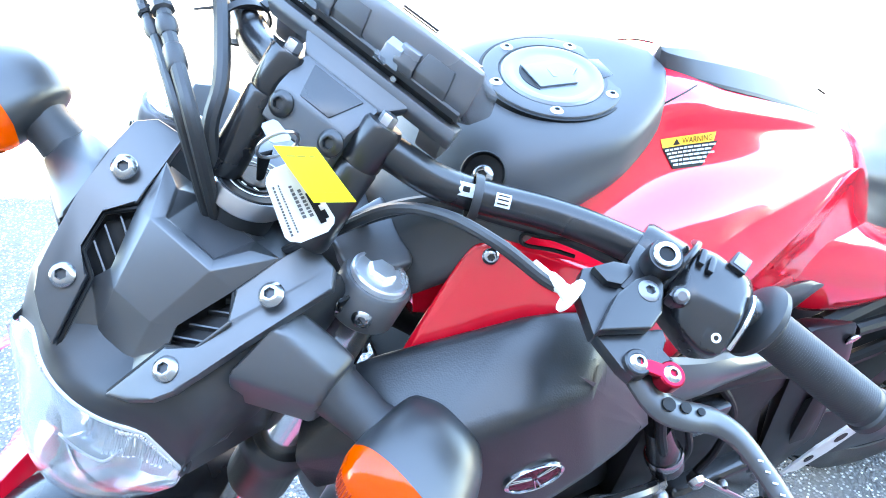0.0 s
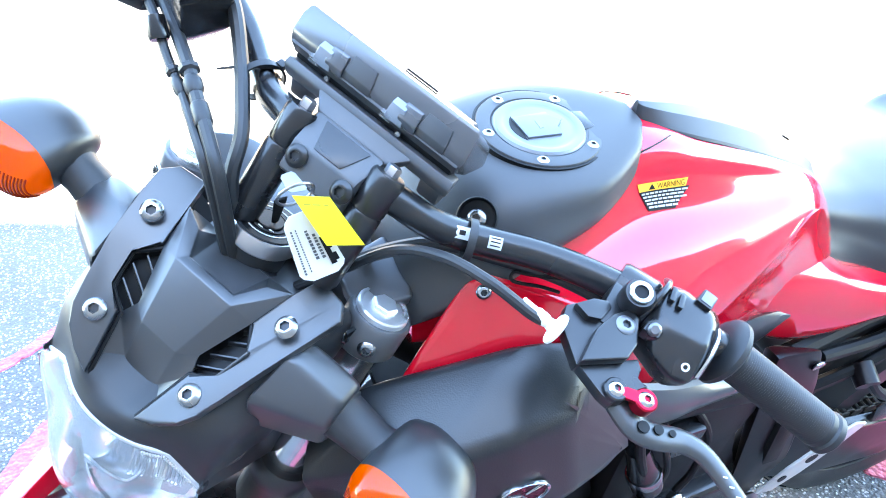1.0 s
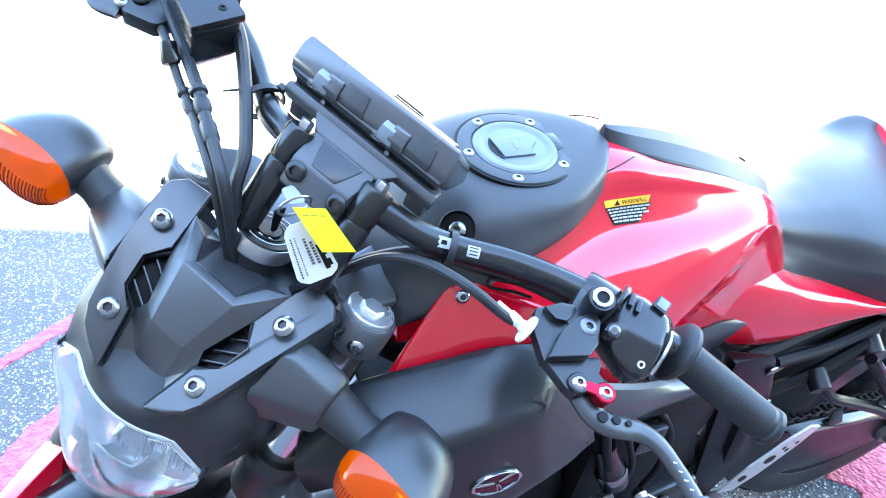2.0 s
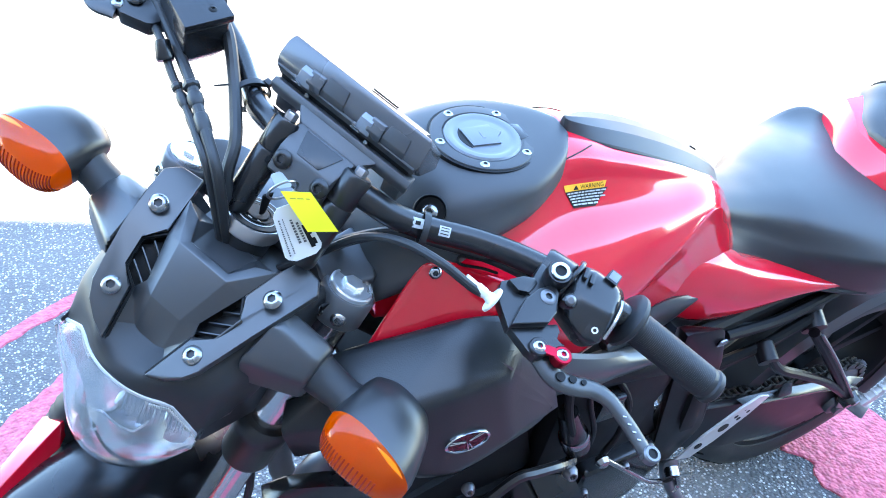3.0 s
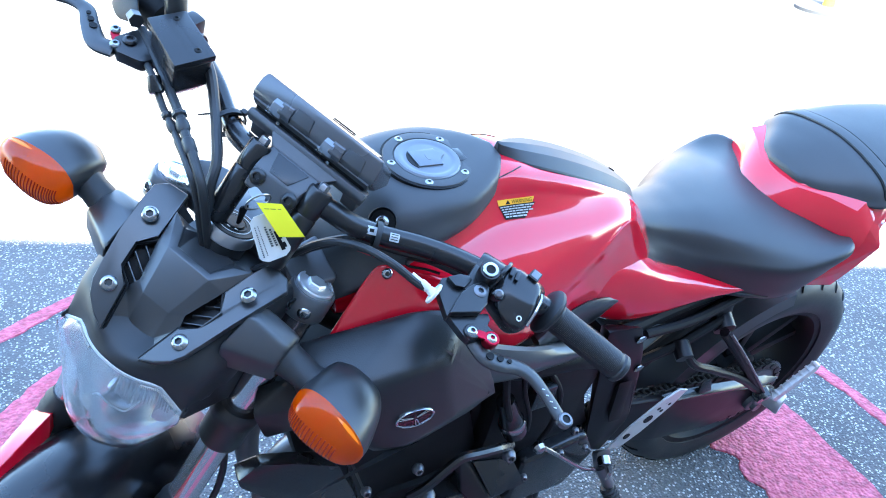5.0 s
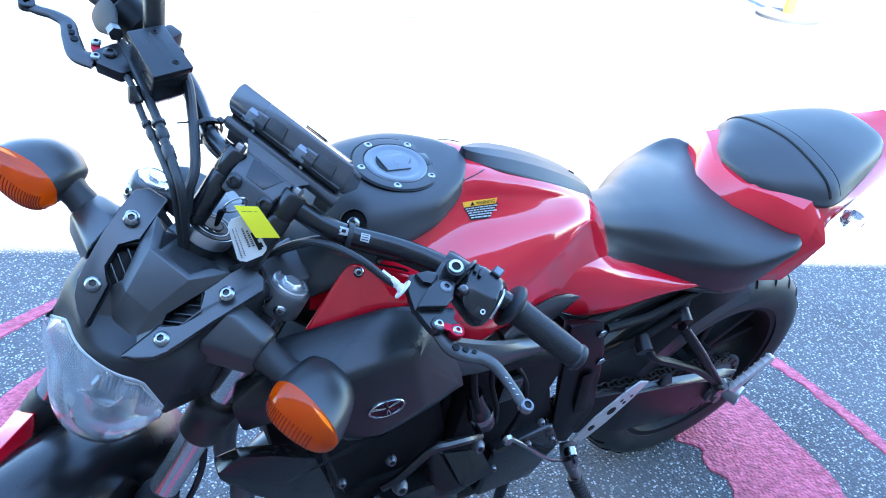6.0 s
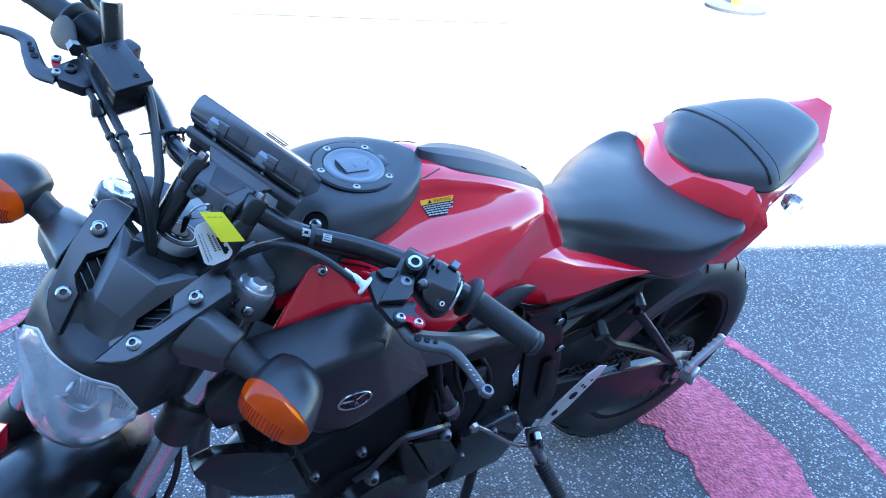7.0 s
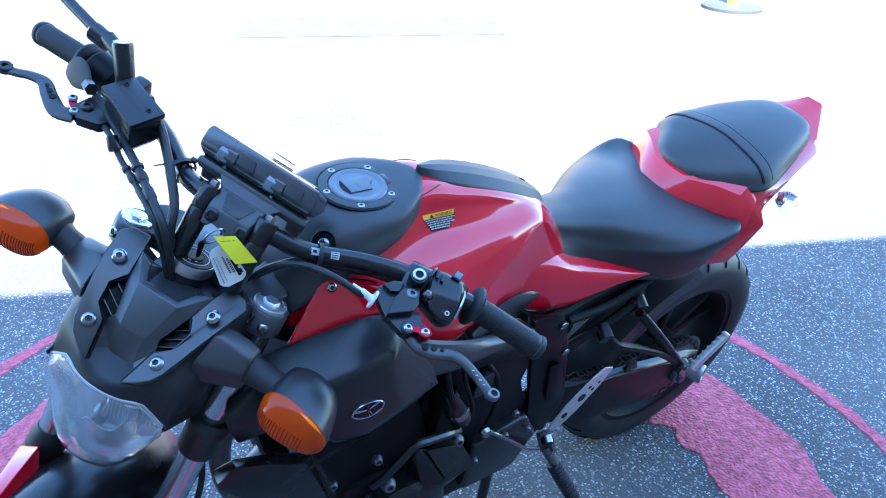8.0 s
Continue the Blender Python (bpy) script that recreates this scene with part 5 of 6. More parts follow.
    def eggs(lo, hi, scale=1.0):
        rings = []
        for u, xf, xb, h in ((0.176, 0.168, 0.205, 0.012), (0.182, 0.154, 0.232, 0.023), (0.192, 0.146, 0.24, 0.031), (0.21, 0.143, 0.246, 0.036), (0.235, 0.1445, 0.244, 0.0355), (0.255, 0.149, 0.226, 0.0295), (0.267, 0.157, 0.197, 0.019), (0.272, 0.164, 0.178, 0.008)):
            split = min(xb - BACK - 0.004, max(xf + 0.004, 0.1755 - 0.1 * max(0, u - 0.2)))
            ring_ = []
            for i in range(lo, hi + 1):
                a = math.pi * i / 12
                depth = (split - xf) if math.sin(a) >= 0 else (xb - BACK - split)
                ring_.append((split - depth * math.sin(a) * scale, SY + s * u, 0.94 + LIFT + TALL * h * math.cos(a) * scale - 0.06 * (u - 0.2)))
            rings.append(ring_)
        return rings
    def smooth(rows):
        cols = [catmull([r[i] for r in rows], 4) for i in range(len(rows[0]))]
        return skin([[c[k] for c in cols] for k in range(len(cols[0]))])
    signal = front("turn_signal", smooth(eggs(12, 24)), SHELL, None, "black shell with an amber lens")
    amber = front("signal_lens", smooth(eggs(0, 12)), AMBER, signal, "amber ribbed lens")
    crest = [catmull([r[i] for r in eggs(0, 12, 1.004)], 10) for i in range(13)]
    for k in range(9, 47, 2):
        front("lens_rib", tube([crest[i][k] for i in range(4, 11)], 0.0008, 6, 2), AMBER_RIB, amber)
    # Thin pale strip laid on the lens as its streak of light.
    front("lens_streak", skin([[crest[0][k].lerp(crest[1][k], 0.65 + d * math.sin(math.pi * (k - 36) / 20)) for d in (-0.35, -0.1, 0.1, 0.35)] for k in range(37, 56)], closed=False), AMBER_STREAK, amber, "paler strip drawn as the bright streak along the lens edge")
    front("signal_bulb", lathe([(0, 0.004), (0.004, 0.006), (0.012, 0.006), (0.016, 0.003)], (0.176, SY + s * 0.215, 0.94 + LIFT), (-1, 0, 0), 12), ORANGE_RIM, signal)
    front("signal_rim", skin([[Vector(p) for p in (r[0], r[-1])] for r in eggs(0, 12, 0.99)], closed=False), BRIGHT, signal, "silvered back of the lens")
    stalk = [[(0.2 + 0.021 * k * math.cos(a), SY + s * u, 0.94 + LIFT * (u - 0.13) / 0.065 + 0.017 * k * math.sin(a)) for a in (2 * math.pi * i / 16 for i in range(16))] for u, k in ((0.13, 1.08), (0.138, 1.1), (0.14, 1.0), (0.155, 0.92), (0.172, 0.85), (0.184, 0.95), (0.195, 1.1))]
    front("signal_stalk", skin(stalk), RUBBER, signal, "rubber stalk")

# fork, clamps and key
FORK = Vector((0.42, 0, 0.908))
for s in (-1, 1):
    top = Vector((0.279, CY + s * 0.107, 0.967))
    leg = front("fork_leg", lathe([(-0.72, 0.0205), (-0.012, 0.0205)], top, FORK, 24), CHROME, None, "polished fork tube")
    front("fork_slider", lathe([(-0.83, 0.022), (-0.80, 0.03), (-0.52, 0.03), (-0.50, 0.033), (-0.47, 0.033), (-0.46, 0.022)], top, FORK, 24), SATIN, leg)
    front("dust_seal", lathe([(-0.47, 0.027), (-0.455, 0.031), (-0.447, 0.028), (-0.438, 0.031), (-0.43, 0.028), (-0.42, 0.03), (-0.412, 0.027), (-0.402, 0.028), (-0.392, 0.0235), (-0.385, 0.022)], top, FORK, 20), RUBBER, leg)
    front("fork_cap", lathe([(-0.008, 0.0232), (0.003, 0.0232), (0.0046, 0.022), (0.0046, 0.02), (0.0036, 0.0192), (0.0036, 0.004)], top, FORK, 40), BRUSHED, leg, "bright fork cap")
    front("cap_hex", lathe([(0.003, 0.0115), (0.0068, 0.0115), (0.008, 0.0102), (0.0086, 0.004)], top, FORK, 6), BRUSHED, leg)
    front("lower_clamp", lathe([(-0.268, 0.0275), (-0.262, 0.03), (-0.226, 0.03), (-0.222, 0.0325), (-0.206, 0.0325), (-0.2, 0.029)], top, FORK, 28), CAST, leg, "black clamp round the tube")
CLAMP_AT = [Vector((0.279, CY + s * 0.107, 0.967)) for s in (-1, 1)]
triple = front("top_clamp", merge(
    *[lathe([(-0.036, 0.0262), (-0.034, 0.0282), (-0.004, 0.0282), (-0.001, 0.0262), (-0.001, 0.0232)], c, FORK, 36) for c in CLAMP_AT],
    hull([(x, CY + s * u, z) for s in (-1, 1) for x, u, z in ((0.268, 0.088, 0.94), (0.272, 0.088, 0.963), (0.31, 0.088, 0.957), (0.305, 0.085, 0.94), (0.28, 0.03, 0.945), (0.284, 0.03, 0.975), (0.345, 0.03, 0.96), (0.34, 0.025, 0.94))], 0.004)), CLAMP, None, "grey cast top clamp")
for s in (-1, 1):
    front("clamp_arm", slab([(x, CY + s * u, 0.962) for x, u in ((0.262, 0.096), (0.276, 0.06), (0.292, 0.052), (0.336, 0.06), (0.325, 0.098), (0.306, 0.118))], 0.014, 0.004, 3), CLAMP, triple)
    for du, dx in ((0.0085, 0.003), (-0.0165, -0.002)):
        front("pinch_lug", hull([(0.25 + dx + a, CY + s * (0.107 + du + b), 0.9535 + c) for a in (-0.007, 0.02) for b in (-0.0095, 0.0095) for c in (-0.015, 0.009)], 0.004, 3), CLAMP, triple)
    front("clamp_slit", box((0.2515, CY + s * 0.1035, 0.957), (0.022, 0.0024, 0.024), 0, Matrix.Rotation(radians(s * 14), 4, "Z")), INK, triple)
    hexbolt("pinch_bolt", (0.2475, CY + s * 0.119, 0.9575), (-0.75, s * 0.35, 0.5), 0.0078, triple, POLISHED)
    hexbolt("pinch_bolt", (0.2445, CY + s * 0.096, 0.9565), (-0.9, -s * 0.3, 0.25), 0.0082, triple, POLISHED)
LOCK = (0.258, CY + 0.004, 0.9895)
lock = front("ignition_lock", lathe([(-0.0125, 0.0292), (-0.011, 0.0305), (0.002, 0.0305), (0.0038, 0.0296), (0.0034, 0.0282)], LOCK, FORK, 48), ALLOY, None, "dull silver ring round a black ignition lock")
front("lock_body", lathe([(-0.04, 0.0245), (-0.0126, 0.027), (-0.0126, 0.022)], LOCK, FORK, 32), RUBBER, lock)
front("lock_face", lathe([(-0.002, 0.0282), (0.0034, 0.0282), (0.0046, 0.027), (0.0046, 0.0165)], LOCK, FORK, 40), DARK, lock)
front("lock_ring", lathe([(0.004, 0.0165), (0.0055, 0.0165), (0.0055, 0.0145), (0.0045, 0.0145)], LOCK, FORK, 32), DARK, lock)
front("lock_core", lathe([(0.0, 0.0125), (0.006, 0.0125), (0.0068, 0.0118), (0.0068, 0.004)], LOCK, FORK, 24), DARK, lock)
front("lock_mark", hoop([(0.0046, 0.0198), (0.005, 0.0198), (0.005, 0.0208), (0.0046, 0.0208)], LOCK, FORK, 32), LABEL, lock, "thin pale printed ring")
for k, a in enumerate((0.4, 1.1, 1.8)):
    c = Vector(LOCK) + FORK * 0.0053
    e1 = Vector((0.908, 0, -0.42))
    d1 = Vector((0, -1, 0))
    p = c - e1 * 0.0135 * math.cos(a - 1.0) + d1 * 0.0135 * math.sin(a - 1.0)
    front("lock_mark", box(p, (0.0012, 0.0045, 0.0004), 0, Matrix.Rotation(radians(-24.8), 4, "Y")), WHITE, lock)

# handlebar, risers and dash
bar_half = [(0.303, 0.0, 1.06), (0.303, -0.035, 1.06), (0.307, -0.055, 1.059), (0.318, -0.085, 1.05), (0.338, -0.117, 1.044), (0.362, -0.157, 1.044), (0.378, -0.2, 1.047), (0.386, -0.24, 1.05), (0.398, -0.319, 1.05), (0.419, -0.41, 1.024)]
handlebar = front("handlebar", tube(bar_half[::-1] + [(x, -y, z) for x, y, z in bar_half[1:]], 0.0125, 16), SATIN, None, "satin black handlebar tube")
UP = Vector((0.62, 0, 0.785)).normalized()
for s in (-1, 1):
    base = Vector((0.2455, s * 0.042, 0.9987))
    riser = front("riser", merge(lathe([(0.0, 0.0125), (0.004, 0.0142), (0.066, 0.0142), (0.068, 0.0132), (0.07, 0.0142), (0.098, 0.0142), (0.101, 0.0125)], base, UP, 28)), SATIN, handlebar)
    front("riser_bolt", lathe([(0, 0.0062), (0.007, 0.0062), (0.0082, 0.0054), (0.0082, 0.002)], base + UP * 0.1, UP, 6), ALLOY, riser)
def pod(y, k=1.0):
    """Across the instrument pod: y along it, in halves of its width."""
    return 0.003 + 0.083 * y * k


dash = front("dash", hull([(x, pod(yy, k), z) for yy in (-1, 1) for x, k, z in ((0.334, 1.0, 1.098), (0.3355, 1.02, 1.107), (0.347, 1.0, 1.1225), (0.352, 0.96, 1.126), (0.398, 0.95, 1.0705), (0.389, 1.0, 1.057), (0.352, 1.0, 1.076), (0.3385, 0.95, 1.087))], 0.0025, 2), POD, None, "black digital instrument pod")
front("screen", hull([(x, pod(y), z) for y in (-0.86, 0.86) for x, z in ((0.3535, 1.1235), (0.3695, 1.1118), (0.391, 1.0815), (0.395, 1.07), (0.35, 1.115))], 0.002, 3), SCREEN, dash, "glossy dark display")
front("screen_key", tube([(0.3702, 0.002, 1.1125), (0.3702, -0.028, 1.1125)], 0.0009, 6, 2, False), INK, dash)
front("pod_back", slab([(0.3342, pod(0.98), 1.1005), (0.3342, pod(-0.98), 1.1005), (0.3395, pod(-0.96), 1.087), (0.3395, pod(0.96), 1.087)], 0.004, 0.001), MATT, dash)
for y0 in (0.5, -0.36):
    front("dash_step", hull([(x, pod(y0 - 0.03 + 0.1 * q * k), z) for q in (-1, 1) for x, z, k in ((0.3322, 1.099, 1.0), (0.3318, 1.107, 1.0), (0.3395, 1.1155, 0.9), (0.346, 1.115, 1.0), (0.345, 1.095, 1.0))], 0.0012), POD, dash)
    # Darker slab beside the step paints its shaded side on the facet.
    front("step_shade", hull([(x, pod(y0 - 0.29 + 0.16 * q * k), z) for q in (-1, 1) for x, z, k in ((0.3335, 1.1, 1.0), (0.3343, 1.1075, 1.0), (0.3425, 1.1188, 0.8), (0.346, 1.115, 1.0), (0.345, 1.098, 1.0))], 0.0008), MATT, dash)
    front("dash_tab", hull([(0.3305 + dx, pod(y0 + 0.1) + dy * (1 - 0.25 * (dz > 0.012)), 1.0965 + dz) for dx, dz in ((0.0, 0.002), (0.004, 0.016), (0.012, 0.0), (0.014, 0.018)) for dy in (-0.0085, 0.0085)], 0.001), DASH_TAB, dash)
    front("tab_window", hull([(0.3302 + dx, pod(y0 + 0.18) + dy, 1.096 + dz) for dx, dz in ((0.0, 0.0), (0.001, 0.006), (0.01, 0.0), (0.01, 0.006)) for dy in (-0.005, 0.005)], 0.0006), CLEAR, dash)
    front("clip_screw", lathe([(0, 0.0026), (0.0015, 0.0022), (0.0015, 0.001)], (0.3338, pod(y0 + 0.02), 1.089), (-1, 0, 0.3), 12), POLISHED, dash)
front("dash_base", hull([(x, pod(y), z) for y in (-0.93, 0.93) for x, z in ((0.336, 1.09), (0.336, 1.081), (0.36, 1.075), (0.36, 1.09))], 0.002), DARK, dash)
bracket = front("dash_bracket", merge(
    hull([(x, y, z) for yy in (-1, 1) for x, y, z in ((0.327, 0.081 * yy, 1.071), (0.325, 0.083 * yy, 1.083), (0.33, 0.082 * yy, 1.088), (0.345, 0.08 * yy, 1.08), (0.34, 0.078 * yy, 1.068))], 0.002),
    hull([(x, y, z) for yy in (-1, 1) for x, y, z in ((0.308, 0.03 * yy, 1.068), (0.312, 0.034 * yy, 1.079), (0.33, 0.05 * yy, 1.085), (0.332, 0.045 * yy, 1.072))], 0.002),
    hull([(x, s * y, z) for s in (-1, 1) for x, y, z in ((0.268, 0.029, 1.054), (0.271, 0.031, 1.047), (0.276, 0.031, 1.045), (0.283, 0.03, 1.073), (0.312, 0.033, 1.08), (0.318, 0.033, 1.07))], 0.0025)), HAZED, None, "black bracket under the pod")
# Thin dark slab on the plate stands in for the pocket's shade.
front("pocket_shade", hull([(x, s * y, z) for s in (-1, 1) for x, y, z in ((0.2852, 0.013, 1.0748), (0.309, 0.022, 1.0806), (0.2865, 0.012, 1.0715), (0.31, 0.021, 1.075))], 0.001), SATIN, bracket)
for s in (-1, 1):
    hexbolt("bracket_bolt", (0.2765, s * 0.022 - 0.002, 1.066), (-0.75, 0, 0.66), 0.0092, bracket, SATIN, 0.4)
    # Added grey block imitates the tank cover's lit top in the gap.
    front("gap_block", box((0.338, s * 0.066, 1.064), (0.02, 0.02, 0.02), 0.003), GREY, bracket)

# grips and switches
def along(y, s, dx=0.0, dz=0.0):
    for a, b in zip(bar_half, bar_half[1:]):
        if -a[1] <= y <= -b[1] or b is bar_half[-1]:
            t = (y + a[1]) / (-b[1] + a[1])
            return Vector((a[0] + (b[0] - a[0]) * t + dx, s * y, a[2] + (b[2] - a[2]) * t + dz))


for s in (-1, 1):
    a, b = along(0.308, s), along(0.42, s)
    d = (b - a).normalized()
    ln = (b - a).length
    prof = [(0.0, 0.0175), (0.002, 0.0255), (0.005, 0.0285), (0.009, 0.0285), (0.012, 0.0255), (0.016, 0.0168)]
    k = 46
    for i in range(k):
        h = 0.02 + (ln - 0.03) * i / (k - 1)
        prof += [(h - 0.0006, 0.0166), (h + 0.0003, 0.0172), (h + 0.0009, 0.0172)]
    prof += [(ln - 0.004, 0.0165), (ln - 0.002, 0.0182), (ln + 0.003, 0.0182), (ln + 0.006, 0.0155), (ln + 0.006, 0.006)]
    front("grip", lathe(prof, a, d, 36), RUBBER, handlebar, "ribbed black rubber grip")

# left hand: clutch perch, lever, switch box
perch = front("clutch_perch", merge(
    lathe([(-0.016, 0.019), (-0.013, 0.0205), (0.013, 0.0205), (0.016, 0.019)], along(0.234, -1), (0.1, -1, 0.05), 24),
    hull([(x, y, z) for x, y in ((0.372, -0.217), (0.37, -0.25), (0.335, -0.25), (0.33, -0.222)) for z in (1.045, 1.068)], 0.004),
    slab([(x, y, 1.0605) for x, y in ((0.2905, -0.2307), (0.3263, -0.263), (0.3205, -0.2694), (0.3111, -0.2685), (0.3131, -0.2796), (0.2956, -0.2721), (0.2821, -0.2648), (0.2829, -0.2557))], 0.011, 0.0015),
    slab([(x, y, 1.0605) for x, y in ((0.2885, -0.2315), (0.3095, -0.205), (0.325, -0.2), (0.341, -0.211), (0.349, -0.223), (0.33, -0.255), (0.312, -0.256))], 0.011, 0.0015)), SATIN, None, "black clutch lever perch")
front("perch_cap", slab([(x, y, 1.0705) for x, y in ((0.2875, -0.2312), (0.3193, -0.2268), (0.338, -0.2305), (0.3532, -0.2386), (0.3491, -0.2471), (0.3295, -0.2562), (0.3141, -0.256))], 0.009, 0.0018, 3), SATIN, perch)
front("perch_lug", slab([(x, y, 1.069) for x, y in ((0.3265, -0.2042), (0.3405, -0.2125), (0.347, -0.222), (0.344, -0.227), (0.3292, -0.2258), (0.3236, -0.2172))], 0.007, 0.0018), SATIN, perch)
hexbolt("perch_bolt", (0.3365, -0.2417, 1.075), (0, 0, 1), 0.0078, perch, GREY, 0.1, 0.25)
BOSS = (0.3635, -0.237, 1.0665)
front("mirror_boss", lathe([(-0.02, 0.0125), (0.008, 0.0128), (0.017, 0.0122), (0.02, 0.011), (0.02, 0.0085), (0.008, 0.008)], BOSS, (-0.2, 0.05, 1), 28), SATIN, perch)
front("boss_ring", lathe([(0.0195, 0.009), (0.0218, 0.009), (0.0226, 0.0084), (0.0222, 0.0055), (0.0185, 0.0053)], BOSS, (-0.2, 0.05, 1), 28), POLISHED, perch, "bright threaded mirror hole")
# Dark plug in the ring paints the shade inside the hole.
front("boss_hole", lathe([(0.0, 0.0053), (0.0205, 0.0053), (0.0205, 0.001)], BOSS, (-0.2, 0.05, 1), 20), DARK, perch)



def lever(points):
    """A short folding lever, drilled near its root."""
    line = catmull([(x, y, z) for x, y, z in points], 8)
    rings = []
    for i, p in enumerate(line):
        t = i / (len(line) - 1)
        d = (line[min(i + 1, len(line) - 1)] - line[max(i - 1, 0)]).normalized()
        side = Vector((0, 0, 1)).cross(d).normalized()
        w = 0.0135 - 0.006 * min(1, t * 1.4) + (0.002 if t > 0.93 else 0)
        h = 0.0055 - 0.0012 * t
        rings.append([p + side * w * math.cos(a) + Vector((0, 0, 1)) * h * math.sin(a) for a in (2 * math.pi * k / 12 + 0.26 for k in range(12))])
    return skin(rings)


left_lever = front("clutch_lever", lever([(0.301, -0.2594, 1.056), (0.2932, -0.275, 1.054), (0.2894, -0.289, 1.052), (0.2947, -0.304, 1.05), (0.3078, -0.322, 1.047), (0.3112, -0.341, 1.046), (0.3048, -0.3655, 1.044), (0.2965, -0.385, 1.043), (0.2935, -0.393, 1.042)]), SHELL, None, "short black folding lever")
front("lever_end", lathe([(-0.005, 0.0065), (-0.0035, 0.0082), (0.0035, 0.0082), (0.005, 0.0068), (0.005, 0.0046), (-0.005, 0.0046)], (0.2943, -0.3945, 1.044), (0, 0, 1), 26), GREY, left_lever, "bright lever end")
# Black plug: the shade in the lever's end hole, as colour.
front("end_hole", lathe([(-0.0046, 0.0046), (0.0036, 0.0046), (0.0036, 0.001)], (0.2943, -0.3945, 1.044), (0, 0, 1), 20), INK, left_lever)
for k, (x, y, r) in enumerate(((0.2869, -0.2922, 0.0044), (0.2941, -0.3023, 0.0036), (0.3003, -0.3119, 0.0026))):
    # Black disc on the lever stands in for a shaded hole.
    front("lever_hole", lathe([(0, r * 1.05), (0.0012, r), (0.0012, r * 0.3)], (x + 0.0025, y, 1.0575 - 0.0018 * k), (0, 0, 1), 16), INK, left_lever)
front("lever_adjuster", hull([(x, y, z) for x, y in ((0.2955, -0.2595), (0.2875, -0.2635), (0.304, -0.28), (0.296, -0.2845)) for z in (1.0665, 1.0705)], 0.0012), MAGENTA, left_lever, "red anodised adjuster")
for x, y in ((0.2914, -0.2615), (0.3, -0.282)):
    front("adjuster_boss", lathe([(-0.006, 0.0088), (0.003, 0.0088), (0.004, 0.0078)], (x, y, 1.0665), (0, 0, 1), 20), MAGENTA if x > 0.295 else SATIN, left_lever)
    hexbolt("adjuster_screw", (x, y, 1.0695), (0, 0, 1), 0.0062, left_lever, POLISHED)
front("lever_writing", merge(*[box((0.3055 - 0.0032 * k, -0.358 - 0.0068 * k, 1.0495), (0.0035, 0.0012, 0.0004), 0, Matrix.Rotation(radians(-60), 4, "Z")) for k in range(4)]), LABEL, left_lever, "pale lettering bars")

box_l = front("switch_box", hull(
    [(x, y, 1.083) for x, y in ((0.368, -0.248), (0.384, -0.249), (0.391, -0.262), (0.391, -0.287), (0.38, -0.295), (0.362, -0.297), (0.354, -0.262))] +
    [(x, y, 1.066) for x, y in ((0.352, -0.248), (0.4, -0.247), (0.409, -0.262), (0.409, -0.298), (0.37, -0.305), (0.335, -0.303), (0.33, -0.286), (0.336, -0.262))] +
    [(x, y, 1.03) for x, y in ((0.36, -0.25), (0.4, -0.25), (0.405, -0.302), (0.36, -0.302), (0.345, -0.29))], 0.0055, 3), SATIN, None, "black left-hand switch box")
front("box_joint", tube([(0.352, -0.2475, 1.068), (0.366, -0.2482, 1.0835), (0.385, -0.249, 1.0845), (0.402, -0.248, 1.068)], 0.0026, 8, 5), SATIN, box_l)
front("horn_button", hull([(x, y, z) for x, y, z in ((0.347, -0.281, 1.076), (0.353, -0.297, 1.0765), (0.337, -0.301, 1.068), (0.3315, -0.287, 1.068), (0.347, -0.283, 1.06), (0.34, -0.3, 1.06))], 0.0018), SATIN, box_l)
front("horn_mark", hoop([(0, 0.0018), (0.0006, 0.0018), (0.0006, 0.0032), (0, 0.0032)], (0.3415, -0.292, 1.0728), (-0.5, -0.1, 0.86), 14), WHITE, box_l)
front("turn_switch", hull([(x, y, z) for x, y in ((0.342, -0.252), (0.352, -0.253), (0.353, -0.266), (0.343, -0.265)) for z in (1.066, 1.0775)], 0.002), SATIN, box_l)
front("turn_lever", lathe([(0, 0.0055), (0.007, 0.005), (0.009, 0.003)], (0.3475, -0.259, 1.077), (-0.6, 0, 0.8), 16), GREY, box_l)
for k in range(2):
    front("dip_switch", box((0.3775 - 0.001 * k, -0.2555 - 0.0075 * k, 1.0845), (0.013, 0.0048, 0.007), 0.0016, Matrix.Rotation(radians(12), 4, "Z")), SATIN, box_l)
front("choke_tab", hull([(x, y, z) for x, y in ((0.388, -0.271), (0.403, -0.272), (0.403, -0.284), (0.388, -0.284)) for z in (1.072, 1.0865)], 0.002), SATIN, box_l)
front("tab_face", slab([(0.39, -0.2735, 1.0868), (0.4005, -0.2735, 1.0868), (0.4005, -0.2825, 1.0868), (0.39, -0.2825, 1.0868)], 0.0008, 0.0002), GREY, box_l)
front("bright_strip", tube([(0.346, -0.3035, 1.066), (0.358, -0.302, 1.077), (0.372, -0.2995, 1.0825), (0.38, -0.2965, 1.083)], 0.002, 6), POLISHED, box_l)

# right hand: brake reservoir, lever, throttle housing
master = front("brake_reservoir", hull([(x, y, z) for x, y in ((0.327, 0.228), (0.367, 0.216), (0.342, 0.151), (0.297, 0.163)) for z in (1.06, 1.094)] + [(0.307, 0.17, 1.045), (0.335, 0.162, 1.045), (0.345, 0.2, 1.05)], 0.004, 3), SATIN, None, "black brake fluid reservoir")
lid = front("reservoir_lid", slab([(0.324, 0.233, 1.099), (0.370, 0.220, 1.099), (0.344, 0.148, 1.099), (0.294, 0.161, 1.099)], 0.009, 0.0028), SATIN, master)
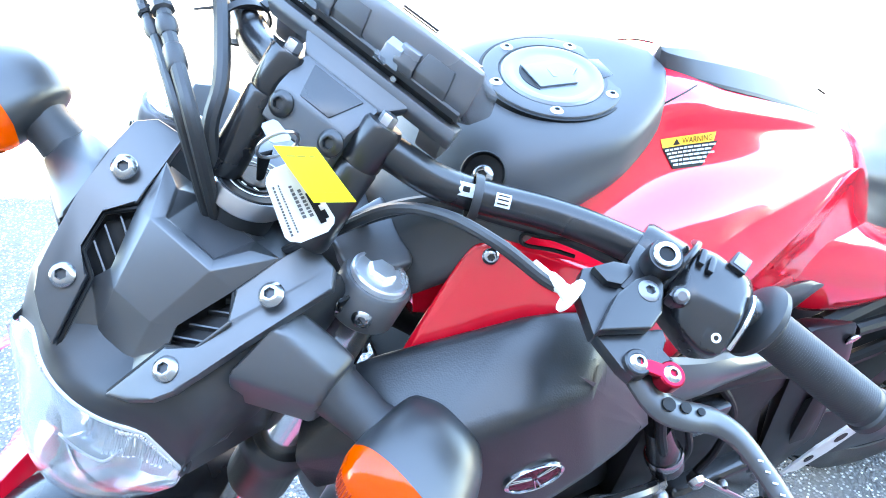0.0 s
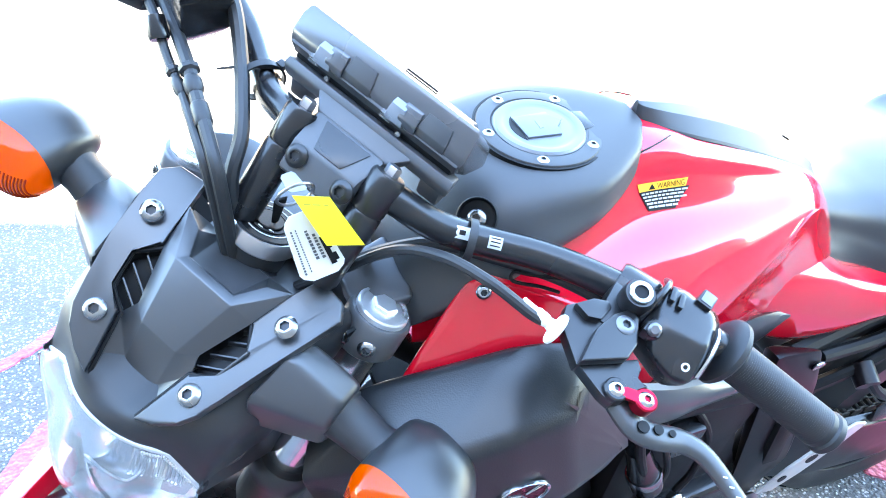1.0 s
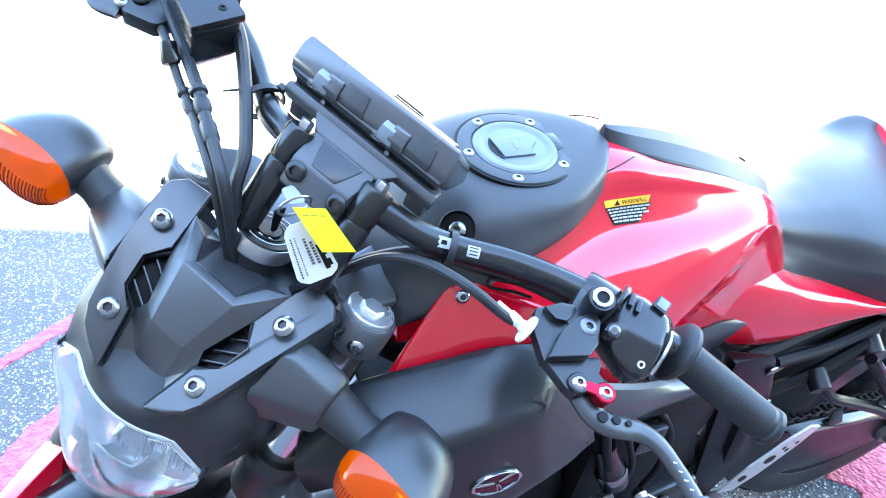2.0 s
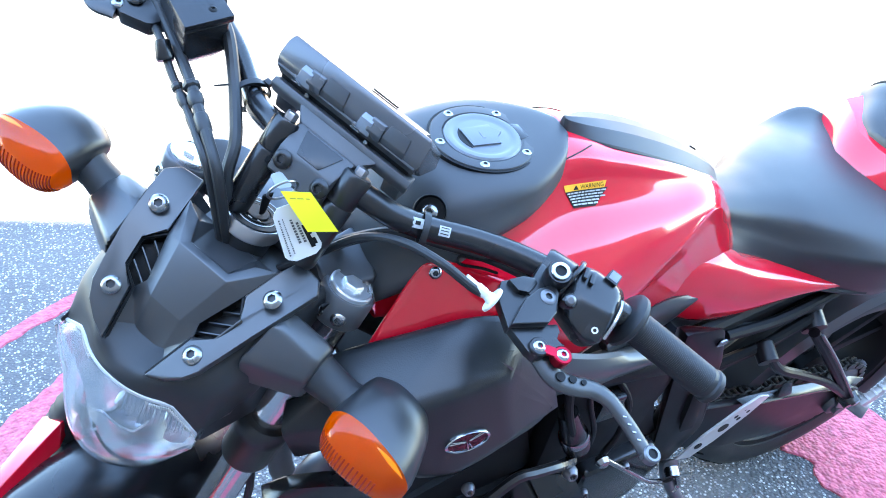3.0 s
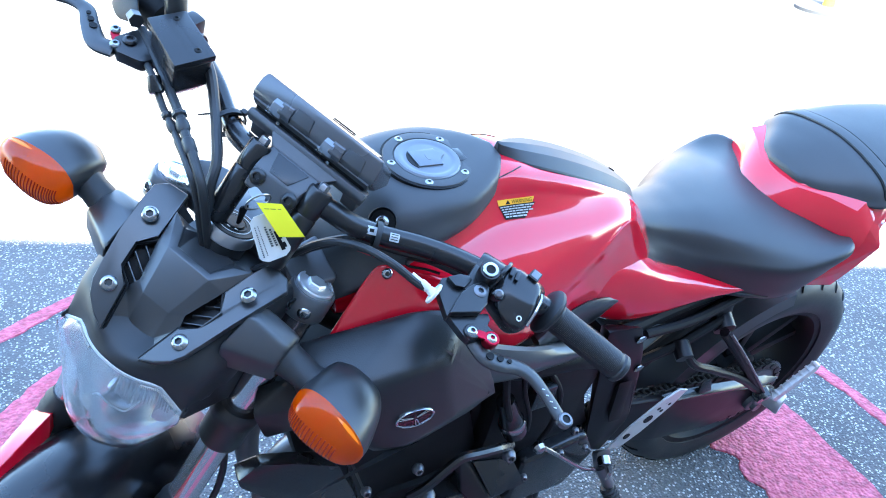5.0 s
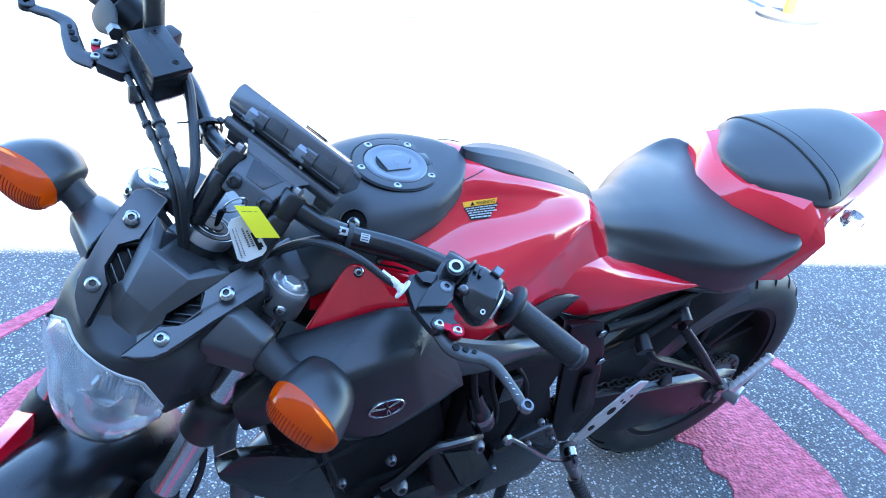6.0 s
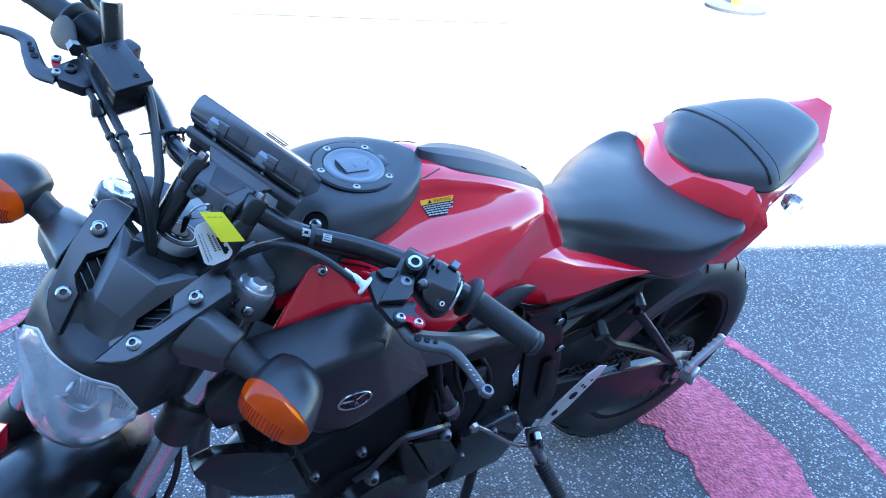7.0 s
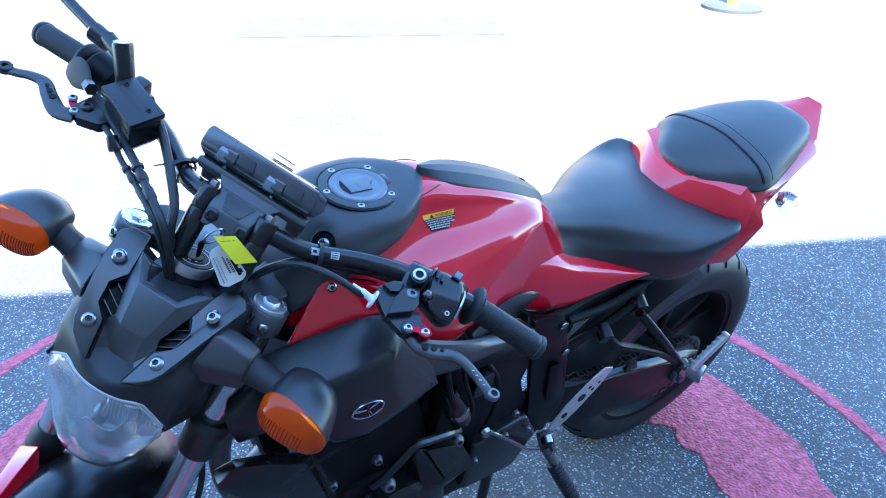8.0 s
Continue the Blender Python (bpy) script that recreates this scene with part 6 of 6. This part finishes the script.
hexbolt("lid_screw", (0.3325, 0.165, 1.1035), (0, 0, 1), 0.0042, lid, DARK, 0.4, 0.3)
hexbolt("lid_screw", (0.3505, 0.215, 1.1035), (0, 0, 1), 0.0042, lid, DARK, 0.4, 0.3)
front("lid_writing", merge(*[box((0.331 - 0.005 * k + 0.0055 * j, 0.19 + 0.006 * (j % 2), 1.10355), (0.003, 0.05 - 0.004 * j, 0.0004), 0, Matrix.Rotation(radians(-18), 4, "Z")) for k in range(1) for j in range(3)]), SATIN, lid, "worn moulded writing")
front("brake_perch", merge(
    lathe([(-0.016, 0.019), (-0.013, 0.0205), (0.013, 0.0205), (0.016, 0.019)], along(0.226, 1), (0.1, 1, 0.05), 24),
    hull([(0.36, 0.2, 1.065), (0.36, 0.236, 1.065), (0.33, 0.255, 1.068), (0.3, 0.258, 1.068), (0.29, 0.24, 1.066), (0.3, 0.212, 1.066), (0.36, 0.2, 1.045), (0.36, 0.236, 1.045), (0.33, 0.255, 1.05), (0.3, 0.258, 1.05), (0.29, 0.24, 1.05), (0.3, 0.212, 1.05)], 0.004)), SATIN, master)
hexbolt("pivot_bolt", (0.312, 0.243, 1.0685), (0, 0, 1), 0.008, master, SATIN, 0.1, 0.4)
right_lever = front("brake_lever", lever([(0.298, 0.25, 1.056), (0.291, 0.27, 1.055), (0.306, 0.298, 1.053), (0.322, 0.322, 1.051), (0.32, 0.342, 1.05), (0.312, 0.358, 1.049), (0.308, 0.372, 1.049)]), SHELL, None, "short black folding brake lever")
front("lever_end", lathe([(-0.005, 0.0085), (-0.004, 0.0098), (0.004, 0.0098), (0.005, 0.0085), (0.005, 0.004), (-0.005, 0.004)], (0.308, 0.372, 1.05), (0, 0, 1), 20), SATIN, right_lever)
for x, y, r in ((0.3035, 0.29, 0.0045), (0.309, 0.3, 0.0037), (0.314, 0.309, 0.0028)):
    # Drawn as a black disc: the hole's shade is only its colour.
    front("lever_hole", lathe([(0, r * 1.05), (0.0012, r), (0.0012, r * 0.3)], (x, y, 1.0588), (0, 0, 1), 14), INK, right_lever)
front("lever_adjuster", hull([(0.302, 0.246, 1.066), (0.295, 0.248, 1.066), (0.318, 0.265, 1.065), (0.308, 0.27, 1.065), (0.302, 0.246, 1.06), (0.295, 0.248, 1.06), (0.318, 0.265, 1.058), (0.308, 0.27, 1.058)], 0.002), MAGENTA, right_lever, "red anodised adjuster")
for x, y in ((0.297, 0.249), (0.314, 0.267)):
    hexbolt("adjuster_screw", (x, y, 1.066), (0, 0, 1), 0.0062, right_lever)
throttle = front("throttle_housing", merge(
    lathe([(-0.02, 0.02), (-0.017, 0.026), (0.02, 0.0275), (0.025, 0.024)], along(0.28, 1), (0.1, 1, 0.03), 28),
    loft([[Vector((0.352, 0.292, 1.068)) + Vector((0.6, 0, 0.8)) * (r * math.cos(a)) * 0.9 + Vector((0.25, 0.8, -0.3)).normalized() * (r * math.sin(a)) + Vector((-0.45, -0.75, 0.3)).normalized() * h for a in (2 * math.pi * i / 14 for i in range(14))] for h, r in ((-0.02, 0.02), (0.0, 0.021), (0.02, 0.015), (0.035, 0.01))])), DARK, None, "black throttle housing with cable boot")
front("cable_nut", lathe([(0, 0.0085), (0.016, 0.0085)], (0.334, 0.262, 1.08), Vector((-0.45, -0.75, 0.3)), 6), SATIN, throttle)
front("mirror_boss", lathe([(-0.05, 0.0125), (0.021, 0.0135), (0.024, 0.012), (0.024, 0.006)], (0.38, 0.246, 1.108), Vector((0.25, 0.35, 0.9)), 20), SATIN, master)
front("mirror_arm", merge(tube([(0.384, 0.25, 1.108), (0.395, 0.285, 1.112)], 0.011, 14), lathe([(0, 0.0125), (0.026, 0.0135), (0.03, 0.01)], (0.394, 0.282, 1.106), Vector((0.05, 1, 0.1)), 16), tube([(0.396, 0.30, 1.11), (0.425, 0.42, 1.118)], 0.008, 12)), SATIN, master)
front("kill_switch", box((0.382, 0.222, 1.07), (0.03, 0.022, 0.03), 0.005), SATIN, throttle)

# cables, hoses and ties
cables = [
    ("brake_hose", [(0.226, 0.028, 0.975), (0.23, 0.05, 1.046), (0.245, 0.078, 1.06), (0.265, 0.112, 1.062), (0.28, 0.137, 1.064), (0.305, 0.183, 1.062), (0.338, 0.252, 1.066)], 0.0055),
    ("throttle_cable", [(0.222, 0.032, 0.975), (0.228, 0.06, 1.045), (0.245, 0.093, 1.055), (0.262, 0.123, 1.054), (0.28, 0.161, 1.056), (0.293, 0.186, 1.064), (0.306, 0.21, 1.06)], 0.004),
    ("wiring_loom", [(0.238, 0.03, 0.975), (0.245, 0.053, 1.026), (0.27, 0.069, 1.048), (0.295, 0.094, 1.054), (0.32, 0.122, 1.062), (0.345, 0.157, 1.078), (0.372, 0.21, 1.07)], 0.0062),
    ("clutch_cable", [(0.25, -0.02, 0.955), (0.27, -0.045, 0.99), (0.287, -0.075, 1.035), (0.293, -0.11, 1.06), (0.291, -0.15, 1.075), (0.297, -0.185, 1.068), (0.304, -0.2, 1.064)], 0.0043),
    ("switch_wiring", [(0.29, -0.03, 0.95), (0.31, -0.055, 0.985), (0.332, -0.09, 1.015), (0.35, -0.13, 1.022), (0.372, -0.18, 1.026), (0.385, -0.24, 1.03)], 0.0062),
]
for name, line, r in cables:
    hose = front(name, tube(line, r, 10, 7), RUBBER, None, "black cable")
    if name in ("brake_hose", "throttle_cable"):
        p, q = Vector(line[3]), Vector(line[4])
        front("cable_sleeve", lathe([(0, r * 1.05), (0.004, r * 1.35), (0.012, r * 1.35), (0.016, r * 1.05)], p, q - p, 12), RUBBER, hose)
        front("cable_clip", lathe([(0.02, r * 1.1), (0.022, r * 1.5), (0.026, r * 1.5), (0.028, r * 1.1)], p, q - p, 8), RUBBER, hose)
        front("cable_joint", lathe([(-0.03, r * 1.1), (-0.028, r * 1.3), (-0.012, r * 1.3), (-0.01, r * 1.1)], p, q - p, 12), RUBBER, hose)
front("cable_end", lathe([(0, 0.007), (0.016, 0.0085), (0.019, 0.0075), (0.019, 0.003)], (0.292, 0.186, 1.07), (-0.3, -0.5, -0.4), 14), SATIN, None)
front("clutch_adjuster", merge(
    lathe([(-0.018, 0.0036), (-0.006, 0.0038), (-0.004, 0.005), (0.004, 0.005), (0.006, 0.0042), (0.012, 0.006), (0.0118, 0.0118), (0.0125, 0.0126), (0.0145, 0.0126), (0.0152, 0.0115)], (0.301, -0.192, 1.067), (0.12, -0.9, -0.2), 28)), WHITE, None, "white plastic cable adjuster wheel")
front("wire_guide", tube([(0.372, -0.19, 1.035), (0.36, -0.165, 1.024), (0.352, -0.152, 1.022), (0.348, -0.156, 1.017), (0.36, -0.175, 1.018), (0.366, -0.19, 1.02)], 0.0016, 6), DARK, None)


def cable_tie(at, axis, r, tail, name="cable_tie"):
    axis = Vector(axis).normalized()
    u = axis.orthogonal().normalized()
    v = axis.cross(u)
    rings = [[Vector(at) + (u * math.cos(a) + v * math.sin(a)) * q + axis * h for q, h in ((r, -0.003), (r + 0.0018, -0.003), (r + 0.0018, 0.003), (r, 0.003))] for a in (2 * math.pi * i / 24 for i in range(25))]
    return front(name, merge(skin(rings, False), tube([Vector(at) + u * r, Vector(at) + u * r + Vector(tail) * 0.5 + Vector((0, 0, 0.002)), Vector(at) + u * r + Vector(tail)], 0.0022, 6, 4, True, 0.0008), box(Vector(at) + u * (r + 0.003), (0.007, 0.008, 0.006), 0.001)), RUBBER, handlebar, "black cable tie")


cable_tie((0.325, 0.103, 1.0465), (0.45, 0.85, 0), 0.0185, (-0.04, 0.028, 0.0))
cable_tie((0.33, -0.112, 1.046), (0.5, -0.85, 0), 0.0155, (0.004, -0.004, 0.006))
def bar_patch(y, h0, h1, g0, g1, r):
    """A thin patch wrapped on the handlebar tube."""
    a = along(y, -1)
    return skin([[a + Vector((0.53, -0.85, 0)) * h + (Vector((-0.85, -0.53, 0)) * math.cos(g) + Vector((0, 0, 1)) * math.sin(g)) * r for g in (g0 + (g1 - g0) * k / 6 for k in range(7))] for h in (h0, (h0 + h1) / 2, h1)], closed=False)


for y in (0.103, 0.126):
    front("bar_sticker", bar_patch(y, -0.0055, 0.0055, 0.6, 1.38, 0.01275), LABEL, handlebar, "pale sticker on the tube")
front("sticker_mark", bar_patch(0.103, -0.0025, 0.0025, 0.85, 1.15, 0.0129), INK, handlebar)
for g in (0.75, 0.98, 1.2):
    front("sticker_print", bar_patch(0.126, -0.004, 0.004, g, g + 0.08, 0.0129), INK, handlebar)

# front mudguard and wheel
mud_at = Vector((-0.045, CY, 0.3))
mud_rows = []
for i in range(15):
    a = radians(28 + 112 * i / 14)
    r, w = 0.345, 0.058 + 0.018 * math.sin(math.pi * i / 14)
    mud_rows.append([mud_at + Vector((math.cos(a) * q, y * w, math.sin(a) * q)) for y, q in ((-1.25, r - 0.075), (-1.1, r - 0.03), (-0.75, r), (-0.35, r + 0.012), (0, r + 0.014), (0.35, r + 0.012), (0.75, r), (1.1, r - 0.03), (1.25, r - 0.075))])
blade = [None, (0.076, 0.13, 0.588), (0.0798, 0.098, 0.6195), (0.0608, 0.08, 0.6024), (0.0018, 0.105, 0.6135), (-0.0156, 0.08, 0.6322), (-0.0256, 0.068, 0.6281), (0.11, 0.115, 0.5649), (-0.075, 0.08, 0.635), (-0.1, 0.06, 0.64), (-0.11, 0.05, 0.632)]
mud = front("front_mudguard", skin(mud_rows, closed=False), SATIN, None, "black front mudguard with red side strips")
for s in (-1, 1):
    k = 1 if s > 0 else -1
    front("mudguard_strip", shell(blade, [tuple(k * n for n in f) for f in ((1, 2, 5, 4), (2, 3, 6, 5), (1, 7, 2), (2, 7, 3), (4, 5, 9, 8), (5, 6, 10, 9))], 0.004, 0.0012), RED, mud, "red side strip with a raised ridge", 20)
    front("mudguard_stay", hull([mud_at + Vector((x, s * y, z)) for x, y, z in ((0.1, 0.06, 0.31), (0.17, 0.06, 0.27), (0.15, 0.1, 0.2), (0.09, 0.1, 0.22), (0.14, 0.112, 0.1), (0.1, 0.112, 0.1))], 0.006), PLASTIC, mud)
front_wheel = front("front_wheel", merge(
    hoop([(-0.055, 0.228), (-0.05, 0.205), (0.05, 0.205), (0.055, 0.228), (0.05, 0.215), (-0.05, 0.215)], mud_at, (0, 1, 0), 48),
    lathe([(-0.05, 0.03), (-0.045, 0.045), (0.045, 0.045), (0.05, 0.03)], mud_at, (0, 1, 0), 24)), DARK)
for k in range(10):
    front("spoke", hull([mud_at + Matrix.Rotation(2 * math.pi * k / 10, 3, "Y") @ Vector((x, y, z)) for x in (-0.012, 0.012) for y in (-0.015, 0.015) for z in (0.04, 0.21)], 0.004), DARK, front_wheel)
front("tyre", hoop([(-0.058, 0.228), (-0.06, 0.25), (-0.05, 0.28), (-0.025, 0.296), (0, 0.3), (0.025, 0.296), (0.05, 0.28), (0.06, 0.25), (0.058, 0.228)], mud_at, (0, 1, 0), 56), RUBBER, front_wheel)
for s in (-1, 1):
    front("brake_disc", hoop([(s * 0.062, 0.09), (s * 0.062, 0.14), (s * 0.067, 0.14), (s * 0.067, 0.09)], mud_at, (0, 1, 0), 40), STEEL, front_wheel)
front("brake_line", tube([(0.2, CY - 0.06, 0.78), (0.16, CY - 0.13, 0.66), (0.12, CY - 0.135, 0.5), (0.07, CY - 0.13, 0.38)], 0.005, 8), RUBBER, None)

# ---- things on the motorcycle ----
def tag_sheet(corners, bow, n=8, corner=0.16):
    """A thin hanging tag between four corners (top left, top right, bottom right, bottom left), slightly bowed, with rounded ends."""
    a, b, c, d = (Vector(p) for p in corners)
    nrm = (b - a).cross(d - a).normalized()
    rows = []
    for j in range(n + 1):
        v = j / n
        inset = corner * (max(0, abs(2 * v - 1) - 0.7) / 0.3) ** 2
        rows.append([(a.lerp(b, u)).lerp(d.lerp(c, u), v) + nrm * bow * math.sin(math.pi * v) for u in [inset + (1 - 2 * inset) * i / n for i in range(n + 1)]])
    bm = skin(rows, closed=False)
    bmesh.ops.solidify(bm, geom=bm.faces[:], thickness=0.0009)
    return bm, nrm


def tag_spot(corners, u, v, lift):
    a, b, c, d = (Vector(p) for p in corners)
    nrm = (b - a).cross(d - a).normalized()
    return a.lerp(b, u).lerp(d.lerp(c, u), v) + nrm * lift


# Tags and ring are shifted towards the camera to fit its view past the riser.
W = [(0.2542, -0.302, 1.0144), (0.2777, -0.303, 1.0205), (0.2988, -0.3095, 0.9702), (0.2636, -0.3095, 0.9618)]
side = 1 if (Vector(W[1]) - Vector(W[0])).cross(Vector(W[3]) - Vector(W[0])).dot(Vector((0, -0.6, 0.6))) > 0 else -1
bm, _ = tag_sheet(W, 0.0, 14, 0.24)
white_tag = tagged(link("key_tag", bm, WHITE), "white plastic key tag with printed lines, placed to fit the camera's view", "key tag")


def bars(corners, spots, material, parent, name):
    bms = []
    for u0, v0, u1, v1 in spots:
        bms.append(slab([tag_spot(corners, u, v, side * 0.0014) for u, v in ((u0, v0), (u1, v0), (u1, v1), (u0, v1))], 0.0003))
    return link(name, merge(*bms), material, parent)


rng = random.Random(2)
print_rows = []
for u0, h in ((0.12, 0.045), (0.25, 0.03), (0.46, 0.075), (0.6, 0.075)):
    v = 0.2 if h < 0.05 else 0.34 if u0 > 0.5 else 0.26
    while v < (0.86 if h < 0.05 else 0.72):
        w = rng.uniform(0.012, 0.03) if h < 0.05 else rng.uniform(0.02, 0.04)
        print_rows.append((u0, v, u0 + h, v + w))
        v += w + 0.018
bars(W, print_rows, mat("grey_print", (0.08, 0.08, 0.085), 0.5), white_tag, "printed_text")
bars(W, [(0.72, 0.42, 0.84, 0.86), (0.84, 0.5, 0.9, 0.62), (0.84, 0.7, 0.92, 0.82)], INK, white_tag, "printed_car")
Y = [(0.2631, -0.3039, 1.0327), (0.288, -0.3081, 1.029), (0.3087, -0.3175, 0.9914), (0.2819, -0.3147, 0.9951)]
bm, _ = tag_sheet(Y, 0.0012 * side, corner=0.0)
yellow_tag = tagged(link("paper_tag", bm, YELLOW), "bright yellow paper tag with faint handwriting on the key ring", "paper tag")
scrawl = [(0.15 + 0.25 * (k % 3) + rng.uniform(-0.04, 0.04), 0.15 + 0.16 * (k // 3), 0.3 + 0.25 * (k % 3) + rng.uniform(-0.04, 0.06), 0.175 + 0.16 * (k // 3)) for k in range(15)]
bars(Y, scrawl, mat("faded_pencil", (0.3, 0.25, 0.03), 0.6), yellow_tag, "handwriting")
T = [(0.26, -0.2809, 1.0369), (0.2701, -0.2788, 1.0382), (0.2783, -0.287, 1.0254), (0.2634, -0.2896, 1.0268)]
bm, _ = tag_sheet(T, 0.0)
tagged(link("plastic_tag", bm, mat("clear_tag_plastic", (0.22, 0.24, 0.25), 0.15)), "small clear plastic tag behind the paper tag", "key tag")
ring_c = Vector((0.2673, -0.2945, 1.028))
u, v = Vector((1, 0.15, 0.05)).normalized(), Vector((0.05, -0.55, 0.83)).normalized()
ring_bm = tube([ring_c + (u * math.cos(a) + v * math.sin(a)) * 0.0135 for a in (2 * math.pi * k / 24 for k in range(25))], 0.0012, 7, 2)
tagged(link("key_ring", ring_bm, STEEL), "bright split ring off the key, placed to fit the camera's view", "key ring")
HOLD = LEAN @ HEAD
key_bm = merge(
    hull([HOLD @ Vector(p) for p in ((0.2655, 0.0135, 1.03), (0.2555, 0.0175, 1.03), (0.2665, 0.0155, 1.0305), (0.2565, 0.02, 1.0305), (0.262, 0.0165, 0.998), (0.2565, 0.0185, 0.998), (0.2635, 0.019, 0.998), (0.258, 0.021, 0.998))], 0.0012),
    hull([HOLD @ Vector(p) for p in ((0.261, 0.0195, 0.985), (0.264, 0.0205, 0.985), (0.26, 0.0175, 1.0), (0.2635, 0.0185, 1.0), (0.262, 0.021, 0.992))], 0.0004))
tagged(link("key", key_bm, DARK), "black-headed ignition key standing in the lock", "key")

# ---- the lot beyond ----
post = tagged(new("bollard"), "yellow steel post on a pale base plate in the sun", "bollard")
post.matrix_world = Matrix.Translation((6.93, 3.78, 0))
link("base_plate", lathe([(0, 0.3), (0.03, 0.3), (0.045, 0.27), (0.05, 0.1)], (0, 0, 0), (0, 0, 1), 32), mat("grey_plate", (0.05, 0.05, 0.052), 0.7), post)
link("pole", lathe([(0.04, 0.055), (1.1, 0.055), (1.14, 0.045), (1.15, 0.02)], (0, 0, 0), (0, 0, 1), 28), YELLOW_POST, post)
bm = flat([(2.06, 4.79), (4.11, 3.9), (4.48, 4.45), (2.38, 5.45)], 0.004)
tagged(link("road_patch", bm, grain(mat("old_patch", (0.07, 0.062, 0.054), 0.9), 25, 0.5, 0.6, 0.05, stain_scale=9)), "worn grey patch in the sunlit asphalt", "road patch", kind="structure")

# Dark strip placed to fit the view; screen_key draws the same line.
tagged(link("crack", flat([(1.384, 2.37), (1.392, 2.26), (1.4, 2.15), (1.408, 2.15), (1.401, 2.26), (1.391, 2.37)], 0.004), mat("dark_line", (0.006, 0.006, 0.006), 0.8)), "thin dark line laid on the asphalt to fit the camera's view", "crack", kind="structure")
# unseen wall, added across the lot to cover the bright horizon in reflections
far = AWAY * 24.0
tagged(link("horizon_wall", moved(box((0, 0, 3.0), (60, 0.3, 6.0)), Matrix.Translation(far) @ Matrix.Rotation(math.atan2(SHADE.y, SHADE.x), 4, "Z")), grain(mat("warm_stucco", (0.42, 0.3, 0.2), 0.9), 40, 0.4, 0.15, 0.05)), "unseen stucco wall added across the lot to cover the horizon in reflections", "wall", kind="structure")
